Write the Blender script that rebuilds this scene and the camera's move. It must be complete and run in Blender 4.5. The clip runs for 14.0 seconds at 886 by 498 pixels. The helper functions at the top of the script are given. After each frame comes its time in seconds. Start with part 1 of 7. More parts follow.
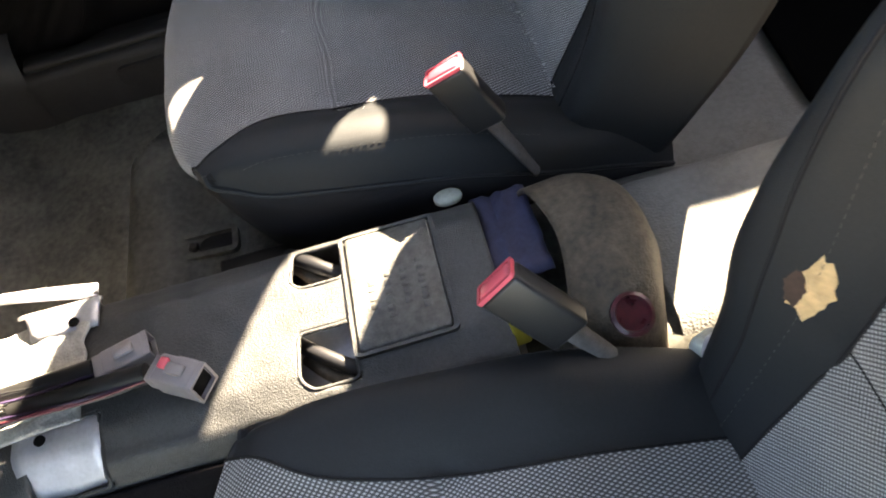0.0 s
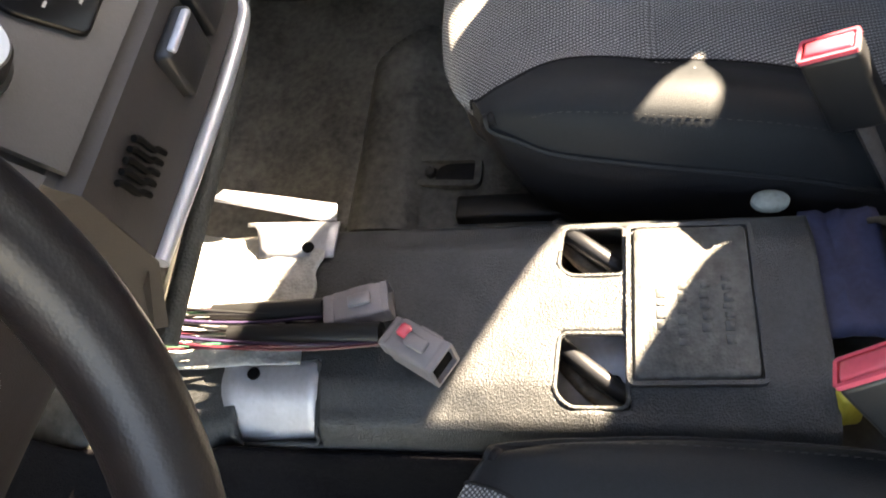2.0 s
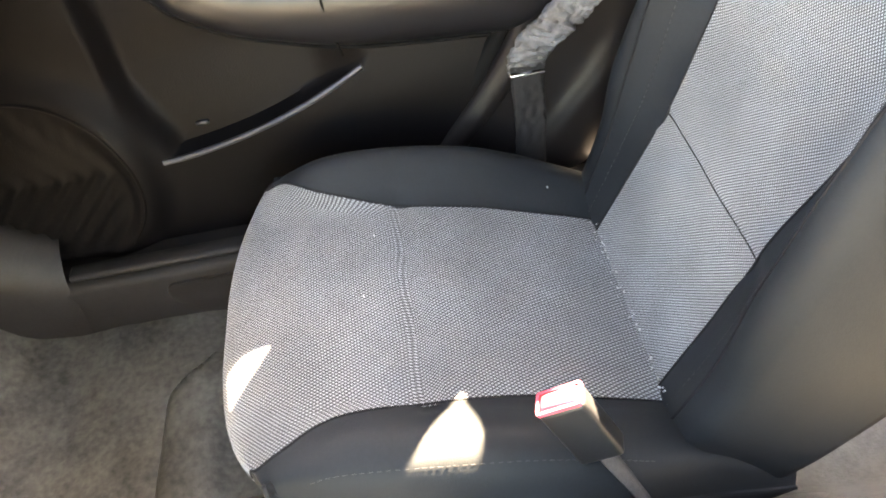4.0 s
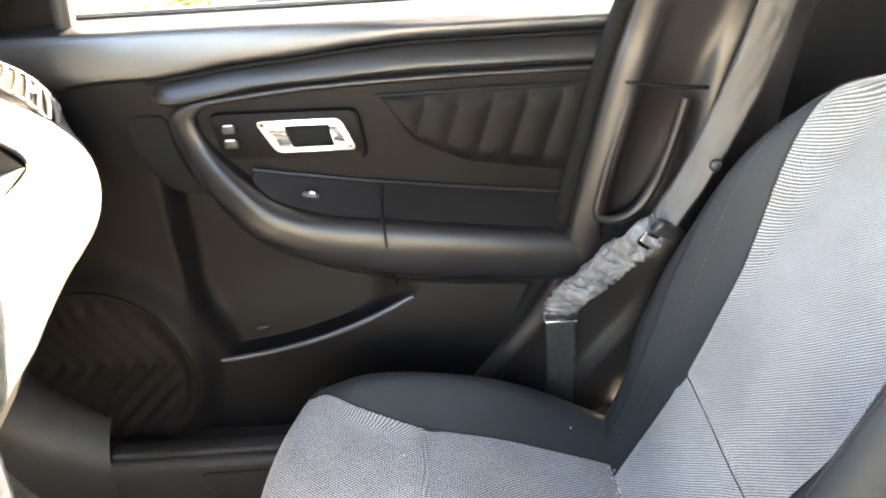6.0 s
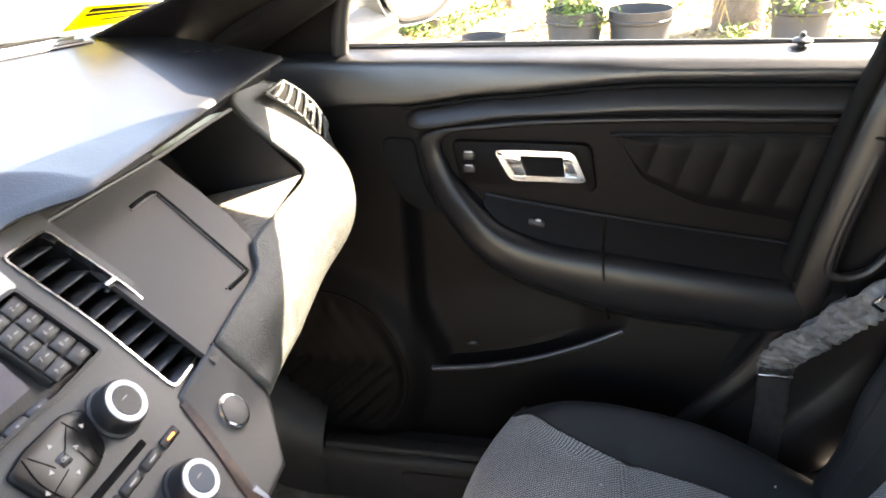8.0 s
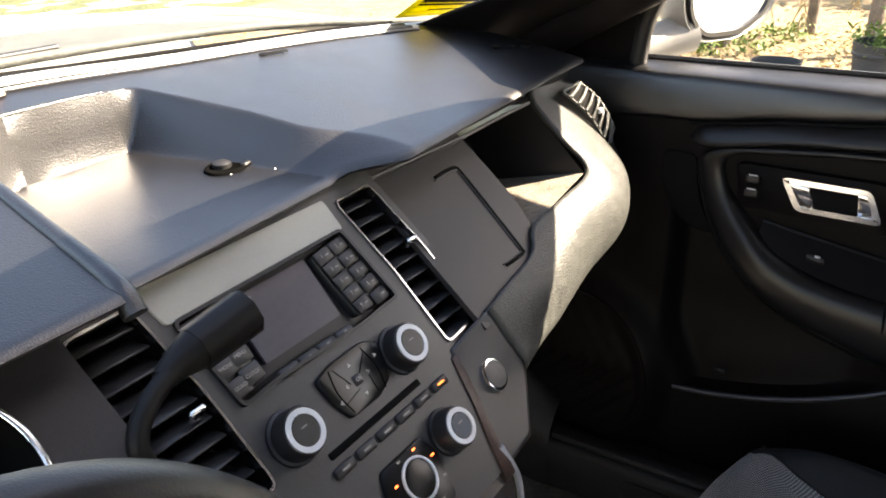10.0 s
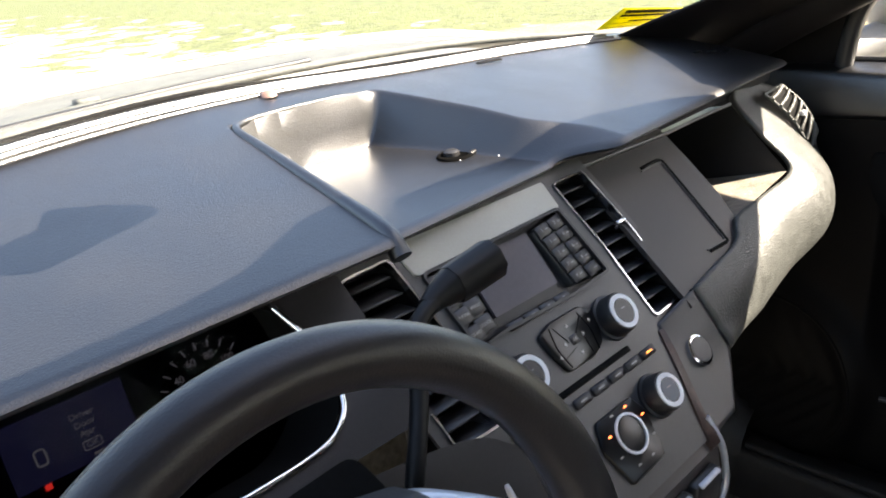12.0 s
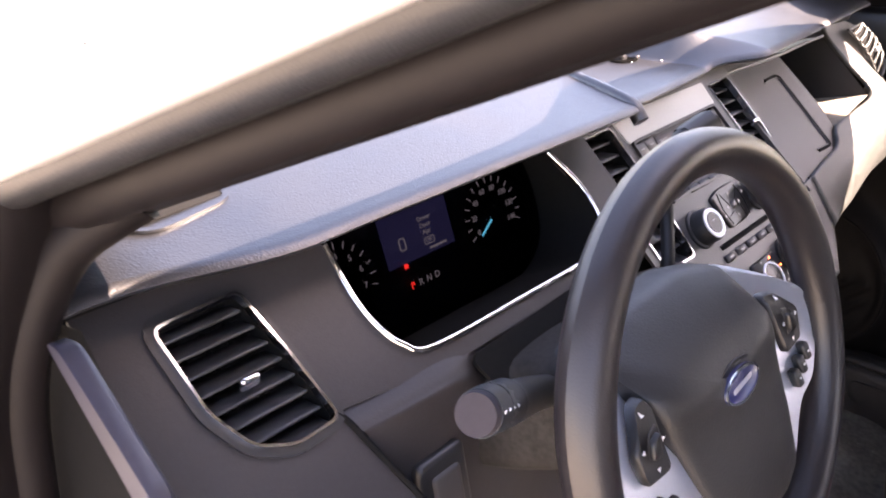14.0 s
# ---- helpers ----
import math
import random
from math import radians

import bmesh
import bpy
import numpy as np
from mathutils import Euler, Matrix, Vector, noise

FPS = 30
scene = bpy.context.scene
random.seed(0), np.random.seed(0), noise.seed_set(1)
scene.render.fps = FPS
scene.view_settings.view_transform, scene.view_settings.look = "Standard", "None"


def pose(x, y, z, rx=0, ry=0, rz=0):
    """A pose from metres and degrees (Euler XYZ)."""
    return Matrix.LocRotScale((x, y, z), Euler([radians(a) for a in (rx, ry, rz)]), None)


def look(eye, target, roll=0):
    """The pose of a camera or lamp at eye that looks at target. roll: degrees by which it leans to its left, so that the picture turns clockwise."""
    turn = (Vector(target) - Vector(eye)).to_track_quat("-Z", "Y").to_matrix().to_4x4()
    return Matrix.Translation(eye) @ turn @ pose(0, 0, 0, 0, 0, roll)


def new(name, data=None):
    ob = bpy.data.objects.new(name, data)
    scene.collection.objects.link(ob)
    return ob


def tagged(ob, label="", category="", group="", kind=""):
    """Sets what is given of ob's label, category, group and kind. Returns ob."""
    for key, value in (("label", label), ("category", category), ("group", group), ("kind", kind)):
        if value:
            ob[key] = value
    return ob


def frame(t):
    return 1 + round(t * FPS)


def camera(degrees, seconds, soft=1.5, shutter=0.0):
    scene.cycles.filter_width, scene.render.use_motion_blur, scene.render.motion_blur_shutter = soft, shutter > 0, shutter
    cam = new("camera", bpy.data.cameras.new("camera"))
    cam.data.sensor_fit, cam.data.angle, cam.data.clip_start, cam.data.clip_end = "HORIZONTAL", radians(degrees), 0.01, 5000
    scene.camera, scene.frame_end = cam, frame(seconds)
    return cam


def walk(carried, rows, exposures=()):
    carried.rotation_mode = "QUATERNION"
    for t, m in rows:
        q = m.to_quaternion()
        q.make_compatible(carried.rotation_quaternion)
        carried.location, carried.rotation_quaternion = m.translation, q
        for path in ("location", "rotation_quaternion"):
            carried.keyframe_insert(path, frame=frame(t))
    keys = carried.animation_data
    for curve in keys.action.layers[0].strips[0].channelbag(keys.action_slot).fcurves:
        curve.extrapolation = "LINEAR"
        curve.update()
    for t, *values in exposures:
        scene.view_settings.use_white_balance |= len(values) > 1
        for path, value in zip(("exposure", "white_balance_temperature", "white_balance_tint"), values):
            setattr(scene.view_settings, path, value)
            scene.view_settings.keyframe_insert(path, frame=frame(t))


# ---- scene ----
cam = camera(58.9, 14.0, soft=1.8, shutter=0.25)
PATH = [
    (0, (-0.469, 0.153, 0.945), (0.723, 0.185, -0.662), -16.9),
    (0.5, (-0.375, 0.188, 0.894), (0.681, 0.352, -0.796), -17.0),
    (1, (-0.315, 0.238, 0.864), (0.639, 0.649, -0.845), -24.7),
    (1.5, (-0.313, 0.276, 0.869), (0.617, 0.768, -0.831), -26.2),
    (2, (-0.313, 0.277, 0.888), (0.7, 0.727, -0.777), -22.0),
    (2.5, (-0.287, 0.252, 0.931), (0.885, 0.595, -0.653), -17.1),
    (3, (-0.271, 0.218, 0.98), (1.096, 0.394, -0.47), -12.8),
    (3.5, (-0.24, 0.207, 0.991), (1.181, 0.239, -0.416), -9.8),
    (3.7, (-0.236, 0.201, 0.985), (1.183, 0.206, -0.424), -10.2),
    (5.8, (-0.281, 0.201, 1.078), (1.453, 0.121, 0.085), -3.8),
    (6, (-0.29, 0.201, 1.081), (1.456, 0.208, 0.104), -3.4),
    (6.5, (-0.314, 0.213, 1.095), (1.464, 0.369, 0.192), -2.3),
    (7, (-0.317, 0.245, 1.101), (1.451, 0.492, 0.199), -3.8),
    (7.5, (-0.327, 0.259, 1.105), (1.433, 0.611, 0.222), -3.8),
    (8, (-0.344, 0.256, 1.102), (1.394, 0.709, 0.223), -3.8),
    (8.5, (-0.377, 0.252, 1.094), (1.316, 0.867, 0.226), -3.8),
    (9, (-0.41, 0.262, 1.116), (1.205, 1.092, 0.278), -2.5),
    (9.2, (-0.398, 0.28, 1.114), (1.187, 1.145, 0.254), -1.7),
    (11.3, (-0.445, 0.252, 1.104), (0.926, 1.506, 0.365), -4.8),
    (11.5, (-0.46, 0.252, 1.101), (0.881, 1.541, 0.366), -5.2),
    (12, (-0.502, 0.25, 1.09), (0.769, 1.609, 0.357), -5.6),
    (12.5, (-0.542, 0.239, 1.066), (0.694, 1.564, 0.218), -5.4),
    (13, (-0.6, 0.222, 1.044), (0.561, 1.567, 0.125), -5.0),
    (13.5, (-0.722, 0.245, 1.049), (0.462, 1.594, 0.167), -4.8),
    (14, (-0.833, 0.283, 1.099), (0.449, 1.552, 0.235), -1.8),
]

walk(cam, [(t, look(eye, target, roll)) for t, eye, target, roll in PATH],
     exposures=[(0.0, 4.15, 8800, 14), (1.5, 4.0, 8900, 15), (2.3, 4.1, 8700, 15), (3.0, 5.2, 9500, 15), (3.5, 5.75, 9900, 15), (5.8, 6.1, 9200, 14), (6.5, 5.6, 8600, 14), (7.5, 4.65, 8300, 14), (8.5, 4.25, 8300, 14), (9.0, 3.65, 8600, 15), (11.5, 2.8, 7400, 14), (12.0, 2.95, 7500, 13), (12.5, 3.3, 8200, 14), (13.0, 4.05, 8300, 17), (13.5, 4.0, 8600, 20), (13.8, 3.9, 8000, 28), (14.0, 4.05, 8100, 32)])

# ---- daylight: sun from behind, on the passenger's side ----
SUN = Vector((0.7, -0.75, 0.88)).normalized()
world = bpy.data.worlds.new("sky")
scene.world = world
world.use_nodes = True
wn = world.node_tree.nodes
sky = wn.new("ShaderNodeTexSky")
sky.sky_type, sky.sun_disc = "NISHITA", False
sky.sun_elevation = math.asin(SUN.z)
sky.sun_rotation = math.atan2(SUN.x, SUN.y)
world.node_tree.links.new(sky.outputs[0], wn["Background"].inputs[0])
wn["Background"].inputs[1].default_value = 0.095
lamp = bpy.data.lights.new("sun", "SUN")
lamp.energy, lamp.angle, lamp.color = 5.0, radians(0.5), (1.0, 0.95, 0.86)
sun = new("sun", lamp)
sun.matrix_world = look(SUN * 20, (0, 0, 0))


# ---- materials ----
def material(name, colour, rough=0.6, metal=0.0, grain=0.0, grain_size=0.002, vary=0.25, vary_size=0.12,
             spec=0.5, speck=0.0, coat=0.0):
    """A surface with stains at a large scale, and a fine grain in colour and relief."""
    m = bpy.data.materials.new(name)
    m.use_nodes = True
    n, l = m.node_tree.nodes, m.node_tree.links
    b = n["Principled BSDF"]
    b.inputs["Roughness"].default_value, b.inputs["Metallic"].default_value = rough, metal
    b.inputs["Specular IOR Level"].default_value = spec
    b.inputs["Coat Weight"].default_value = coat
    co = n.new("ShaderNodeTexCoord")
    big = n.new("ShaderNodeTexNoise")
    big.inputs["Scale"].default_value, big.inputs["Detail"].default_value = 1 / vary_size, 5
    l.new(co.outputs["Object"], big.inputs["Vector"])
    fine = n.new("ShaderNodeTexNoise")
    fine.inputs["Scale"].default_value, fine.inputs["Detail"].default_value = 0.4 / grain_size, 3
    l.new(co.outputs["Object"], fine.inputs["Vector"])
    add = n.new("ShaderNodeMath")
    add.operation = "MULTIPLY_ADD"
    l.new(fine.outputs[0], add.inputs[0])
    add.inputs[1].default_value = 0.5 + speck
    l.new(big.outputs[0], add.inputs[2])
    ramp = n.new("ShaderNodeMapRange")
    ramp.inputs["From Min"].default_value, ramp.inputs["From Max"].default_value = 0.45, 1.05 + speck * 0.5
    ramp.inputs["To Min"].default_value, ramp.inputs["To Max"].default_value = 1 - vary, 1 + vary
    l.new(add.outputs[0], ramp.inputs["Value"])
    mul = n.new("ShaderNodeVectorMath")
    mul.operation = "SCALE"
    mul.inputs[0].default_value = colour
    l.new(ramp.outputs[0], mul.inputs["Scale"])
    l.new(mul.outputs[0], b.inputs["Base Color"])
    rr = n.new("ShaderNodeMapRange")
    rr.inputs["To Min"].default_value, rr.inputs["To Max"].default_value = max(0.02, rough - 0.1), min(1, rough + 0.1)
    l.new(big.outputs[0], rr.inputs["Value"])
    l.new(rr.outputs[0], b.inputs["Roughness"])
    if grain:
        vor = n.new("ShaderNodeTexVoronoi")
        vor.inputs["Scale"].default_value = 1 / grain_size
        l.new(co.outputs["Object"], vor.inputs["Vector"])
        bump = n.new("ShaderNodeBump")
        bump.inputs["Strength"].default_value, bump.inputs["Distance"].default_value = grain, grain_size * 0.5
        l.new(vor.outputs["Distance"], bump.inputs["Height"])
        l.new(bump.outputs[0], b.inputs["Normal"])
    return m


def weave(name, dark, light, pitch=0.0038):
    """Ribbed seat cloth: small slanting stitches in two shades."""
    m = bpy.data.materials.new(name)
    m.use_nodes = True
    n, l = m.node_tree.nodes, m.node_tree.links
    b = n["Principled BSDF"]
    b.inputs["Roughness"].default_value = 0.9
    b.inputs["Sheen Weight"].default_value = 0.25
    b.inputs["Specular IOR Level"].default_value = 0.2
    co = n.new("ShaderNodeTexCoord")
    waves = []
    # two sets of threads, crossing at a slant on the cushion and on the back
    for along in ((1.0, 0.8, -0.7), (1.0, -0.8, 0.7)):
        dot = n.new("ShaderNodeVectorMath")
        dot.operation = "DOT_PRODUCT"
        dot.inputs[1].default_value = along
        l.new(co.outputs["Object"], dot.inputs[0])
        xyz = n.new("ShaderNodeCombineXYZ")
        l.new(dot.outputs["Value"], xyz.inputs[0])
        w = n.new("ShaderNodeTexWave")
        w.inputs["Scale"].default_value = 0.314 / pitch
        w.inputs["Distortion"].default_value = 0.7
        l.new(xyz.outputs[0], w.inputs["Vector"])
        waves.append(w)
    mx = n.new("ShaderNodeMath")
    mx.operation = "MULTIPLY"
    l.new(waves[0].outputs["Fac"], mx.inputs[0])
    l.new(waves[1].outputs["Fac"], mx.inputs[1])
    big = n.new("ShaderNodeTexNoise")
    big.inputs["Scale"].default_value, big.inputs["Detail"].default_value = 9, 6
    l.new(co.outputs["Object"], big.inputs["Vector"])
    ramp = n.new("ShaderNodeMix")
    ramp.data_type = "RGBA"
    ramp.inputs["A"].default_value, ramp.inputs["B"].default_value = (*dark, 1), (*light, 1)
    l.new(mx.outputs[0], ramp.inputs["Factor"])
    st = n.new("ShaderNodeMapRange")
    st.inputs["From Min"].default_value, st.inputs["From Max"].default_value = 0.3, 0.7
    st.inputs["To Min"].default_value, st.inputs["To Max"].default_value = 0.82, 1.18
    l.new(big.outputs[0], st.inputs["Value"])
    sc = n.new("ShaderNodeVectorMath")
    sc.operation = "SCALE"
    l.new(ramp.outputs["Result"], sc.inputs[0])
    l.new(st.outputs[0], sc.inputs["Scale"])
    l.new(sc.outputs[0], b.inputs["Base Color"])
    bump = n.new("ShaderNodeBump")
    bump.inputs["Strength"].default_value, bump.inputs["Distance"].default_value = 0.5, 0.001
    l.new(mx.outputs[0], bump.inputs["Height"])
    l.new(bump.outputs[0], b.inputs["Normal"])
    return m


def glowing(name, colour, strength):
    m = bpy.data.materials.new(name)
    m.use_nodes = True
    b = m.node_tree.nodes["Principled BSDF"]
    b.inputs["Base Color"].default_value = (*[c * 0.3 for c in colour], 1)
    b.inputs["Emission Color"].default_value, b.inputs["Emission Strength"].default_value = (*colour, 1), strength
    return m


def glass(name, shine=0.06, tint=(1, 1, 1)):
    m = bpy.data.materials.new(name)
    m.use_nodes = True
    n, l = m.node_tree.nodes, m.node_tree.links
    clear, gloss, mix = n.new("ShaderNodeBsdfTransparent"), n.new("ShaderNodeBsdfGlossy"), n.new("ShaderNodeMixShader")
    clear.inputs[0].default_value = (*tint, 1)
    gloss.inputs["Roughness"].default_value = 0.03
    mix.inputs[0].default_value = shine
    l.new(clear.outputs[0], mix.inputs[1])
    l.new(gloss.outputs[0], mix.inputs[2])
    l.new(mix.outputs[0], n["Material Output"].inputs["Surface"])
    return m


DASH = material("dash_black", (0.0042, 0.0044, 0.0056), 0.37, grain=0.3, grain_size=0.0015, vary=0.3, vary_size=0.08, spec=1.0)
GREY = material("grey_plastic", (0.052, 0.0505, 0.05), 0.45, grain=0.12, grain_size=0.0014, vary=0.12)
FASCIA = material("fascia_grey", (0.038, 0.034, 0.033), 0.5, grain=0.12, grain_size=0.0014, vary=0.12)
TRIM = material("trim_grey", (0.044, 0.0465, 0.0435), 0.45, grain=0.6, grain_size=0.0022, vary=0.35, vary_size=0.012)
CHAMP = material("satin_silver", (0.36, 0.35, 0.305), 0.42, metal=0.0, grain=0.1, grain_size=0.001, vary=0.08)
BLACK = material("black_plastic", (0.013, 0.013, 0.014), 0.42, grain=0.15, grain_size=0.0015, vary=0.2)
PIANO = material("key_black", (0.0055, 0.0055, 0.006), 0.32, vary=0.15, spec=0.35)
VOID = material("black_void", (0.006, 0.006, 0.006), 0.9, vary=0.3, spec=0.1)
DEADBLACK = material("dead_black", (0.003, 0.003, 0.003), 1.0, vary=0.3, spec=0.0)
DOORP = material("door_black", (0.0046, 0.0039, 0.004), 0.5, grain=0.2, grain_size=0.002, vary=0.2, spec=0.09)
DOORM = material("door_mid", (0.0095, 0.009, 0.01), 0.33, grain=0.08, grain_size=0.0016, vary=0.15, spec=0.3)
CLOTH = weave("ribbed_grey_cloth", (0.055, 0.055, 0.056), (0.52, 0.517, 0.51), 0.0043)
VINYL = material("bolster_black", (0.0145, 0.0165, 0.0185), 0.62, grain=0.2, grain_size=0.0014, vary=0.25, spec=0.28)
SKIRT = material("seat_side", (0.011, 0.0105, 0.012), 0.75, grain=0.2, grain_size=0.002, vary=0.25, spec=0.25)
CARPET = material("floor_rubber", (0.068, 0.066, 0.057), 0.48, grain=0.14, grain_size=0.004, vary=1.0, vary_size=0.06, speck=0.35)
TUNNELM = material("tunnel_rubber", (0.042, 0.043, 0.043), 0.45, grain=0.7, grain_size=0.0017, vary=0.4, vary_size=0.03, speck=0.6)
PLATEM = material("worn_plate", (0.085, 0.084, 0.078), 0.45, grain=0.3, grain_size=0.003, vary=0.6, vary_size=0.03, speck=0.5)
REARM = material("rear_felt", (0.15, 0.148, 0.138), 0.95, grain=0.5, grain_size=0.003, vary=0.25, vary_size=0.05, speck=0.4)
DIRTY = material("dirty_cover", (0.066, 0.05, 0.034), 0.7, grain=0.4, grain_size=0.003, vary=0.85, vary_size=0.045, speck=0.4)
STEEL = material("pale_steel", (0.5, 0.5, 0.53), 0.45, metal=0.4, vary=0.2, vary_size=0.03)
STALK = material("stalk_grey", (0.035, 0.031, 0.037), 0.7, vary=0.15, spec=0.12)
STALKB = material("sleeve_black", (0.012, 0.014, 0.017), 0.45, vary=0.3, spec=0.35)
# lifted off black to stand in for reflection in the cover glass
DIALM = material("dial_black", (0.016, 0.015, 0.019), 0.7, vary=0.2, vary_size=0.05, spec=0.2)
SHROUD = material("dusty_shroud", (0.022, 0.02, 0.0185), 0.75, vary=0.5, vary_size=0.02, speck=0.5, spec=0.2)
LEVER = material("lever_black", (0.005, 0.005, 0.0055), 0.5, vary=0.2, spec=0.25)
SLAT = material("vent_slat", (0.024, 0.024, 0.026), 0.4, vary=0.15)
DRVM = material("driver_fascia", (0.025, 0.022, 0.023), 0.5, grain=0.15, grain_size=0.0014, vary=0.2, spec=0.35)
SILLM = material("sill_plastic", (0.02, 0.018, 0.0175), 0.55, grain=0.2, grain_size=0.002, vary=0.35, vary_size=0.05, spec=0.3)
DCHROME = material("grey_chrome", (0.42, 0.42, 0.43), 0.22, metal=1.0, vary=0.1)
CHROME = material("chrome", (0.85, 0.86, 0.88), 0.12, metal=1.0, vary=0.04)
SATIN = material("satin_spoke", (0.55, 0.57, 0.62), 0.38, metal=0.55, vary=0.05)
LEATHER = material("wheel_leather", (0.0105, 0.0088, 0.0105), 0.4, grain=0.13, grain_size=0.0014, vary=0.15)
HUBM = material("airbag_cover", (0.0135, 0.013, 0.0135), 0.55, grain=0.2, grain_size=0.0016, vary=0.15)
RED = material("red_button", (0.8, 0.12, 0.16), 0.22, vary=0.1, spec=0.7)
WOOD = material("worn_brown_edge", (0.05, 0.028, 0.022), 0.5, vary=0.5, vary_size=0.02)
PLUG = material("grey_plug", (0.25, 0.225, 0.23), 0.5, vary=0.1)
PLUGW = material("pale_plug", (0.5, 0.48, 0.46), 0.5, vary=0.15)
FOAM = material("yellow_foam", (0.6, 0.4, 0.2), 0.95, grain=0.6, grain_size=0.004, vary=0.3, vary_size=0.02)
WHITE = material("white_mark", (0.75, 0.75, 0.75), 0.5, vary=0.05)
SCREEN = material("screen_glass", (0.11, 0.1, 0.108), 0.22, vary=0.1, spec=0.6)
PAINT = material("white_car_paint", (0.8, 0.8, 0.79), 0.25, vary=0.04, coat=0.6)
GLASS = glass("window_glass")
MIRROR = material("mirror_glass", (0.9, 0.9, 0.9), 0.02, metal=1.0, vary=0.02)


# ---- mesh helpers ----
def part(name, bm, mat, parent=None, label="", smooth=True, m=None):
    """Links a bmesh as one mesh object under a thing or a part."""
    me = bpy.data.meshes.new(name)
    if m is not None:
        bm.transform(m)
    bmesh.ops.recalc_face_normals(bm, faces=bm.faces)
    bm.to_mesh(me)
    bm.free()
    me.materials.append(mat)
    if smooth:
        me.shade_smooth()
        me.set_sharp_from_angle(angle=radians(48))
    ob = new(name, me)
    ob.parent = parent
    return tagged(ob, label)


def thing(name, label, category, place=(0, 0, 0), group="", kind=""):
    ob = new(name)
    ob.empty_display_size = 0.05
    ob.location = place
    return tagged(ob, label, category, group, kind)


def spline(pts, n):
    """n + 1 points along a smooth curve through pts."""
    pts = [Vector(p) for p in pts]
    ext = [2 * pts[0] - pts[1], *pts, 2 * pts[-1] - pts[-2]]
    out = []
    for k in range(n + 1):
        u = k / n * (len(pts) - 1)
        i = min(int(u), len(pts) - 2)
        f = u - i
        a, b, c, d = ext[i:i + 4]
        out.append(0.5 * (2 * b + (c - a) * f + (2 * a - 5 * b + 4 * c - d) * f * f + (3 * b - a - 3 * c + d) * f ** 3))
    return out


def grid(rows, bm=None, close=False):
    """A sheet from rows of points."""
    bm = bm or bmesh.new()
    vs = [[bm.verts.new(p) for p in row] for row in rows]
    for a, b in zip(vs, vs[1:]):
        last = len(a) if close else len(a) - 1
        for i in range(last):
            j = (i + 1) % len(a)
            bm.faces.new((a[i], a[j], b[j], b[i]))
    return bm


def loft(sections, nu=16, nv=16, bm=None, close=False):
    """A smooth sheet through a few control sections."""
    secs = [spline(s, nu) for s in sections]
    cols = [spline([s[i] for s in secs], nv) for i in range(nu + 1)]
    return grid([[c[k] for c in cols] for k in range(nv + 1)], bm, close)


def thick(ob, t, offset=-1):
    mod = ob.modifiers.new("thickness", "SOLIDIFY")
    mod.thickness, mod.offset = t, offset
    return ob


def box(sx, sy, sz, bevel=0.0, segs=2, bm=None, m=None):
    """A block with rounded edges, centred."""
    own = bmesh.new()
    bmesh.ops.create_cube(own, size=1)
    bmesh.ops.scale(own, vec=(sx, sy, sz), verts=own.verts)
    if bevel:
        bmesh.ops.bevel(own, geom=own.edges[:], offset=bevel, segments=segs, affect="EDGES", profile=0.5)
    if m is not None:
        own.transform(m)
    if bm is None:
        return own
    return join(bm, own)


def join(bm, other):
    tmp = bpy.data.meshes.new("tmp")
    other.to_mesh(tmp)
    other.free()
    bm.from_mesh(tmp)
    bpy.data.meshes.remove(tmp)
    return bm


def tube(path, r, n=24, sides=10, bm=None, flat=1.0, ends=True):
    """A round bar along a smooth path; r is a number or one for each end."""
    pts = spline(path, n)
    r0, r1 = (r, r) if isinstance(r, (int, float)) else r
    bm = bm or bmesh.new()
    up = Vector((0, 0, 1))
    rings = []
    for k, p in enumerate(pts):
        d = (pts[min(k + 1, n)] - pts[max(k - 1, 0)]).normalized()
        if abs(d.dot(up)) > 0.95:
            up = Vector((1, 0, 0)) if abs(d.x) < 0.9 else Vector((0, 1, 0))
        a = d.cross(up).normalized()
        b = a.cross(d).normalized()
        up = b
        rr = r0 + (r1 - r0) * k / n
        rings.append([bm.verts.new(p + rr * (math.cos(t) * a + flat * math.sin(t) * b)) for t in [2 * math.pi * i / sides for i in range(sides)]])
    for p, q in zip(rings, rings[1:]):
        for i in range(sides):
            bm.faces.new((p[i], p[(i + 1) % sides], q[(i + 1) % sides], q[i]))
    if ends:
        bm.faces.new(rings[0][::-1])
        bm.faces.new(rings[-1])
    return bm


def lathe(profile, segs=28, bm=None):
    """A turned body about z from (radius, height) pairs."""
    bm = bm or bmesh.new()
    rings = []
    for r, z in profile:
        rings.append([bm.verts.new((r * math.cos(2 * math.pi * i / segs), r * math.sin(2 * math.pi * i / segs), z)) for i in range(segs)])
    for p, q in zip(rings, rings[1:]):
        for i in range(segs):
            bm.faces.new((p[i], p[(i + 1) % segs], q[(i + 1) % segs], q[i]))
    bm.faces.new(rings[0][::-1])
    bm.faces.new(rings[-1])
    return bm


def rounded(corners, r, n=4):
    """An outline with rounded corners from (x, y) corners."""
    out, k = [], len(corners)
    for i in range(k):
        a, b, c = (Vector(corners[j % k]) for j in (i - 1, i, i + 1))
        ra = min(r, (a - b).length * 0.45, (c - b).length * 0.45)
        p, q = b + (a - b).normalized() * ra, b + (c - b).normalized() * ra
        for s in range(n + 1):
            f = s / n
            out.append((1 - f) ** 2 * p + 2 * f * (1 - f) * b + f * f * q)
    return out


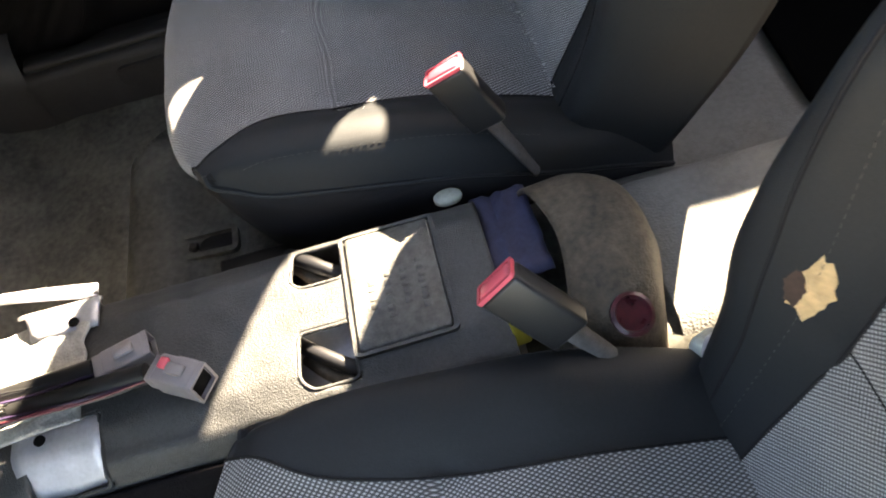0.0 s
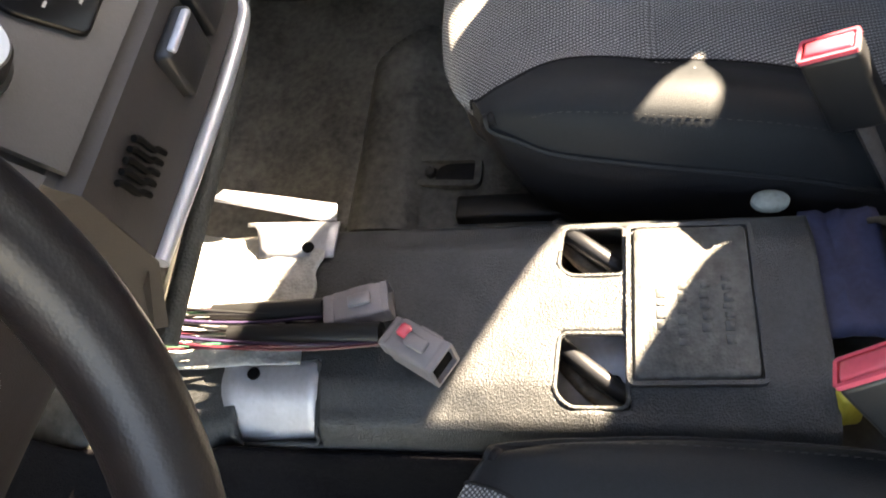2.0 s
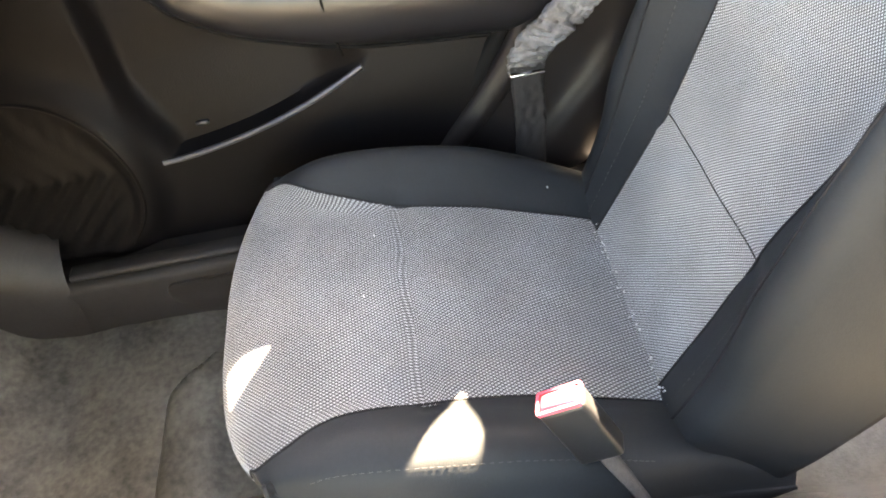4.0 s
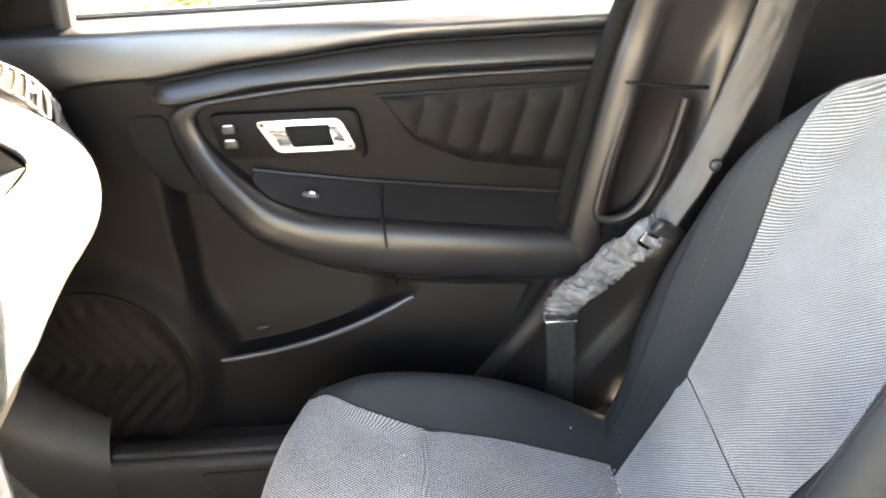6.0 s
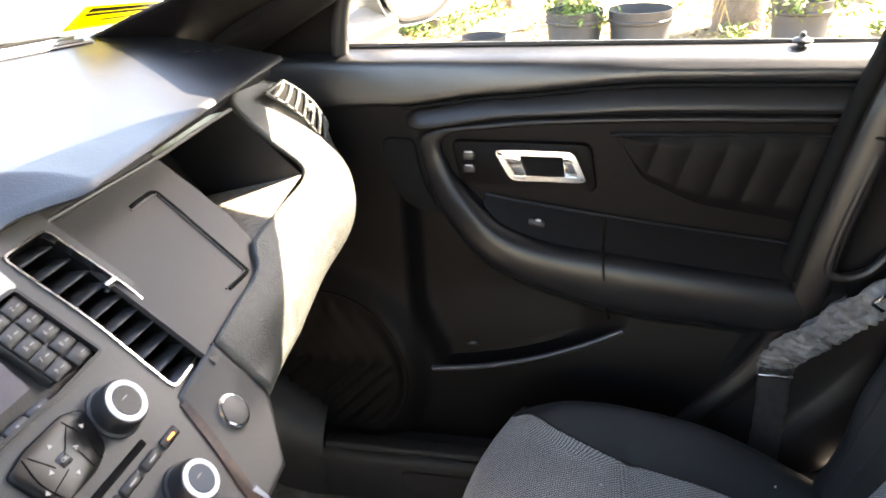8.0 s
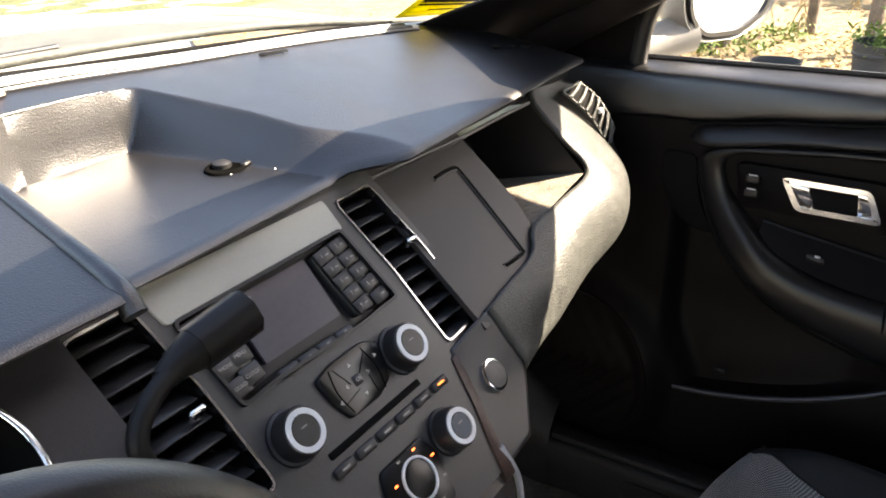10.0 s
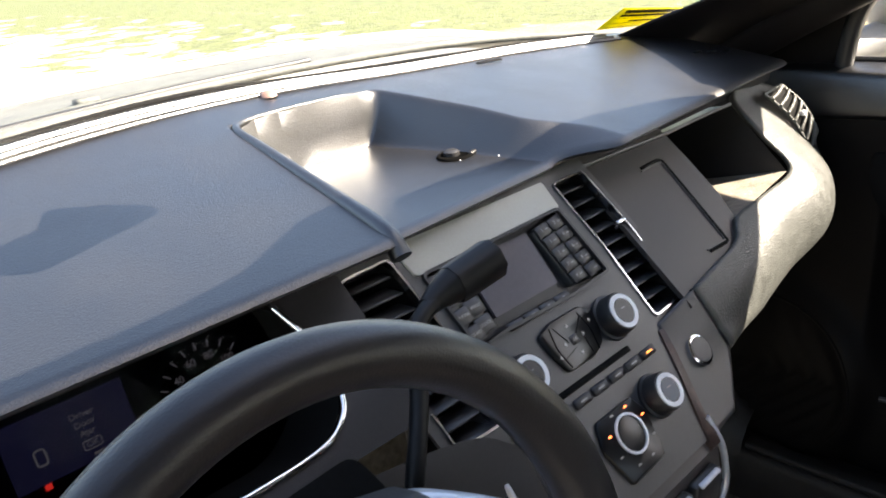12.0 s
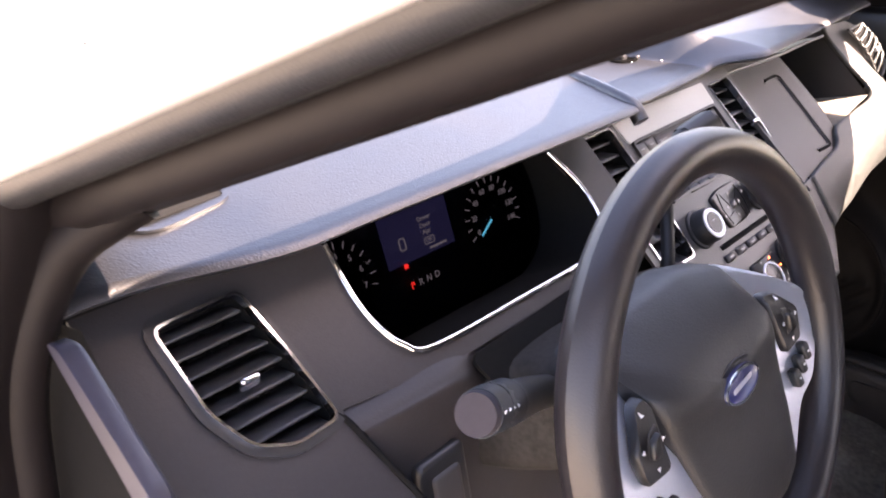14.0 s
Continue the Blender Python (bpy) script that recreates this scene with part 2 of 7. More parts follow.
def slab(outline, depth, bevel=0.0, bm=None, m=None):
    """A plate from a flat outline, its face at z = depth."""
    own = bmesh.new()
    lo = [own.verts.new((p[0], p[1], 0)) for p in outline]
    rings = [lo]
    if bevel:
        c = sum((Vector((p[0], p[1])) for p in outline), Vector((0, 0))) / len(outline)
        rings.append([own.verts.new((p[0], p[1], depth - bevel)) for p in outline])
        hi = []
        for p in outline:
            v = Vector((p[0], p[1])) - c
            q = c + v * max(0.0, 1 - bevel / max(v.length, 1e-6))
            hi.append(own.verts.new((q[0], q[1], depth)))
        rings.append(hi)
    else:
        rings.append([own.verts.new((p[0], p[1], depth)) for p in outline])
    k = len(outline)
    for a, b in zip(rings, rings[1:]):
        for i in range(k):
            own.faces.new((a[i], a[(i + 1) % k], b[(i + 1) % k], b[i]))
    own.faces.new(rings[-1])
    own.faces.new(rings[0][::-1])
    if m is not None:
        own.transform(m)
    return own if bm is None else join(bm, own)


def ring(outline, width, depth, bm=None, m=None):
    """A frame: an outline with a hole, width wide."""
    own = bmesh.new()
    c = sum((Vector((p[0], p[1])) for p in outline), Vector((0, 0))) / len(outline)
    k = len(outline)
    inner = []
    for i in range(k):
        a, b = Vector(outline[i - 1]), Vector(outline[(i + 1) % k])
        t = (b - a).normalized()
        nrm = Vector((-t.y, t.x))
        if nrm.dot(c - Vector(outline[i])) < 0:
            nrm = -nrm
        inner.append(Vector(outline[i]) + nrm * width)
    loops = [[own.verts.new((p[0], p[1], z)) for p in src] for src, z in ((outline, 0), (outline, depth), (inner, depth), (inner, 0))]
    for a, b in zip(loops, loops[1:]):
        for i in range(k):
            own.faces.new((a[i], a[(i + 1) % k], b[(i + 1) % k], b[i]))
    if m is not None:
        own.transform(m)
    return own if bm is None else join(bm, own)


def inside(p, poly):
    hit, k = False, len(poly)
    for i in range(k):
        a, b = poly[i], poly[(i + 1) % k]
        if (a[1] > p[1]) != (b[1] > p[1]) and p[0] < (b[0] - a[0]) * (p[1] - a[1]) / (b[1] - a[1]) + a[0]:
            hit = not hit
    return hit


def smooth(a, b, x):
    f = max(0.0, min(1.0, (x - a) / (b - a)))
    return f * f * (3 - 2 * f)


def slope(x, y, z, tilt):
    """A frame whose x runs across the car, y up a face that leans forward, z out of it. tilt: degrees of the face from level."""
    return pose(x, y, z, tilt)


def writing(text, size, m, mat, parent, label=""):
    """Flat lettering in the built-in font, as a mesh."""
    cu = bpy.data.curves.new("lettering", "FONT")
    cu.body, cu.size, cu.align_x, cu.align_y, cu.extrude = text, size, "CENTER", "CENTER", 0.0002
    tmp = bpy.data.objects.new("tmp", cu)
    scene.collection.objects.link(tmp)
    bpy.context.view_layer.update()
    me = bpy.data.meshes.new_from_object(tmp.evaluated_get(bpy.context.evaluated_depsgraph_get()))
    bpy.data.objects.remove(tmp)
    me.transform(m)
    me.materials.clear()
    me.materials.append(mat)
    ob = new("lettering", me)
    ob.parent = parent
    return tagged(ob, label)


# ---- ground, lawn and the car's outer body ----
def ground_material():
    m = material("dry_lawn", (0.052, 0.062, 0.019), 0.95, grain=0.8, grain_size=0.05, vary=0.9, vary_size=0.35, speck=0.5)
    n, l = m.node_tree.nodes, m.node_tree.links
    b = n["Principled BSDF"]
    old = b.inputs["Base Color"].links[0].from_socket
    co = n.new("ShaderNodeTexCoord")
    ns = n.new("ShaderNodeTexNoise")
    ns.inputs["Scale"].default_value, ns.inputs["Detail"].default_value = 1.1, 14
    l.new(co.outputs["Object"], ns.inputs["Vector"])
    mr = n.new("ShaderNodeMapRange")
    mr.inputs["From Min"].default_value, mr.inputs["From Max"].default_value = 0.19, 0.25
    sep = n.new("ShaderNodeSeparateXYZ")
    l.new(co.outputs["Object"], sep.inputs[0])
    far = n.new("ShaderNodeMath")
    far.operation = "MULTIPLY_ADD"
    far.inputs[1].default_value = -0.04
    l.new(sep.outputs[0], far.inputs[0])
    l.new(ns.outputs[0], far.inputs[2])
    l.new(far.outputs[0], mr.inputs["Value"])
    mx = n.new("ShaderNodeMix")
    mx.data_type = "RGBA"
    l.new(mr.outputs[0], mx.inputs["Factor"])
    l.new(old, mx.inputs["A"])
    mx.inputs["B"].default_value = (0.45, 0.42, 0.36, 1)
    l.new(mx.outputs["Result"], b.inputs["Base Color"])
    return m


GROUND_Z = -0.42
bm = grid([[(x, y, GROUND_Z + 0.04 * math.sin(x * 0.7) * math.sin(y * 0.5)) for x in [-400, -60, -20, *range(-10, 13), 20, 60, 400]]
           for y in [-400, -60, -20, *range(-8, 21), 30, 60, 400]])
tagged(part("ground", bm, ground_material()), "patchy dry lawn with pale bare sand round the car", "ground", kind="structure")

LEAF = material("leaf_green", (0.11, 0.17, 0.025), 0.6, vary=0.5, vary_size=0.05)
POTM = material("black_pot", (0.03, 0.03, 0.032), 0.55, vary=0.3)
LITTER = material("leaf_litter", (0.16, 0.115, 0.06), 0.95, grain=0.8, grain_size=0.03, vary=0.8, vary_size=0.25, speck=0.6)
DRYLEAF = material("dry_leaf", (0.36, 0.27, 0.13), 0.8, vary=0.5, vary_size=0.08)
BARK = material("bark", (0.14, 0.11, 0.085), 0.9, grain=0.6, grain_size=0.02, vary=0.4)


def foliage(centre, size, count, leaf, seed):
    """Many small leaves in uneven clumps."""
    rnd = random.Random(seed)
    bm = bmesh.new()
    clumps = [Vector([rnd.gauss(0, 0.4) * s for s in size]) for _ in range(9)]
    for _ in range(count):
        c = rnd.choice(clumps)
        p = Vector(centre) + c + Vector([rnd.gauss(0, 0.22) * s for s in size])
        rot = Euler((rnd.uniform(-1, 1), rnd.uniform(-1, 1), rnd.uniform(0, 6.3))).to_matrix()
        k = leaf * rnd.uniform(0.6, 1.5)
        vs = [bm.verts.new(p + rot @ Vector(v)) for v in ((-k, 0, 0), (0, -k * 0.3, k * 0.15), (k, 0, 0), (0, k * 0.3, k * 0.15))]
        bm.faces.new(vs)
    return bm


def potted_plant(x, y, r, h, seed, leafy=True):
    z = GROUND_Z
    t = thing("potted_plant", "low bright green shrub in a black plastic nursery pot" if leafy else "empty black plastic nursery pot on the leaf litter",
              "plant pot", (x, y, z), group="nursery pots")
    prof = [(0.01, 0), (r * 0.8, 0), (r * 0.86, h * 0.35), (r * 0.9, h * 0.36), (r * 0.91, h * 0.4), (r * 0.89, h * 0.42), (r * 0.94, h * 0.78), (r * 1.0, h * 0.8), (r * 1.01, h * 0.84), (r * 0.97, h * 0.86), (r * 1.0, h), (r * 0.96, h), (r * 0.9, h * 0.62), (0.01, h * 0.6)]
    part("pot", lathe(prof), POTM, t, m=Matrix.Translation((x, y, z)))
    part("soil", lathe([(r * 0.93, 0), (r * 0.5, 0.02), (0.01, 0.025)], 20), LITTER, t, m=Matrix.Translation((x, y, z + h * 0.7)))
    if leafy:
        part("shrub", foliage((x, y, z + h + r * 0.15), (r * 1.5, r * 1.5, r * 0.75), 420, 0.03, seed), LEAF, t)
    return t


for k, (x, y, r, h, leafy) in enumerate(((6.0, 0.73, 0.225, 0.45, True), (6.0, 0.23, 0.245, 0.45, False), (5.5, 1.36, 0.17, 0.36, False), (6.2, -0.95, 0.22, 0.46, True), (7.0, -2.2, 0.26, 0.45, True), (7.6, 2.4, 0.25, 0.42, True))):
    potted_plant(x, y, r, h, k + 3, leafy)
bed = bmesh.new()
edge = [bed.verts.new((8.2 + (4.0 + 0.3 * math.sin(5 * a)) * math.cos(a), 1.2 + (8.5 + 0.6 * math.sin(3 * a)) * math.sin(a), GROUND_Z + 0.045)) for a in [2 * math.pi * i / 60 for i in range(60)]]
bed.faces.new(edge)
tagged(part("planting_bed", bed, LITTER), "bed of dry leaf litter under the pots", "ground", kind="structure")
rnd = random.Random(12)
fallen = bmesh.new()
for k in range(5000):
    p = Vector((7.0 + rnd.gauss(0, 1.3), 0.3 + rnd.gauss(0, 2.4), GROUND_Z + 0.05 + rnd.uniform(0, 0.02)))
    rot = Euler((rnd.uniform(-0.5, 0.5), rnd.uniform(-0.5, 0.5), rnd.uniform(0, 6.3))).to_matrix()
    q = rnd.uniform(0.02, 0.055)
    fallen.faces.new([fallen.verts.new(p + rot @ Vector(v)) for v in ((-q, 0, 0), (0, -q * 0.35, q * 0.12), (q, 0, 0), (0, q * 0.35, q * 0.12))])
tagged(part("fallen_leaves", fallen, DRYLEAF, smooth=False), "dry brown and yellow fallen leaves", "leaves", kind="stuff")
weeds = bmesh.new()
for k in range(26):
    c = (rnd.uniform(6.3, 9.4), rnd.uniform(-2.6, 3.4), GROUND_Z + 0.1)
    join(weeds, foliage(c, (0.22, 0.22, 0.12), 90, 0.035, 300 + k))
tagged(part("low_weeds", weeds, LEAF), "patches of low bright weeds in the leaf litter", "weeds", kind="stuff")


def frond(bm, top, drop, seed):
    """A dry palm frond hanging down, with narrow leaflets."""
    rnd = random.Random(seed)
    d = Vector((rnd.uniform(-0.3, 0.3), rnd.uniform(-0.3, 0.3), -drop))
    for k in range(26):
        f = k / 25
        p = Vector(top) + d * f + Vector((0, 0.15 * math.sin(f * 2.5), 0))
        for sgn in (-1, 1):
            e = p + Vector((rnd.uniform(-0.1, 0.1), sgn * rnd.uniform(0.03, 0.12), -rnd.uniform(0.15, 0.32)))
            w = Vector((0, 0.008, 0.004))
            bm.faces.new([bm.verts.new(v) for v in (p - w, p + w, e)])


for k, (x, y, r) in enumerate(((7.6, 0.98, 0.06), (7.2, -0.62, 0.2), (8.4, 2.55, 0.09), (9.2, -2.6, 0.17), (8.6, 1.65, 0.05))):
    t = thing("tree", "grey-barked garden tree with hanging dry fronds behind the pots", "tree", (x, y, GROUND_Z), group="trees behind the pots")
    part("trunk", tube([(x, y, GROUND_Z - 0.1), (x + 0.05, y, 0.8), (x - 0.1, y + 0.1, 2.2), (x, y, 3.6)], (r * 1.15, r * 0.7), 12, 10), BARK, t)
    part("crown", foliage((x, y, 4.2), (1.2, 1.2, 0.8), 1400, 0.12, 40 + k), LEAF, t)
    dry = bmesh.new()
    for j in range(5):
        frond(dry, (x + 0.4 * math.cos(j * 2.1 + k), y + 0.45 * math.sin(j * 2.1 + k), 1.9), 1.5 + 0.12 * j, 60 + 7 * k + j)
    part("dry_fronds", dry, DRYLEAF, t, "pale dry hanging fronds", smooth=False)
hedge = part("hedge", foliage((12.5, 0.5, 0.6), (1.2, 7.0, 1.0), 6000, 0.12, 77), LEAF)
tagged(hedge, "leafy green hedge along the edge of the lawn", "hedge", kind="stuff")


hood = loft([[(-0.86, 1.24, 0.87), (-0.5, 1.34, 0.94), (0, 1.37, 0.955), (0.5, 1.34, 0.94), (0.86, 1.24, 0.87)],
             [(-0.88, 1.8, 0.81), (-0.5, 1.8, 0.87), (0, 1.8, 0.89), (0.5, 1.8, 0.87), (0.88, 1.8, 0.81)],
             [(-0.84, 2.3, 0.65), (-0.5, 2.42, 0.71), (0, 2.5, 0.73), (0.5, 2.42, 0.71), (0.84, 2.3, 0.65)]], 24, 16)
tagged(thick(part("car_hood", hood, PAINT), 0.012), "white painted car hood in bright sun", "car hood", kind="structure")
COWLM = material("dusty_cowl", (0.07, 0.074, 0.066), 0.7, grain=0.3, grain_size=0.004, vary=0.4, vary_size=0.05)
tagged(thick(part("cowl", loft([[(-0.72, 0.97, 0.915), (-0.4, 1.09, 0.945), (0, 1.13, 0.955), (0.4, 1.09, 0.945), (0.72, 0.97, 0.915)],
                               [(-0.78, 1.08, 0.90), (-0.4, 1.2, 0.938), (0, 1.24, 0.948), (0.4, 1.2, 0.938), (0.78, 1.08, 0.90)],
                               [(-0.84, 1.22, 0.865), (-0.4, 1.34, 0.93), (0, 1.37, 0.942), (0.4, 1.34, 0.93), (0.84, 1.22, 0.865)]], 24, 8), COWLM), 0.01),
       "dusty grey plastic wiper cowl below the windscreen", "cowl", kind="structure")
t = thing("wiper", "grey windscreen wiper arm lying on the cowl", "wiper", (-0.3, 1.2, 0.945))
part("arm", tube([(-0.45, 1.205, 0.926), (-0.2, 1.2, 0.943), (0.03, 1.17, 0.951)], 0.006, 12, 8), COWLM, t)
part("blade", tube([(-0.42, 1.165, 0.94), (-0.1, 1.155, 0.952), (0.12, 1.14, 0.955)], 0.004, 12, 8), BLACK, t)
part("pivot", lathe([(0.018, 0), (0.018, 0.012), (0.01, 0.018)], 14), COWLM, t, m=Matrix.Translation((-0.45, 1.205, 0.925)))
part("washer_jet", box(0.03, 0.02, 0.012, 0.004, 2, m=Matrix.Translation((-0.15, 1.22, 0.948))), COWLM, t)

# ---- body shell round the cabin ----
# pillar line from the dash end up to the roof rail
PILLAR = [(0.74, 0.84, 0.87), (0.70, 0.68, 0.955), (0.655, 0.5, 1.045), (0.61, 0.32, 1.125), (0.585, 0.12, 1.19), (0.58, -0.2, 1.225), (0.58, -0.7, 1.22), (0.6, -1.2, 1.14)]
HEADL = material("headliner", (0.2, 0.195, 0.185), 0.9, grain=0.3, grain_size=0.002, vary=0.1)
PILM = material("pillar_trim", (0.0055, 0.0042, 0.0045), 0.55, vary=0.25, vary_size=0.05, spec=0.16)
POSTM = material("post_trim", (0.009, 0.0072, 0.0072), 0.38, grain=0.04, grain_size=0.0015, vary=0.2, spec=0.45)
for side in (1, -1):
    rail = [Vector((side * x, y, z)) for x, y, z in (PILLAR if side > 0 else [(0.711, 0.84, 0.888), (0.66, 0.68, 0.958), (0.604, 0.5, 1.034), (0.552, 0.32, 1.109), (0.53, 0.12, 1.18), (0.545, -0.2, 1.222), (0.575, -0.7, 1.22), PILLAR[-1]])]
    secs = []
    for i, p in enumerate(rail):
        w = 0.052 if i < 4 else 0.06
        inn, out = Vector((-side, 0, 0)), Vector((side, 0, 0))
        secs.append([p + out * 0.055 + Vector((0, 0, 0.02)), p + out * 0.03 + Vector((0, 0, -0.012)), p + Vector((0, 0, -0.024)),
                     p + inn * 0.03 + Vector((0, 0, -0.006)), p + inn * w + Vector((0, 0.012, 0.022)), p + inn * 0.02 + Vector((0, 0.01, 0.045)), p + out * 0.04 + Vector((0, 0, 0.04))])
    tagged(part("pillar_trim_%s" % ("passenger" if side > 0 else "driver"), loft(secs, 24, 40), PILM),
           "dark plastic pillar and roof rail trim", "pillar", kind="structure")
    tagged(part("pillar_bead_%s" % ("passenger" if side > 0 else "driver"), tube([p + Vector((side * 0.026, 0, -0.004)) for p in rail[:7]], 0.017, 60, 12), PILM), "dark rubber edge bead along the door opening", "seal", kind="structure")
    # rubber seal and painted frame outside it
    seal = [p + Vector((side * 0.06, 0, 0.015)) for p in rail]
    tagged(part("door_seal_%s" % ("passenger" if side > 0 else "driver"), tube(seal, 0.015, 60, 12), BLACK), "black rubber door seal", "seal", kind="structure")
    frame_rows = [[p + Vector((side * 0.07, 0, 0.012)), p + Vector((side * 0.1, 0, 0.015)), p + Vector((side * 0.1, 0.01, 0.035)), p + Vector((side * 0.05, 0.02, 0.05)), p + Vector((0, 0.02, 0.055))] for p in rail]
    tagged(thick(part("body_frame_%s" % ("passenger" if side > 0 else "driver"), loft(frame_rows, 10, 40), PAINT), 0.004), "white painted door frame edge", "body", kind="structure")

roof = loft([[(-0.64, 0.455, 1.058), (-0.5, 0.465, 1.12), (-0.3, 0.405, 1.185), (0, 0.385, 1.22), (0.11, 0.45, 1.212), (0.3, 0.50, 1.165), (0.5, 0.525, 1.08), (0.64, 0.455, 1.058)],
             [(-0.61, 0.33, 1.13), (-0.48, 0.37, 1.165), (-0.3, 0.33, 1.21), (0, 0.32, 1.24), (0.11, 0.38, 1.23), (0.3, 0.42, 1.195), (0.48, 0.4, 1.16), (0.61, 0.33, 1.13)],
             [(-0.62, -0.2, 1.26), (-0.3, -0.2, 1.31), (0, -0.2, 1.325), (0.3, -0.2, 1.31), (0.62, -0.2, 1.26)],
             [(-0.62, -0.75, 1.26), (-0.3, -0.75, 1.3), (0, -0.75, 1.315), (0.3, -0.75, 1.3), (0.62, -0.75, 1.26)],
             [(-0.62, -1.2, 1.17), (-0.3, -1.2, 1.2), (0, -1.2, 1.21), (0.3, -1.2, 1.2), (0.62, -1.2, 1.17)]], 20, 16)
tagged(thick(part("ceiling", roof, HEADL), 0.03, 1), "light grey cloth headliner", "headliner", kind="structure")

screen = loft([[(-0.70, 0.95, 0.905), (-0.35, 1.07, 0.93), (0, 1.1, 0.935), (0.35, 1.07, 0.93), (0.70, 0.95, 0.905)],
               [(-0.65, 0.62, 1.03), (-0.33, 0.74, 1.07), (0, 0.77, 1.08), (0.33, 0.74, 1.07), (0.65, 0.62, 1.03)],
               [(-0.605, 0.36, 1.135), (-0.3, 0.39, 1.2), (0, 0.385, 1.228), (0.3, 0.48, 1.19), (0.605, 0.36, 1.135)]], 20, 16)
ws = part("window_1", screen, GLASS)
ws.visible_shadow = False
tagged(ws, "clear curved windscreen", "window", kind="structure")
tagged(part("screen_seal", tube([(-0.70, 0.945, 0.905), (-0.35, 1.062, 0.929), (0, 1.092, 0.934), (0.35, 1.062, 0.929), (0.70, 0.945, 0.905)], 0.0045, 30, 8), BLACK), "black rubber windscreen seal", "seal", kind="structure")

# rear of the cabin
tagged(part("rear_wall", box(1.5, 0.06, 1.1, 0.02, m=Matrix.Translation((0, -1.5, 0.45))), REARM), "grey trim behind the rear bench", "wall", kind="structure")
for side in (1, -1):
    nm = "passenger" if side > 0 else "driver"
    rd = tagged(part("rear_door_%s" % nm, box(0.06, 1.25, 0.81, 0.02, m=Matrix.Translation((side * 0.78, -0.85, 0.545))), DOORP), "closed rear door with a dark inner panel", "door", kind="structure")
    # unseen slab added above the rear door to cut off the sun
    part("sun_stop", slab([(-0.352, 0.945), (-0.482, 1.125), (-1.46, 1.125), (-1.46, 0.945)], 0.05, 0.004, m=Matrix(((0, 0, 1, side * 0.78 - 0.025), (1, 0, 0, 0), (0, 1, 0, 0), (0, 0, 0, 1)))), DOORP, rd)
    # centre pillar
    low = [Vector((side * x, y, z)) for x, y, z in ((0.715, 0.22, 0.2), (0.712, 0.145, 0.3), (0.71, 0.07, 0.4), (0.706, 0.025, 0.49), (0.702, 0.008, 0.581), (0.70, -0.012, 0.68), (0.698, -0.034, 0.779), (0.692, -0.056, 0.86), (0.65, -0.1, 1.05), (0.585, -0.16, 1.22))]
    secs = []
    for i, p in enumerate(low):
        w = (0.3, 0.3, 0.3, 0.28, 0.27, 0.255, 0.245, 0.235, 0.215, 0.19)[i]
        s, deep = side, 0.026 * smooth(0.5, 0.6, p.z) * smooth(0.8, 0.74, p.z)
        secs.append([p + Vector((s * 0.05, 0.012, 0)), p + Vector((s * 0.012, 0.008, 0)), p, p + Vector((-s * 0.006, -0.02, 0)), p + Vector((-s * 0.004, -0.035, 0)), p + Vector((s * deep, -0.05, 0)),
                     p + Vector((s * deep, -w * 0.42, 0)), p + Vector((-s * 0.006, -w * 0.52, 0)), p + Vector((-s * 0.01, -w * 0.62, 0)), p + Vector((-s * 0.004, -w * 0.85, 0)), p + Vector((s * 0.03, -w, 0)), p + Vector((s * 0.09, -w, 0))])
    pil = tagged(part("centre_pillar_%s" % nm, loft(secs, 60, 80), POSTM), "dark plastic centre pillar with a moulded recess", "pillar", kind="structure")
    part("trim_joint", tube([low[6] + Vector((side * 0.01, 0.005, -0.018)), low[6] + Vector((-side * 0.007, -0.022, -0.018)), low[6] + Vector((-side * 0.007, -0.09, -0.028)), low[6] + Vector((side * 0.015, -0.19, -0.04))], 0.0026, 20, 6), VOID, pil)
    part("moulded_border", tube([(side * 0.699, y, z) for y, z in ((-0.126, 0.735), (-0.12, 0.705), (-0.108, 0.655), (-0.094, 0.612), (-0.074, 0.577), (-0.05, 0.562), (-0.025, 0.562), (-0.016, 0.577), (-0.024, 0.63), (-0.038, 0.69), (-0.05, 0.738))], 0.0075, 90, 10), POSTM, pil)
    part("door_gap_seal", tube([p + Vector((side * 0.022, 0.016, 0)) for p in low], 0.013, 60, 8), VOID, pil, "black rubber seal")
tagged(part("rear_bench", box(1.3, 0.5, 0.3, 0.06, 3, m=Matrix.Translation((0, -1.15, 0.2))), VINYL), "dark vinyl rear bench", "seat")

# ---- floor ----
rows = []
for y in [-1.5, -1.0, -0.6, -0.3, -0.1, 0.1, 0.3, 0.45, 0.52, 0.56, 0.6, 0.7, 0.8, 0.9, 1.0]:
    row = []
    for k in range(61):
        x = -0.78 + 1.56 * k / 60
        z = 0.05 + 0.02 * smooth(0.5, 0.58, y)
        z += 0.45 * smooth(0.84, 1.1, y)
        z += 0.1 * smooth(0.66, 0.74, abs(x))
        z += 0.13 * (1 - smooth(0.09, 0.2, abs(x))) * (1 if y > -0.15 else 0.7)
        row.append((x, y, z))
    rows.append(spline([Vector(r) for r in row], 220))
cols = [spline([r[i] for r in rows], 500) for i in range(221)]
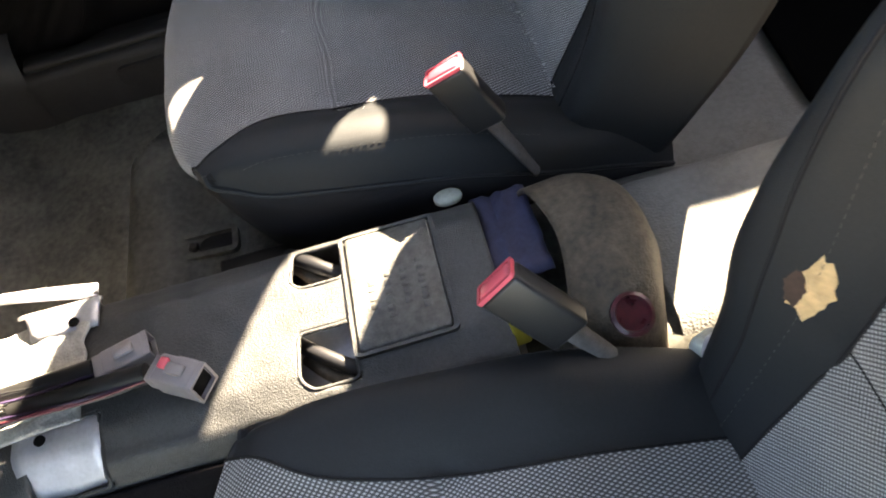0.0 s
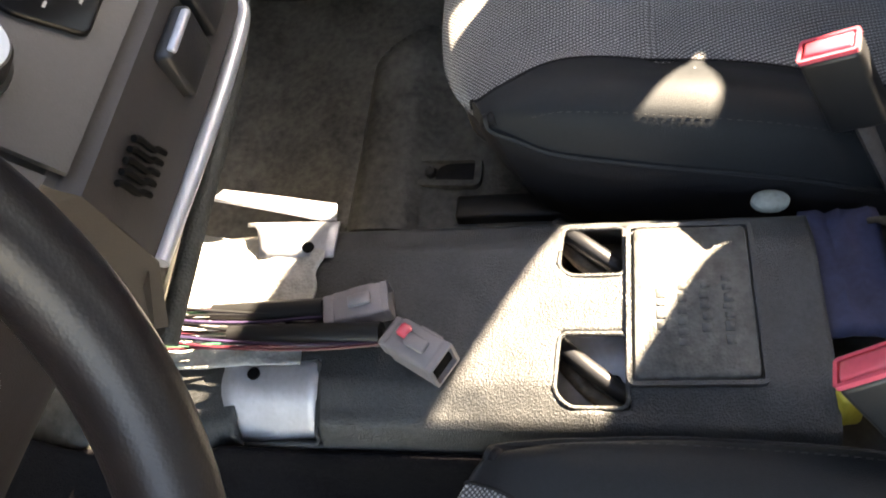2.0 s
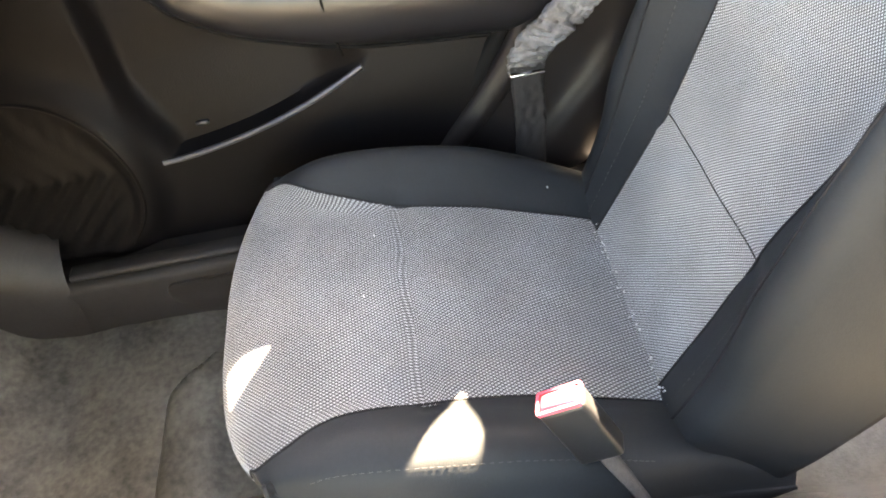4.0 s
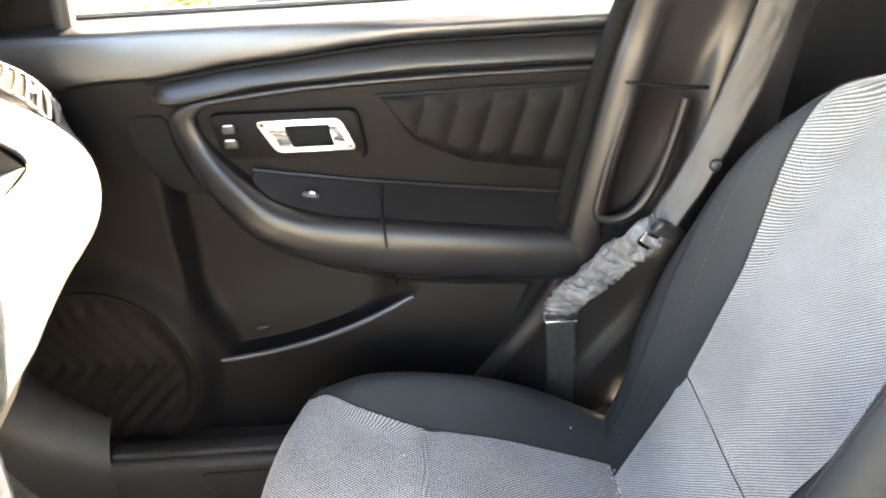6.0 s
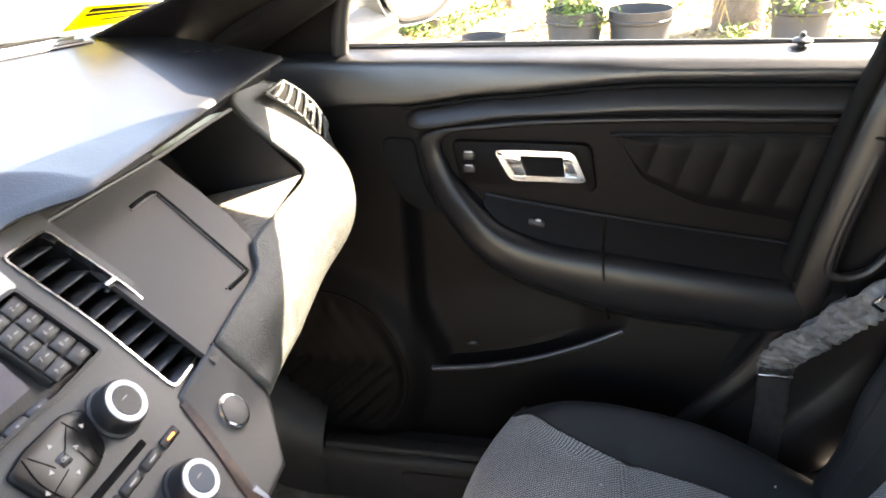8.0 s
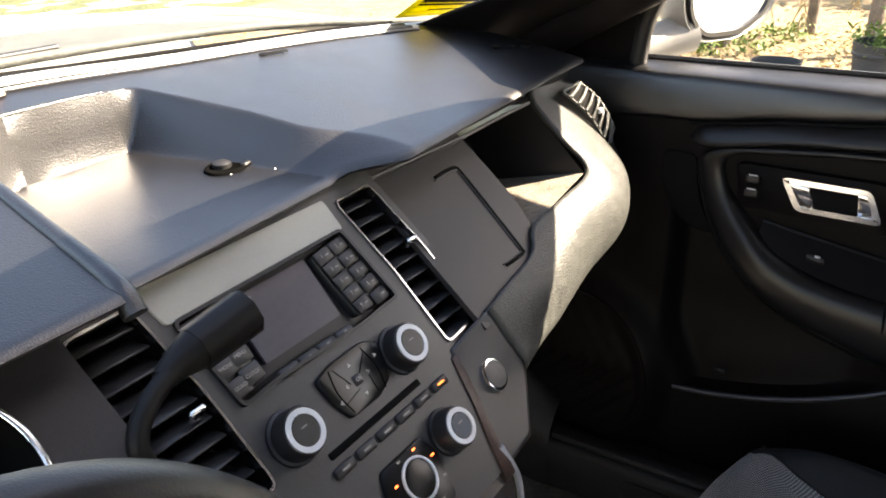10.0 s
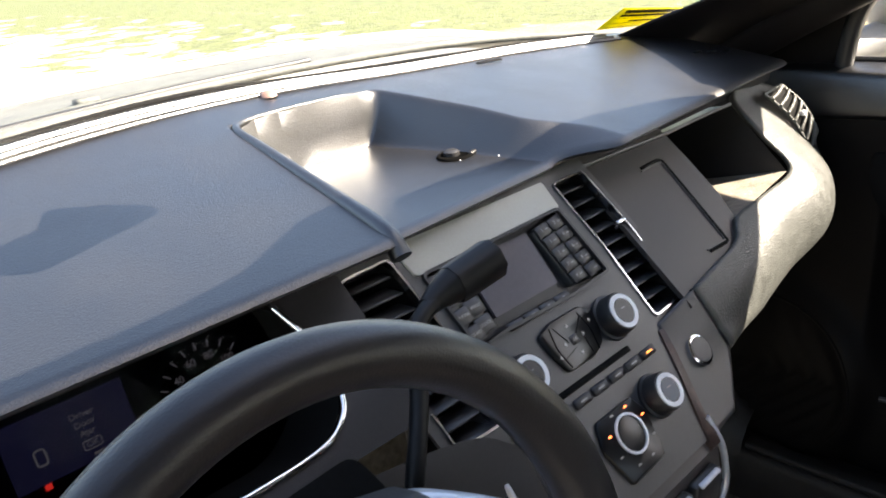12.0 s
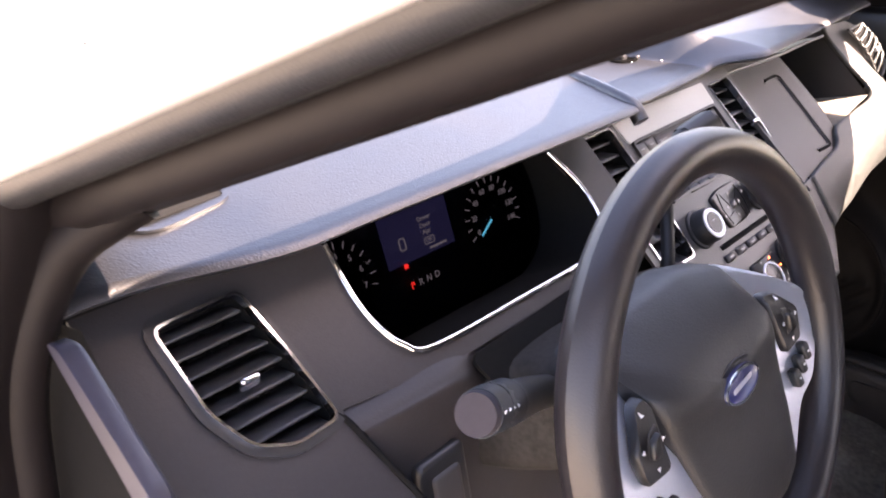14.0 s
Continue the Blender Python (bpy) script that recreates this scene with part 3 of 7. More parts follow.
for c in cols:
    for p in c:
        # a step in the covering in front of each seat, with a shallow pan ahead of it
        edge = 0.604 - 0.05 * smooth(0.48, 0.555, abs(p.x)) - 0.25 * smooth(0.545, 0.59, abs(p.x))
        if 0.2 < abs(p.x) < 0.64:
            p.z += 0.016 * smooth(edge + 0.008, edge - 0.004, p.y) * smooth(0.3, 0.36, p.y) - 0.005 * math.exp(-((p.y - edge - 0.019) / 0.007) ** 2) + 0.003 * math.exp(-((abs(p.x) - 0.41) / 0.006) ** 2) * smooth(edge, edge - 0.01, p.y) * smooth(0.4, 0.45, p.y)
        p.z += 0.0015 * noise.noise(p * 30) + 0.003 * noise.noise(p * 9)
tagged(thick(part("floor", grid([[c[k] for c in cols] for k in range(501)]), CARPET), 0.02, 1), "worn black rubber floor covering with pale dust", "floor", kind="structure")
rnd = random.Random(8)
lint = bmesh.new()
for k in range(150):
    p = rnd.choice(cols)[rnd.randrange(146, 448)]
    r = rnd.uniform(0.0006, 0.0022)
    bmesh.ops.create_cube(lint, size=1, matrix=pose(p.x + rnd.uniform(-0.004, 0.004), p.y + rnd.uniform(-0.003, 0.003), p.z + 0.0012, 0, 0, rnd.uniform(0, 180)) @ Matrix.Diagonal((r * rnd.uniform(1, 3), r, 0.001, 1)))
tagged(part("floor_lint", lint, material("pale_lint", (0.5, 0.48, 0.42), 0.9, vary=0.3), smooth=False), "scattered pale crumbs and lint on the floor", "crumbs", kind="stuff")
felt = grid([[(-0.74 + 1.48 * k / 80, y, 0.085 + 0.13 * (1 - smooth(0.08, 0.2, abs(-0.74 + 1.48 * k / 80))) + 0.004 * noise.noise(Vector((k * 0.3, y * 20, 2)))) for k in range(81)] for y in [-0.05 - 0.9 * j / 40 for j in range(41)]])
tagged(part("rear_floor_felt", felt, REARM), "dusty grey felt on the rear floor", "floor", kind="structure")
for side in (1, -1):
    tagged(part("sill_%s" % ("passenger" if side > 0 else "driver"), box(0.165, 2.5, 0.15, 0.02, 3, m=Matrix.Translation((side * 0.735, -0.2, 0.118))), SILLM), "black plastic door sill", "sill", kind="structure")
tagged(part("kick_panel", loft([[(0.652, 0.76, 0.05), (0.652, 0.76, 0.12), (0.657, 0.76, 0.19), (0.69, 0.76, 0.235), (0.735, 0.765, 0.245)], [(0.645, 0.86, 0.05), (0.643, 0.86, 0.16), (0.65, 0.86, 0.25), (0.685, 0.87, 0.31), (0.74, 0.88, 0.33)],
                               [(0.64, 0.94, 0.05), (0.638, 0.94, 0.22), (0.645, 0.945, 0.38), (0.69, 0.95, 0.46), (0.745, 0.96, 0.48)], [(0.63, 1.05, 0.1), (0.63, 1.05, 0.3), (0.64, 1.05, 0.5), (0.69, 1.05, 0.58), (0.745, 1.05, 0.6)]], 20, 24), SILLM), "dark plastic kick panel ahead of the sill", "kick panel", kind="structure")
sl = tagged(part("sill_trim", box(0.03, 1.0, 0.014, 0.006, 3, m=Matrix.Translation((0.672, 0.255, 0.2))), SILLM), "raised edge strip along the door sill", "sill", kind="structure")
part("sill_tray", slab(rounded([(0.12, 0.105), (0.58, 0.105), (0.62, 0.125), (0.62, 0.165), (0.12, 0.17)], 0.018), 0.006, 0.002, m=Matrix(((0, 0, -1, 0.654), (1, 0, 0, 0), (0, 1, 0, 0), (0, 0, 0, 1)))), SILLM, sl)
# plain black four-cornered sheet laid just above the rear felt
sheet_ = thing("floor_sheet", "flat black sheet on the rear floor felt", "floor mat", (0.5, -0.55, 0.09))
part("black_sheet", slab(rounded([(0.225, -0.378), (0.42, -0.735), (0.68, -0.735), (0.68, -0.4)], 0.02), 0.008, 0.003, m=Matrix.Translation((0, 0, 0.0905))), DEADBLACK, sheet_)
foot = thing("rail_bracket", "black pressed seat rail bracket on the floor covering", "bracket", (0.29, 0.5, 0.085))
part("bracket_pan", ring(rounded([(0.262, 0.452), (0.312, 0.452), (0.316, 0.552), (0.27, 0.556)], 0.014), 0.009, 0.011, m=Matrix.Translation((0, 0, 0.083))), CARPET, foot)
part("bracket_floor", slab(rounded([(0.264, 0.455), (0.31, 0.455), (0.313, 0.549), (0.272, 0.552)], 0.012), 0.004, 0.001, m=Matrix.Translation((0, 0, 0.083))), SILLM, foot)
part("bracket_bolt", lathe([(0.009, 0), (0.009, 0.006), (0.006, 0.009)], 6), BLACK, foot, m=Matrix.Translation((0.29, 0.52, 0.086)))
tagged(part("firewall", box(1.56, 0.05, 0.9, m=Matrix.Translation((0, 1.08, 0.45))), VOID), "dark bulkhead behind the dash", "wall", kind="structure")

# ---- dashboard ----
dash = thing("dashboard", "black soft-top car dashboard with grey trim and a centre tray", "dashboard", (0, 0.8, 0.6))


def screen_line(x):
    return 1.085 - 0.33 * x * x


def edge_line(x):
    driver = 0.678 + 0.03 * smooth(-0.55, -0.7, x)
    right = 0.731 + 0.07 * min(x, 0.15)
    f = smooth(-0.152, -0.138, x)
    g = smooth(0.12, 0.185, x)
    return (driver * (1 - f) + right * f) * (1 - g) + (0.689 + 0.059 * (x - 0.183)) * g


def slant(a, b, x):
    """From 0 to 1 in a straight slope with only its ends rounded."""
    f = max(0.0, min(1.0, (x - a) / (b - a)))
    return 0.75 * f + 0.25 * smooth(0, 1, f)


def pad_height(x, y):
    """The top of the dash; the tray is sunk into its middle."""
    driver = 0.885 + 0.175 * (y - 0.685)
    right = 0.885 + 0.21 * (y - 0.7) - 0.2 * (y - 0.7) ** 2
    side = smooth(-0.16, 0.25, x)
    z = driver * (1 - side) + right * side
    z -= 0.05 * max(0, abs(x) - 0.5) ** 1.5
    left_wall = smooth(-0.150 + 0.13 * (y - 0.685), -0.134 + 0.13 * (y - 0.685), x)
    foot = 0.121 - 0.17 * (y - 0.72) - 0.1 * max(0, y - 0.85)
    right_wall = 1 - slant(foot, foot + 0.031 + 0.03 * smooth(0.8, 0.72, y), x)
    back_wall = 1 - slant(0.969, 0.979, y + 0.012 * smooth(0.0, -0.12, x))
    f = left_wall * right_wall * back_wall
    return z * (1 - f) + min(z, 0.866 + 0.02 * (y - 0.73)) * f


xs = sorted(set(round(v, 4) for v in [*[-0.715 + i * 0.02 for i in range(28)], *[-0.16 + i * 0.003 for i in range(134)], *[0.24 + i * 0.014 for i in range(29)]]))
bm = bmesh.new()
rows = []
for x in xs:
    e, s = edge_line(x), screen_line(x)
    col = []
    ze = pad_height(x, e + 0.004)
    lip = 0.45
    for dy, dz in ((0.09, -0.036), (0.02, -0.028), (0.004, -0.022), (-0.002, -0.012), (0.001, -0.004)):
        col.append((x, e + dy, ze + dz * lip))
    for k in range(110):
        y = e + 0.006 + (s - e - 0.006) * k / 109
        col.append((x, y, pad_height(x, y)))
    rows.append(col)
part("top_pad", grid(rows), DASH, dash)
bead = [(-0.1455 + 0.13 * (y - 0.685), y) for y in (0.676, 0.69, 0.72, 0.75, 0.82, 0.88, 0.915)] + [(-0.112, 0.945), (-0.102, 0.965), (-0.075, 0.975), (-0.03, 0.981), (0.03, 0.985), (0.07, 0.984), (0.095, 0.981)]
part("tray_bead", tube([(x, y, pad_height(x - 0.012, y + 0.012) - 0.0035 - 0.014 * smooth(0.695, 0.676, y)) for x, y in bead], (0.0085, 0.0015), 90, 14), DASH, dash)
part("sensor_cap", lathe([(0.011, 0), (0.01, 0.003), (0.006, 0.006), (0.002, 0.007)], 18), material("sensor_brown", (0.16, 0.1, 0.08), 0.4, vary=0.1), dash, "small brown sun sensor dome", m=Matrix.Translation((-0.02, 1.03, pad_height(-0.02, 1.03))))
# strip of the windscreen vent, and the screen edge line
for off, r in ((0.022, 0.004), (0.036, 0.003), (0.05, 0.002)):
    part("vent_strip", tube([(x, screen_line(x) - off, pad_height(x, screen_line(x) - off) + 0.002) for x in (-0.62, -0.4, -0.2, 0, 0.2, 0.4, 0.55)], r, 40, 6), DASH, dash)
part("screen_edge", tube([(x, screen_line(x) - 0.001, pad_height(x, screen_line(x)) + 0.001) for x in (-0.66, -0.5, -0.3, -0.1, 0.1, 0.3, 0.5, 0.55)], 0.0035, 60, 8), VOID, dash, "black lower edge of the windscreen")

# fascia sheets with openings
def sheet(name, m, outline, holes, mat, parent, label="", t=0.004):
    """A flat panel with openings through it."""
    bm = bmesh.new()
    for loop in (outline, *holes):
        vs = [bm.verts.new((p[0], p[1], 0)) for p in loop]
        for a, b in zip(vs, vs[1:] + vs[:1]):
            bm.edges.new((a, b))
    bmesh.ops.triangle_fill(bm, use_beauty=True, use_dissolve=False, edges=bm.edges[:])
    return thick(part(name, bm, mat, parent, label, smooth=False, m=m), t)


UP = slope(0, 0.742, 0.848, 50)          # the face of the centre stack, (0, 0) at its top
DRV = slope(0, 0.718, 0.838, 44.5)         # the face round the instruments

VENT_R = [(0.110, -0.007), (0.164, -0.006), (0.1815, -0.084), (0.190, -0.175), (0.1325, -0.178), (0.1255, -0.09)]
VENT_L = [(-0.172, -0.011), (-0.116, -0.009), (-0.103, -0.09), (-0.0965, -0.177), (-0.155, -0.175), (-0.1655, -0.09)]
VENT_D = [(-0.661, 0.004), (-0.595, 0.006), (-0.584, -0.05), (-0.576, -0.106), (-0.615, -0.107), (-0.64, -0.094), (-0.655, -0.062)]
CLUSTER = [(-0.515, 0.018), (-0.235, 0.018), (-0.222, -0.03), (-0.226, -0.075), (-0.262, -0.099), (-0.472, -0.097), (-0.503, -0.082), (-0.516, -0.045)]


def air_vent(name, m, corners, slats, frame_mat, parent, tab_at):
    """A louvred vent: a dark box, a bright frame, slats between the long sides and a slide tab."""
    outline = rounded(corners, 0.009)
    v = part(name, slab(outline, 0.002, m=m @ Matrix.Translation((0, 0, -0.035))), VOID, parent, "black louvred air vent with a bright rim")
    part("vent_well", ring(outline, 0.001, 0.036, m=m @ Matrix.Translation((0, 0, -0.036))), VOID, v)
    part("rim", ring(outline, 0.0022, 0.008, m=m @ Matrix.Translation((0, 0, -0.002))), frame_mat, v, "thin chrome rim")
    part("surround", ring(outline, -0.006, 0.004, m=m @ Matrix.Translation((0, 0, -0.001))), BLACK, v)
    y1, y0 = max(c[1] for c in corners), min(c[1] for c in corners)

    def span(y):
        xs_ = []
        k = len(outline)
        for i in range(k):
            a, b = outline[i], outline[(i + 1) % k]
            if (a[1] - y) * (b[1] - y) <= 0 and abs(a[1] - b[1]) > 1e-9:
                xs_.append(a[0] + (b[0] - a[0]) * (y - a[1]) / (b[1] - a[1]))
        return (min(xs_), max(xs_)) if len(xs_) > 1 else None

    for k in range(slats):
        y = y0 + (y1 - y0) * (k + 0.5) / slats
        sp = span(y)
        if not sp:
            continue
        w = sp[1] - sp[0] - 0.006
        part("slat", box(w, 0.0025, 0.024, 0.001, 1, m=m @ Matrix.Translation(((sp[0] + sp[1]) / 2, y, -0.012)) @ pose(0, 0, 0, 34)), SLAT, v)
    for k in range(3):
        sp = span((y0 + y1) / 2)
        x = sp[0] + (sp[1] - sp[0]) * (k + 1) / 4
        part("vane", box(0.002, (y1 - y0) * 0.8, 0.01, m=m @ Matrix.Translation((x, (y0 + y1) / 2, -0.028))), VOID, v)
    part("slide_tab", box(0.015, 0.0055, 0.011, 0.002, 2, m=m @ Matrix.Translation((tab_at[0], tab_at[1], 0.004)) @ pose(0, 0, 0, -25)), CHROME, v, "small bright slide tab")
    return v


# upper face of the stack between and round the vents
sheet("centre_face", UP, [(-0.182, 0.01), (0.172, 0.01), (0.191, -0.084), (0.2, -0.178), (0.198, -0.184), (0.128, -0.19), (0.11, -0.26), (0.1, -0.3), (-0.1, -0.3), (-0.1, -0.19), (-0.164, -0.185), (-0.176, -0.09)],
      [VENT_R, VENT_L, [(-0.096, -0.034), (0.097, -0.032), (0.11, -0.113), (0.05, -0.116), (-0.05, -0.113), (-0.086, -0.116)]], GREY, dash, label="grey plastic centre face")
air_vent("air_vent", UP, VENT_R, 10, DCHROME, dash, (0.17, -0.076))
air_vent("air_vent", UP, VENT_L, 10, DCHROME, dash, (-0.118, -0.1))
sheet("driver_face", DRV, [(-0.7, 0.03), (-0.172, 0.03), (-0.168, -0.116), (-0.41, -0.114), (-0.476, -0.1135), (-0.572, -0.101), (-0.566, -0.13), (-0.549, -0.2), (-0.69, -0.2)], [VENT_D, CLUSTER], DRVM, dash, label="grey plastic instrument surround")
air_vent("air_vent", DRV, VENT_D, 8, CHROME, dash, (-0.62, -0.055))
# champagne strip above the radio
part("accent_strip", slab(rounded([(-0.109, -0.001), (0.1, -0.001), (0.102, -0.033), (-0.101, -0.035)], 0.004), 0.006, 0.001, m=UP), CHAMP, dash, "pale satin strip above the radio")
part("edge_seam", box(0.2, 0.003, 0.002, m=UP @ Matrix.Translation((0, 0.008, 0.001))), VOID, dash)

# lower part of the stack
lowp = [(0.552, 0.619), (0.541, 0.612), (0.537, 0.58), (0.535, 0.546)]
part("lower_face", grid([[(x, y, z) for y, z in [(0.556, 0.624), *lowp, (0.56, 0.54), (0.72, 0.53)]] for x in [-0.108 + 0.216 * i / 12 for i in range(13)]]), FASCIA, dash, "dark grey lower face of the centre stack", smooth=False)
for s in (-1, 1):
    part("side_cheek", grid([[(s * 0.104, 0.62, 0.7), (s * 0.108, 0.552, 0.619), (s * 0.108, 0.541, 0.612), (s * 0.108, 0.535, 0.546), (s * 0.112, 0.57, 0.47)], [(s * 0.125, 0.75, 0.8), (s * 0.13, 0.72, 0.68), (s * 0.13, 0.72, 0.6), (s * 0.13, 0.72, 0.54), (s * 0.13, 0.72, 0.45)]]), FASCIA, dash, smooth=False)
part("bright_edge", tube([(-0.108, 0.535, 0.545), (0, 0.531, 0.543), (0.085, 0.533, 0.541), (0.104, 0.536, 0.545)], 0.0055, 20, 8), SATIN, dash, "pale satin bottom edge")
part("bright_edge", tube([(0.104, 0.536, 0.545), (0.116, 0.535, 0.565), (0.117, 0.541, 0.605), (0.112, 0.556, 0.635)], 0.0035, 16, 8), SATIN, dash)
part("lower_rim", tube([(0.12, 0.54, 0.57), (0.118, 0.545, 0.535), (0.06, 0.555, 0.5), (-0.04, 0.565, 0.48), (-0.12, 0.575, 0.46)], 0.008, 24, 8), TRIM, dash, "grey lower rim of the stack")
part("lower_back", grid([[(x, 0.545, 0.54), (x, 0.58, 0.47), (x, 0.66, 0.4)] for x in (-0.12, -0.06, 0, 0.06, 0.115)]), FASCIA, dash)
# switches and relief slots on the lower face
LOWF = slope(0, 0.5375, 0.58, 92)
for x in (0.017, 0.069):
    sw = part("rocker_switch", box(0.044, 0.036, 0.012, 0.003, 2, m=LOWF @ Matrix.Translation((x, 0.005, 0.003))), BLACK, dash)
    # pale bar paints the highlight along the top of the switch
    part("rocker_glint", box(0.034, 0.004, 0.006, 0.0015, 2, m=LOWF @ Matrix.Translation((x, 0.022, 0.008))), STEEL, sw)
for k in range(5):
    pts = [(-0.09 + 0.0075 * k + 0.012 * u, 0.018 - 0.03 * u + 0.003 * math.sin(u * 9), 0.0012) for u in (0, 0.25, 0.5, 0.75, 1)]
    part("relief_slot", tube([LOWF @ Vector(p) for p in pts], 0.0022, 12, 6), VOID, dash)

# start button panel beside the climate controls, and the ignition side
lefts = [UP @ Vector(q) for q in ((0.13, -0.184, 0.001), (0.121, -0.225, 0.001), (0.112, -0.26, 0.001), (0.1, -0.302, 0.001))]
rights = [Vector((0.1885, 0.617, 0.7255)), Vector((0.197, 0.60, 0.695)), Vector((0.2055, 0.5835, 0.6625)), UP @ Vector((0.155, -0.298, 0.001))]
thick(part("start_panel", loft([[a, a.lerp(b, 0.5), b] for a, b in zip(lefts, rights)], 14, 30), GREY, dash, "grey panel round the start button"), 0.004)
sheet("side_panel", UP, [(-0.106, -0.186), (-0.178, -0.18), (-0.174, -0.245), (-0.15, -0.285), (-0.106, -0.292)], [], GREY, dash)
part("brown_edge", slab([(0.124, -0.19), (0.135, -0.188), (0.125, -0.235), (0.113, -0.282), (0.11, -0.31), (0.094, -0.31), (0.102, -0.275), (0.114, -0.235)], 0.006, 0.002, m=UP), WOOD, dash, "worn brown edge strip")
btn = part("start_button", lathe([(0.0165, 0), (0.0165, 0.006), (0.0135, 0.007)]), CHROME, dash, "round start button with a bright ring", m=UP @ Matrix.Translation((0.156, -0.229, 0.0045)))
part("button_face", lathe([(0.0135, 0), (0.0135, 0.008), (0.011, 0.0085)]), GREY, btn, m=UP @ Matrix.Translation((0.156, -0.229, 0.0045)))
key = part("ignition_lock", lathe([(0.016, 0), (0.016, 0.006), (0.012, 0.007)]), BLACK, dash, "round ignition lock", m=UP @ Matrix.Translation((-0.138, -0.222, 0)))
part("key_blade", box(0.004, 0.014, 0.01, 0.001, 1, m=UP @ Matrix.Translation((-0.138, -0.222, 0.01))), STEEL, key)

# passenger side: slotted panel, cubby and the curved trim
PAS = slope(0, 0.738, 0.833, 42)
sheet("slot_panel", PAS, [(0.174, 0.028), (0.352, 0.028), (0.3555, 0.011), (0.3575, -0.04), (0.357, -0.088), (0.346, -0.13), (0.308, -0.158), (0.19, -0.175), (0.174, -0.177)], [], FASCIA, dash, label="dark grey panel with a hooked seam", t=0.006)
hook = [(0.267, -0.0175), (0.29, -0.0165), (0.307, -0.018), (0.3095, -0.03), (0.3065, -0.085), (0.303, -0.134), (0.301, -0.14), (0.29, -0.1405), (0.263, -0.1395)]
part("hooked_seam", tube([PAS @ Vector((*q, 0.0005)) for q in hook], 0.0024, 60, 6), VOID, dash)
part("hooked_lip", tube([PAS @ Vector((q[0] - 0.003, q[1] - (0.003 if q[1] > -0.02 else -0.002), 0.0008)) for q in hook], 0.0012, 60, 6), FASCIA, dash)
part("panel_edge", tube([PAS @ Vector((*q, 0.001)) for q in ((0.178, 0.014), (0.25, 0.0125), (0.352, 0.0105), (0.45, 0.012), (0.53, 0.0125))], 0.0025, 30, 6), FASCIA, dash)
mouth = [PAS @ Vector((*q, 0)) for q in ((0.352, 0.011), (0.532, 0.012), (0.518, -0.109), (0.346, -0.125))]
deep = [Vector(q) for q in ((0.36, 0.87, 0.815), (0.53, 0.87, 0.815), (0.52, 0.80, 0.725), (0.355, 0.80, 0.72))]
bm = bmesh.new()
a, b = [bm.verts.new(p) for p in mouth], [bm.verts.new(p) for p in deep]
for i in (0, 1, 3):
    bm.faces.new((a[i], a[(i + 1) % 4], b[(i + 1) % 4], b[i]))
bm.faces.new(b)
cub = part("cubby", bm, BLACK, dash, "open black storage cubby", smooth=False)
DUST = material("dusty_floor", (0.17, 0.15, 0.12), 0.8, grain=0.4, grain_size=0.003, vary=0.5, vary_size=0.03, speck=0.4)
part("cubby_floor", grid([[mouth[3].lerp(mouth[2], u / 8).lerp(deep[3].lerp(deep[2], u / 8), v / 6) + Vector((0, 0, 0.002)) for u in range(9)] for v in range(7)]), DUST, cub, "dusty cubby floor")
TRIM_SECS = [[(0.1885, 0.617, 0.7255), (0.194, 0.605, 0.705), (0.2, 0.594, 0.684), (0.2055, 0.5835, 0.6625), (0.21, 0.62, 0.63)],
             [(0.249, 0.623, 0.7305), (0.256, 0.606, 0.709), (0.262, 0.597, 0.683), (0.268, 0.598, 0.654), (0.27, 0.64, 0.625)],
             [(0.308, 0.629, 0.736), (0.314, 0.609, 0.715), (0.321, 0.6005, 0.683), (0.328, 0.608, 0.648), (0.33, 0.655, 0.62)],
             [(0.346, 0.647, 0.751), (0.353, 0.615, 0.723), (0.358, 0.604, 0.685), (0.362, 0.613, 0.65), (0.362, 0.66, 0.62)],
             [(0.42, 0.650, 0.754), (0.435, 0.624, 0.732), (0.445, 0.614, 0.695), (0.45, 0.622, 0.657), (0.45, 0.67, 0.62)],
             [(0.52, 0.657, 0.762), (0.54, 0.633, 0.745), (0.555, 0.617, 0.71), (0.56, 0.623, 0.672), (0.56, 0.67, 0.63)],
             [(0.526, 0.70, 0.80), (0.585, 0.682, 0.775), (0.63, 0.656, 0.74), (0.645, 0.649, 0.70), (0.635, 0.69, 0.64)],
             [(0.532, 0.747, 0.841), (0.61, 0.741, 0.82), (0.672, 0.715, 0.775), (0.70, 0.692, 0.735), (0.695, 0.73, 0.66)],
             [(0.56, 0.762, 0.853), (0.645, 0.757, 0.846), (0.70, 0.722, 0.812), (0.716, 0.707, 0.765), (0.71, 0.74, 0.68)]]
thick(part("curved_trim", loft(TRIM_SECS, 28, 60), TRIM, dash, "curved grey grained trim along the passenger side"), 0.006)
part("trim_ridge", tube([Vector(TRIM_SECS[k][0]).lerp(Vector(TRIM_SECS[k][1]), 0.2) + Vector((0, -0.001, 0.001)) for k in (3, 4, 5)], 0.0022, 30, 6), TRIM, dash)
part("trim_joint", tube([Vector(q) + Vector((-0.002, -0.001, 0.001)) for q in TRIM_SECS[0][:4]], 0.0014, 16, 6), VOID, dash)
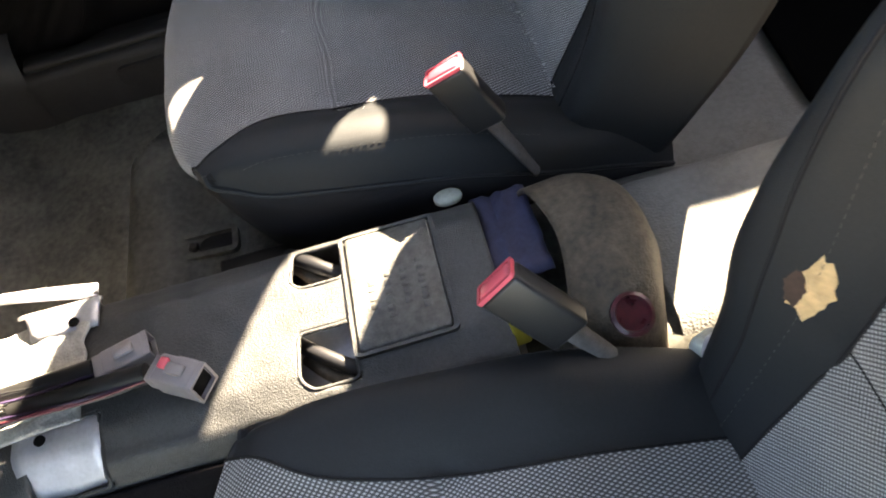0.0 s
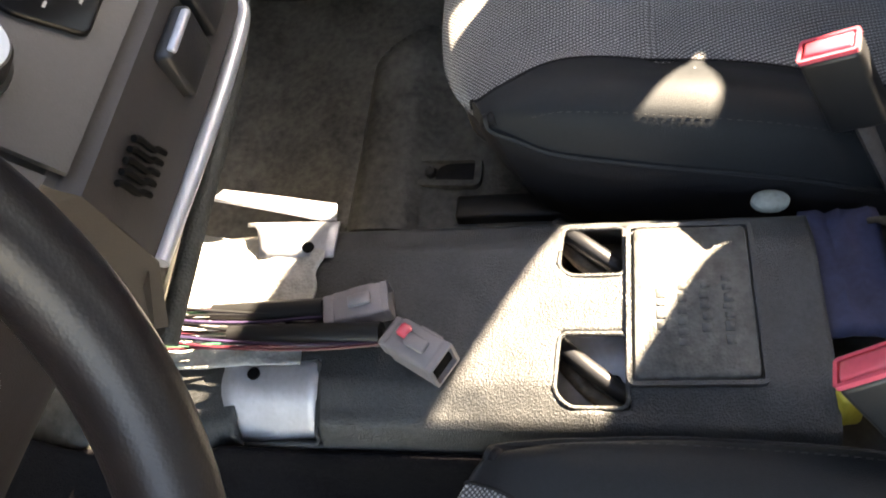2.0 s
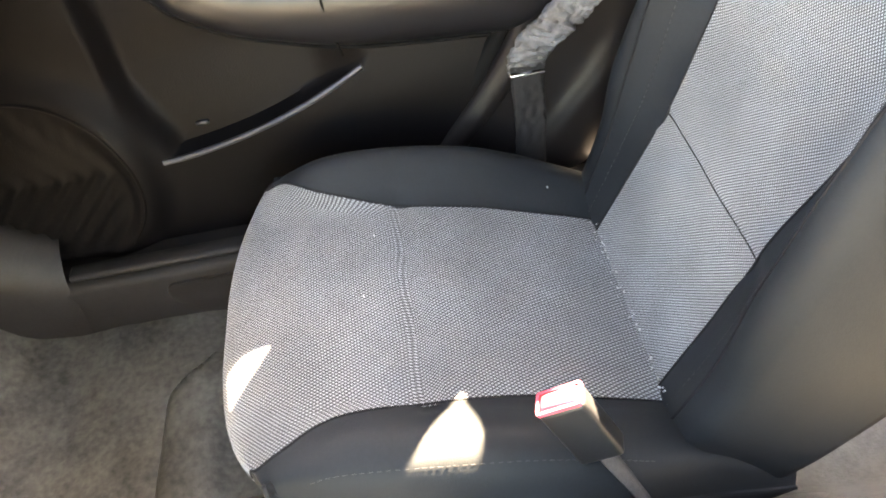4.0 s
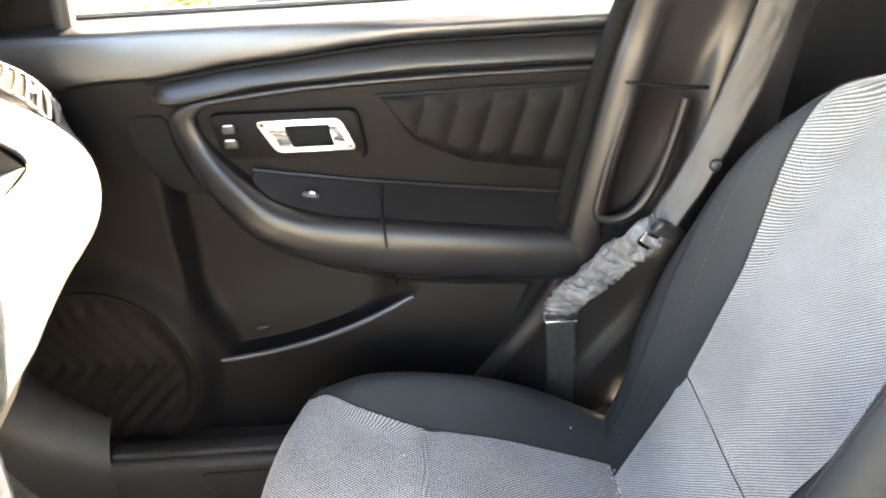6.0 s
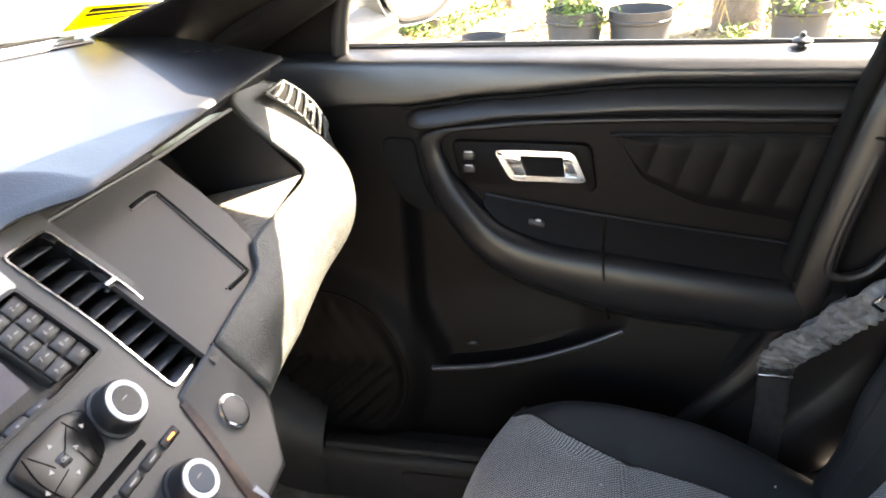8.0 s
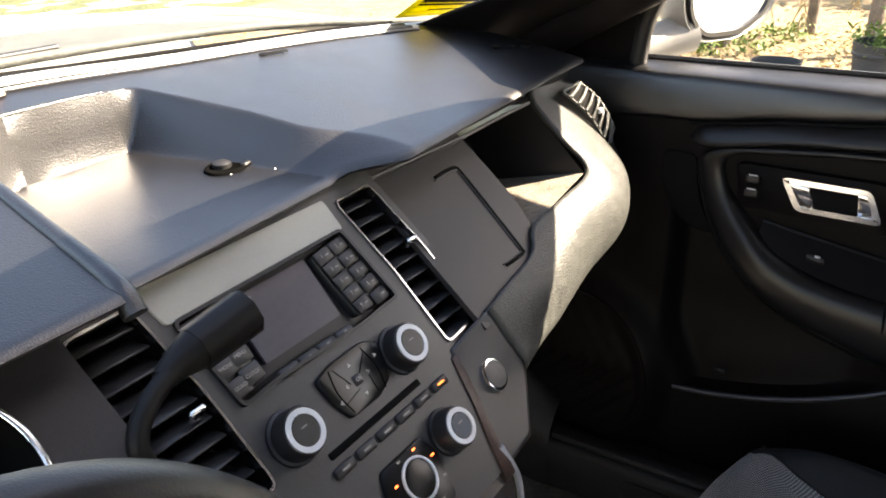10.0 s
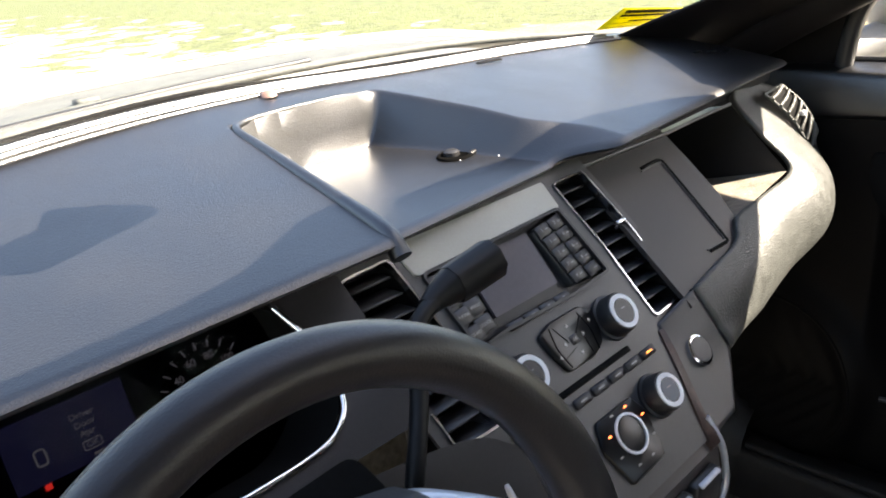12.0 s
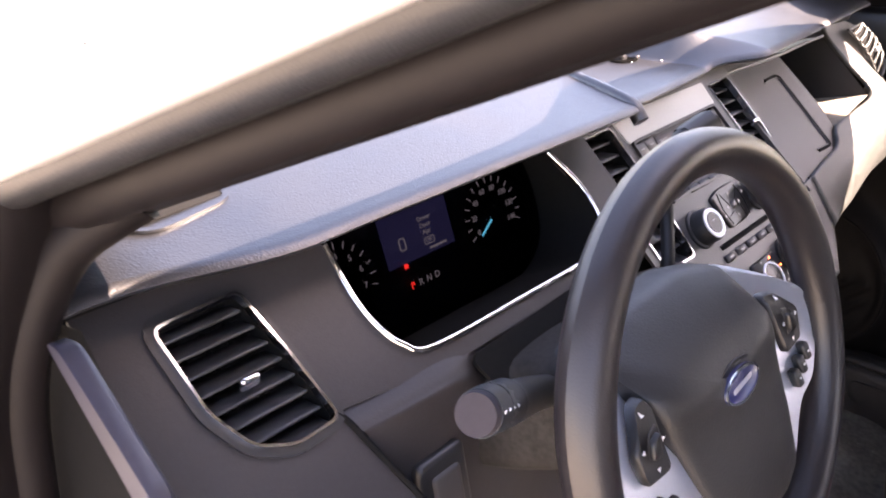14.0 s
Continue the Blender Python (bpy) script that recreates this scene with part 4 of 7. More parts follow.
# void black on this cover holds the shade below the dash
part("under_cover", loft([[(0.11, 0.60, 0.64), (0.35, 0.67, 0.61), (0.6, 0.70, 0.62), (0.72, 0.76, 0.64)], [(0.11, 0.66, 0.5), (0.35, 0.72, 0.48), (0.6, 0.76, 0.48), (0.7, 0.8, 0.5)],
                          [(0.11, 0.8, 0.42), (0.35, 0.84, 0.42), (0.6, 0.86, 0.42), (0.7, 0.88, 0.42)]], 16, 12), VOID, dash, "glove box area below the trim, coloured near-black for the shade")
part("upper_return", loft([[(0.17, 0.765, 0.838), (0.33, 0.76, 0.84), (0.53, 0.757, 0.846), (0.66, 0.752, 0.85)], [(0.17, 0.757, 0.872), (0.33, 0.757, 0.873), (0.53, 0.752, 0.875), (0.66, 0.745, 0.873)]], 16, 4), BLACK, dash)
part("glove_seam", tube([(0.3, 0.668, 0.612), (0.45, 0.69, 0.61), (0.6, 0.71, 0.62)], 0.003, 20, 6), BLACK, dash)
# passenger vent: short slats across a slot in the curve of the trim
VA, VB, VC, VD = Vector((0.602, 0.734, 0.842)), Vector((0.652, 0.732, 0.846)), Vector((0.692, 0.690, 0.773)), Vector((0.676, 0.690, 0.745))


def on_vent(u, v, out=0.0):
    p = VA.lerp(VB, u).lerp(VD.lerp(VC, u), v)
    return p + Vector((0.012 * math.sin(math.pi * v), 0, 0.004 * math.sin(math.pi * v))) + Vector((-0.1, -0.95, 0.3)) * out


pv = part("air_vent", grid([[on_vent(u / 4, v / 12, 0.0025) for u in range(5)] for v in range(13)]), VOID, dash, "small black louvred vent at the dash end")
rim = [on_vent(0, v / 8, 0.003) for v in range(9)] + [on_vent(u / 4, 1, 0.003) for u in range(1, 5)] + [on_vent(1, 1 - v / 8, 0.003) for v in range(1, 9)] + [on_vent(1 - u / 4, 0, 0.003) for u in range(1, 5)]
part("rim", tube(rim, 0.0022, 90, 6), TRIM, pv)
for k in range(7):
    f = (k + 0.5) / 7
    a, b = on_vent(0.02, min(1, f + 0.045), 0.004), on_vent(0.98, max(0, f - 0.055), 0.004)
    part("slat", tube([a, (a + b) / 2 + Vector((0, -0.002, 0)), b], 0.0032, 6, 8), TRIM, pv)
part("slide_tab", box(0.012, 0.006, 0.008, 0.002, 2, m=Matrix.Translation(on_vent(0.5, 0.55, 0.009))), STEEL, pv)

# instrument cluster, sunk behind the driver's face
clus = thing("instrument_cluster", "dark instrument cluster with a lit blue message display", "instrument cluster", (-0.38, 0.74, 0.78))
CL = slope(0, 0.757, 0.785, 72)
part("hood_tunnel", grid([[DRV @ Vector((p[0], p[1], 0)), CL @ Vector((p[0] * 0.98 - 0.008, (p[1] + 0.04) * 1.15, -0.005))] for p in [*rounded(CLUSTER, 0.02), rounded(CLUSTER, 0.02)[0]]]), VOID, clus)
part("dial_face", box(0.33, 0.16, 0.006, 0.002, 1, m=CL @ Matrix.Translation((-0.38, 0.0, -0.006))), DIALM, clus, "black dial face")
part("bright_rim", tube([(DRV @ Vector((*q, 0.002))) for q in ((-0.514, 0.012), (-0.516, -0.03), (-0.512, -0.06), (-0.5, -0.083), (-0.475, -0.0955), (-0.36, -0.0975), (-0.27, -0.097), (-0.238, -0.086), (-0.225, -0.065), (-0.222, -0.03), (-0.235, 0.012))], 0.0028, 60, 8), CHROME, clus, "thin chrome rim")
BLUE = glowing("blue_display", (0.024, 0.026, 0.08), 0.1)
REDG = glowing("red_glow", (1, 0.04, 0.03), 0.3)
CYAN = glowing("cyan_glow", (0.03, 0.4, 0.55), 0.35)
GREYG = glowing("pale_print", (0.4, 0.42, 0.45), 0.05)
DIMG = glowing("dim_print", (0.4, 0.41, 0.45), 0.065)
part("message_display", box(0.084, 0.046, 0.002, m=CL @ Matrix.Translation((-0.382, 0.018, 0.0))), BLUE, clus, "lit blue message display")
for k, word in enumerate(("Driver", "Door", "Ajar")):
    writing(word, 0.0062, CL @ Matrix.Translation((-0.372, 0.0285 - 0.0065 * k, 0.002)), DIMG, clus)
writing("OK", 0.0055, CL @ Matrix.Translation((-0.3715, 0.007, 0.002)), DIMG, clus)
part("ok_frame", ring(rounded([(-0.378, 0.0105), (-0.365, 0.0105), (-0.365, 0.0035), (-0.378, 0.0035)], 0.002), 0.0007, 0.0005, m=CL @ Matrix.Translation((0, 0, 0.002))), DIMG, clus)
part("car_symbol", ring(rounded([(-0.408, 0.019), (-0.4, 0.019), (-0.4, 0.007), (-0.408, 0.007)], 0.003), 0.0012, 0.0005, m=CL @ Matrix.Translation((0, 0, 0.002))), DIMG, clus)
part("display_bar", box(0.022, 0.002, 0.0005, m=CL @ Matrix.Translation((-0.362, -0.0005, 0.002))), DIMG, clus)
part("warning_mark", box(0.0045, 0.004, 0.0005, m=CL @ Matrix.Translation((-0.406, -0.007, 0.002))), REDG, clus)
for k, word in enumerate("PRND"):
    writing(word, 0.0088, CL @ Matrix.Translation((-0.404 + 0.0104 * k, -0.0265, 0.002)), REDG if word == "P" else DIMG, clus)
for cx, cy, r, a0, a1, names, needle in ((-0.479, 0.0, 0.0345, 215, -15, "01234567", 185), (-0.281, 0.003, 0.0345, 205, -22, ("0", "20", "40", "60", "80", "100", "120", "140"), 212)):
    cnt = len(names)
    dial = part("dial", lathe([(r * 1.1, 0), (r * 1.1, 0.001), (r * 1.05, 0.0015)]), VOID, clus, m=CL @ Matrix.Translation((cx, cy, -0.002)))
    for k, word in enumerate(names):
        an = radians(a0 + (a1 - a0) * k / (cnt - 1))
        writing(word, 0.0078, CL @ Matrix.Translation((cx + r * 0.78 * math.cos(an), cy + r * 0.78 * math.sin(an), 0.001)), DIMG, dial)
    for k in range(2 * cnt - 1):
        an = radians(a0 + (a1 - a0) * k / (2 * cnt - 2))
        part("tick", box(0.006, 0.0009, 0.0006, m=CL @ Matrix.Translation((cx + r * 1.06 * math.cos(an), cy + r * 1.06 * math.sin(an), 0.001)) @ pose(0, 0, 0, 0, 0, math.degrees(an))), DIMG, dial)
    an = radians(needle)
    part("needle", box(0.021, 0.0018, 0.001, m=CL @ Matrix.Translation((cx + r * 0.5 * math.cos(an), cy + r * 0.5 * math.sin(an), 0.003)) @ pose(0, 0, 0, 0, 0, needle)), CYAN, dial, "lit blue needle")
writing("E", 0.006, CL @ Matrix.Translation((-0.49, -0.028, 0.002)), DIMG, clus)
part("fuel_needle", box(0.012, 0.0018, 0.001, m=CL @ Matrix.Translation((-0.477, -0.031, 0.003)) @ pose(0, 0, 0, 0, 0, 110)), CYAN, clus)
part("pump_symbol", box(0.0045, 0.005, 0.0005, m=CL @ Matrix.Translation((-0.466, -0.022, 0.002))), DIMG, clus)
part("smoked_cover", box(0.31, 0.13, 0.0015, m=CL @ Matrix.Translation((-0.38, 0.0, 0.012))), glass("smoked_glass", 0.0006, (0.42, 0.42, 0.45)), clus, "smoked cover glass")

# lower driver's panel and column
# flat black slab stands in for the shade in the column recess
part("recess_shade", slab(rounded([(-0.455, -0.117), (-0.245, -0.11), (-0.235, -0.15), (-0.44, -0.17)], 0.012), 0.004, m=DRV), VOID, dash, "thin black slab painting the shaded recess round the column")
part("end_panel", loft([[(-0.70, 0.578, 0.701), (-0.549, 0.578, 0.701)], [(-0.70, 0.572, 0.68), (-0.545, 0.572, 0.68)], [(-0.70, 0.575, 0.62), (-0.54, 0.578, 0.62)], [(-0.70, 0.6, 0.5), (-0.535, 0.6, 0.5)], [(-0.70, 0.68, 0.42), (-0.535, 0.68, 0.42)]], 8, 30), DRVM, dash, "grey panel below the outer vent")
part("knee_panel", loft([[(-0.57, 0.652, 0.766), (-0.478, 0.642, 0.763), (-0.40, 0.646, 0.758), (-0.17, 0.62, 0.735), (-0.11, 0.6, 0.71)], [(-0.568, 0.632, 0.757), (-0.478, 0.628, 0.755), (-0.40, 0.64, 0.748), (-0.17, 0.612, 0.72), (-0.11, 0.595, 0.7)],
                         [(-0.562, 0.626, 0.742), (-0.478, 0.622, 0.74), (-0.38, 0.636, 0.71), (-0.17, 0.6, 0.69), (-0.11, 0.575, 0.67)], [(-0.55, 0.618, 0.66), (-0.478, 0.62, 0.66), (-0.36, 0.64, 0.63), (-0.17, 0.59, 0.65), (-0.11, 0.57, 0.64)],
                         [(-0.54, 0.615, 0.5), (-0.478, 0.62, 0.5), (-0.36, 0.64, 0.5), (-0.17, 0.62, 0.5), (-0.11, 0.6, 0.5)], [(-0.54, 0.68, 0.42), (-0.478, 0.68, 0.42), (-0.36, 0.7, 0.42), (-0.17, 0.7, 0.42), (-0.11, 0.7, 0.42)]], 30, 30), DRVM, dash, "dark grey knee panel")
part("panel_seam", tube([*[DRV @ Vector((*q, 0.001)) for q in ((-0.577, -0.1), (-0.571, -0.112), (-0.564, -0.14), (-0.5485, -0.2))], (-0.544, 0.572, 0.68), (-0.539, 0.577, 0.62)], 0.0024, 40, 6), VOID, dash)
hdl = part("headlight_dial", lathe([(0.028, 0), (0.028, 0.004), (0.022, 0.007), (0.02, 0.016), (0.016, 0.018)], 28), BLACK, dash, "round black headlight dial", m=slope(-0.612, 0.572, 0.66, 85))
part("dial_ring", ring([(0.0285 * math.cos(a), 0.0285 * math.sin(a)) for a in [2 * math.pi * i / 32 for i in range(32)]], 0.003, 0.002, m=slope(-0.612, 0.571, 0.66, 85)), FASCIA, hdl)
lsw = part("headlight_switch", box(0.05, 0.07, 0.014, 0.006, 3, m=slope(-0.508, 0.613, 0.672, 80)), BLACK, dash, "black headlight switch")
part("switch_key", box(0.03, 0.045, 0.008, 0.004, 2, m=slope(-0.508, 0.607, 0.672, 80)), FASCIA, lsw)
part("end_strip", slab(rounded([(0.69, 0.878), (0.672, 0.882), (0.59, 0.83), (0.56, 0.72), (0.59, 0.7), (0.615, 0.815)], 0.008), 0.012, 0.003, m=Matrix(((0, 0, 1, -0.728), (1, 0, 0, 0), (0, 1, 0, 0), (0, 0, 0, 1)))), material("blue_grey_strip", (0.028, 0.026, 0.038), 0.4, vary=0.2), dash, "blue-grey plastic end strip")
part("end_cover", loft([[(-0.705, 0.7, 0.87), (-0.71, 0.62, 0.76), (-0.71, 0.6, 0.6), (-0.71, 0.66, 0.42)], [(-0.745, 0.85, 0.87), (-0.745, 0.8, 0.76), (-0.745, 0.8, 0.6), (-0.745, 0.8, 0.42)]], 12, 4), VOID, dash)
# defroster vent at the driver's end
DEF = pose(-0.606, 0.783, pad_height(-0.606, 0.783), 10) @ pose(0, 0, 0, 0, 0, 4)
dv = part("defroster_vent", ring(rounded([(-0.05, -0.02), (-0.03, -0.04), (0.035, -0.034), (0.046, 0.0), (0.02, 0.042), (-0.05, 0.034)], 0.014), 0.004, 0.0022, m=DEF), DASH, dash, "slotted defroster vent")
for k in range(3):
    v0, v1 = 0.0195 * (k - 1) - 0.0055, 0.0195 * (k - 1) + 0.0055
    part("vent_gap", slab(rounded([(-0.042 + 0.003 * k, v0), (0.034 - 0.004 * k, v0), (0.037 - 0.008 * k, v1), (-0.042 + 0.003 * k, v1)], 0.003), 0.0012, m=DEF), VOID, dv)
    part("vent_rib", tube([DEF @ Vector((-0.042 + 0.003 * k, v1 + 0.004, 0.001)), DEF @ Vector((0.0, v1 + 0.0042, 0.0022)), DEF @ Vector((0.036 - 0.008 * k, v1 + 0.004, 0.001))], 0.002, 12, 6), BLACK, dv)
tagged(part("hinge_post", loft([[(-0.685, 0.705, 0.945), (-0.735, 0.68, 0.965), (-0.8, 0.74, 0.96)], [(-0.708, 0.708, 0.905), (-0.755, 0.69, 0.92), (-0.82, 0.77, 0.9)], [(-0.73, 0.715, 0.855), (-0.775, 0.70, 0.86), (-0.85, 0.8, 0.84)], [(-0.742, 0.72, 0.79), (-0.785, 0.71, 0.78), (-0.86, 0.82, 0.76)], [(-0.742, 0.725, 0.65), (-0.79, 0.72, 0.65), (-0.86, 0.83, 0.62)], [(-0.745, 0.73, 0.0), (-0.79, 0.725, 0.0), (-0.86, 0.84, 0.0)]], 12, 30), PILM), "dark door hinge post at the open door", "pillar", kind="structure")
tagged(part("post_seal", tube([(-0.665, 0.68, 0.948), (-0.7, 0.705, 0.922), (-0.722, 0.715, 0.888), (-0.738, 0.72, 0.85), (-0.748, 0.725, 0.79), (-0.753, 0.73, 0.7), (-0.757, 0.735, 0.4)], 0.017, 50, 12), PILM), "dark rubber seal down the door opening", "seal", kind="structure")
# hole and small marks in the tray, small slots on the pad
sock = part("tray_socket", lathe([(0.026, 0), (0.0245, 0.0022), (0.021, 0.0026), (0.019, 0.001)]), DEADBLACK, dash, "dark socket in the tray floor", m=Matrix.Translation((0.086, 0.845, 0.8685)) @ pose(0, 0, 0, 0, 0, 15) @ Matrix.Diagonal((0.95, 0.75, 1, 1)))
part("socket_plug", lathe([(0.009, 0), (0.009, 0.004), (0.006, 0.006)], 16), BLACK, sock, m=Matrix.Translation((0.084, 0.848, 0.8695)))
part("socket_bracket", box(0.018, 0.006, 0.003, 0.001, 1, m=Matrix.Translation((0.103, 0.833, 0.871)) @ pose(0, 0, 0, 0, 0, 15)), BLACK, sock)
for x, y in ((0.072, 0.823), (0.105, 0.798)):
    part("dust_crumb", box(0.0022, 0.0014, 0.001, m=pose(x, y, 0.8695, 0, 0, 30 + 200 * x)), WHITE, dash)
for x, y in ((0.3, 0.98), (0.556, 0.812), (0.576, 0.8), (0.596, 0.788)):
    part("pad_slot", box(0.04 if x < 0.4 else 0.014, 0.006, 0.002, 0.001, 1, m=pose(x, y, pad_height(x, y) + 0.0022, 10, 0, -15)), VOID, dash)

# ---- radio and climate controls ----
UPF = UP @ Matrix.Translation((0, 0, 0.004))     # the outer side of that face
radio = thing("radio", "grey car radio with a dark screen, keypads and two ringed knobs", "radio", (0, 0.66, 0.78))
inset = rounded([(-0.0965, -0.034), (0.097, -0.0315), (0.111, -0.114), (0.05, -0.117), (-0.05, -0.114), (-0.086, -0.117)], 0.007)
part("bezel", ring(inset, 0.003, 0.004, m=UPF), BLACK, radio)
part("bezel_floor", slab(inset, 0.002, m=UPF @ Matrix.Translation((0, 0, -0.012))), BLACK, radio)
part("screen", slab(rounded([(-0.044, -0.04), (0.046, -0.04), (0.046, -0.098), (-0.044, -0.098)], 0.002), 0.003, m=UPF @ Matrix.Translation((0, 0, -0.007))), SCREEN, radio, "dark reflective radio screen")
writing("2022", 0.009, UPF @ Matrix.Translation((-0.03, -0.048, -0.0035)), GREYG, radio)
def key_at(corners, u, v):
    """A place on a four-cornered pad, u across and v down."""
    tl, tr, br, bl = (Vector(q) for q in corners)
    return tl.lerp(tr, u).lerp(bl.lerp(br, u), v)


WORDS = {(0, 2): "PHONE", (1, 2): "MENU", (0, 3): "SOUND", (1, 3): "CLOCK"}
for corners, first in (((((0.0515, -0.041), (0.0955, -0.036), (0.108, -0.111), (0.0595, -0.107)), 0)), ((((-0.0945, -0.038), (-0.0515, -0.036), (-0.0545, -0.105), (-0.085, -0.113)), 1))):
    pad = part("keypad", slab(rounded(corners[::-1], 0.004), 0.016, 0.002, m=UPF @ Matrix.Translation((0, 0, -0.018))), BLACK, radio)
    rows_n = 5 if first == 0 else 4
    for r in range(rows_n):
        for c in range(2):
            mid = key_at(corners, 0.26 + 0.48 * c, (r + 0.5) / rows_n)
            tilt = math.degrees(math.atan2(corners[1][1] - corners[0][1], corners[1][0] - corners[0][0]))
            k = part("key", box(0.0195, 0.0128 if first == 0 else 0.0152, 0.0024, 0.0008, 1, m=UPF @ Matrix.Translation((*mid, 0.0)) @ pose(0, 0, 0, 0, 0, tilt)), FASCIA, pad)
            at = UPF @ Matrix.Translation((mid[0], mid[1], 0.0016))
            if first == 0:
                if r * 2 + c < 9:
                    writing(str(r * 2 + c + 1), 0.0055, at @ Matrix.Translation((-0.003, 0, 0)), GREYG, k)
                part("key_mark", box(0.004, 0.001, 0.0006, m=at @ Matrix.Translation((0.0035, 0, 0))), GREYG, k)
            elif (c, r) in WORDS:
                writing(WORDS[c, r], 0.0043, at, GREYG, k)
            else:
                part("key_mark", box(0.007, 0.0011, 0.0006, m=at), GREYG, k)
for k in range(4):
    kb = part("preset_key", box(0.021, 0.008, 0.004, 0.0015, 1, m=UPF @ Matrix.Translation((-0.033 + 0.0225 * k, -0.112, 0.001)) @ pose(0, 0, 0, -20)), FASCIA, radio)
    part("key_mark", box(0.003, 0.0012, 0.0006, m=UPF @ Matrix.Translation((-0.033 + 0.0225 * k, -0.112, 0.0035)) @ pose(0, 0, 0, -20)), GREYG, kb)
navpad = part("seek_pad", slab(rounded([(-0.0215, -0.132), (0.0, -0.1265), (0.042, -0.1265), (0.0575, -0.135), (0.054, -0.152), (0.048, -0.167), (0.028, -0.174), (-0.0105, -0.174), (-0.018, -0.155)], 0.005), 0.004, 0.0015, m=UPF), PIANO, radio, "dark five-way seek pad")
for dx, dy, rot in ((0, 0.014, 0), (0, -0.014, 180), (-0.014, 0, 90), (0.014, 0, -90), (-0.027, -0.008, 90), (0.03, 0.008, -90)):
    part("arrow", slab([(-0.0022, -0.0015), (0.0022, -0.0015), (0, 0.002)], 0.0005, m=UPF @ Matrix.Translation((0.0155 + dx, -0.151 + dy, 0.004)) @ pose(0, 0, 0, 0, 0, rot)), GREYG, navpad)
for a in (45, 135, 225, 315):
    part("pad_seam", box(0.02, 0.0006, 0.0006, m=UPF @ Matrix.Translation((0.0155 + 0.018 * math.cos(radians(a)), -0.151 + 0.013 * math.sin(radians(a)), 0.0042)) @ pose(0, 0, 0, 0, 0, a * 0.85)), VOID, navpad)
for s in (1, -1):
    part("pad_seam", tube([UPF @ Vector((0.0155 + s * q, -0.151 + v, 0.0042)) for q, v in ((0.021, 0.02), (0.025, 0.0), (0.021, -0.02))], 0.0006, 12, 5), VOID, navpad)
writing("OK", 0.0045, UPF @ Matrix.Translation((0.0155, -0.151, 0.0058)), GREYG, navpad)
part("centre_key", box(0.0105, 0.0095, 0.002, 0.001, 1, m=UPF @ Matrix.Translation((0.0155, -0.151, 0.0042))), FASCIA, navpad)


def knob(x, y, parent, r=0.0205, tint=None):
    m = UPF @ Matrix.Translation((x, y, 0))
    k = part("knob", lathe([(r * 1.12, 0), (r * 1.12, 0.003), (r * 1.0, 0.004), (r * 0.97, 0.017), (r * 0.9, 0.02), (r * 0.6, 0.0205)], 32), BLACK, parent, "black knob with a pale ring", m=m)
    part("knob_ring", ring([(r * 0.84 * math.cos(a), r * 0.84 * math.sin(a)) for a in [2 * math.pi * i / 32 for i in range(32)]], r * 0.22, 0.0015, m=m @ Matrix.Translation((0, 0, 0.0198))), WHITE, k, "pale metal ring")
    part("knob_face", lathe([(r * 0.6, 0.019), (r * 0.58, 0.0212)], 24), tint or BLACK, k, m=m)
    part("knob_mark", box(0.006, 0.001, 0.0006, m=m @ Matrix.Translation((0, 0.003, 0.0214))), GREYG, k)
    return k


BLUEF = material("blue_face", (0.012, 0.035, 0.06), 0.4, vary=0.1)
knob(-0.0645, -0.1555, radio)
knob(0.0755, -0.1535, radio)
part("disc_slot", box(0.121, 0.006, 0.004, 0.001, 1, m=UPF @ Matrix.Translation((0.0133, -0.1865, 0.0005))), VOID, radio)

climate = thing("climate_panel", "grey climate control panel with knobs and small buttons", "climate control", (0, 0.56, 0.67))
for k in range(6):
    b = part("climate_key", box(0.023, 0.009, 0.004, 0.0015, 1, m=UPF @ Matrix.Translation((-0.0415 + 0.0268 * k, -0.2, 0.0015))), FASCIA, climate)
    part("key_mark", box(0.009, 0.0015, 0.0006, m=UPF @ Matrix.Translation((-0.0415 + 0.0268 * k, -0.2, 0.0037))), GREYG if k != 5 else glowing("amber_glow", (1.0, 0.28, 0.05), 0.5), b)
knob(0.0685, -0.237, climate, 0.0195, BLUEF)
knob(-0.0655, -0.239, climate, 0.0195, BLUEF)
pad = part("mode_pad", slab(rounded([(-0.018, -0.222), (0.036, -0.222), (0.045, -0.24), (0.036, -0.282), (-0.018, -0.284), (-0.028, -0.245)], 0.005), 0.004, 0.0015, m=UPF), PIANO, climate, "dark mode keys round a ringed dial")
part("dial_ring", ring([(0.0114 + 0.019 * math.cos(a), 0.019 * math.sin(a) - 0.248) for a in [2 * math.pi * i / 32 for i in range(32)]], 0.0022, 0.002, m=UPF @ Matrix.Translation((0, 0, 0.004))), WHITE, pad)
part("dial_face", lathe([(0.016, 0), (0.016, 0.001), (0.014, 0.0016)], 28), PIANO, pad, m=UPF @ Matrix.Translation((0.0114, -0.248, 0.004)))
AMBER = glowing("amber_dot", (1.0, 0.16, 0.05), 0.9)
for k in range(8):
    a = radians(45 * k + 20)
    part("mode_mark", box(0.004, 0.0016, 0.0006, m=UPF @ Matrix.Translation((0.0114 + 0.027 * math.cos(a), -0.25 + 0.026 * math.sin(a), 0.0042))), AMBER if k in (1, 3, 0) else GREYG, pad)

# ---- steering wheel, column, stalks ----
WH = slope(-0.366, 0.465, 0.767, 72)
wheel = thing("steering_wheel", "black leather steering wheel with silver spokes and a blue oval badge", "steering wheel", (-0.364, 0.462, 0.79))
bm = bmesh.new()
R, r = 0.1645, 0.0162
rows = []
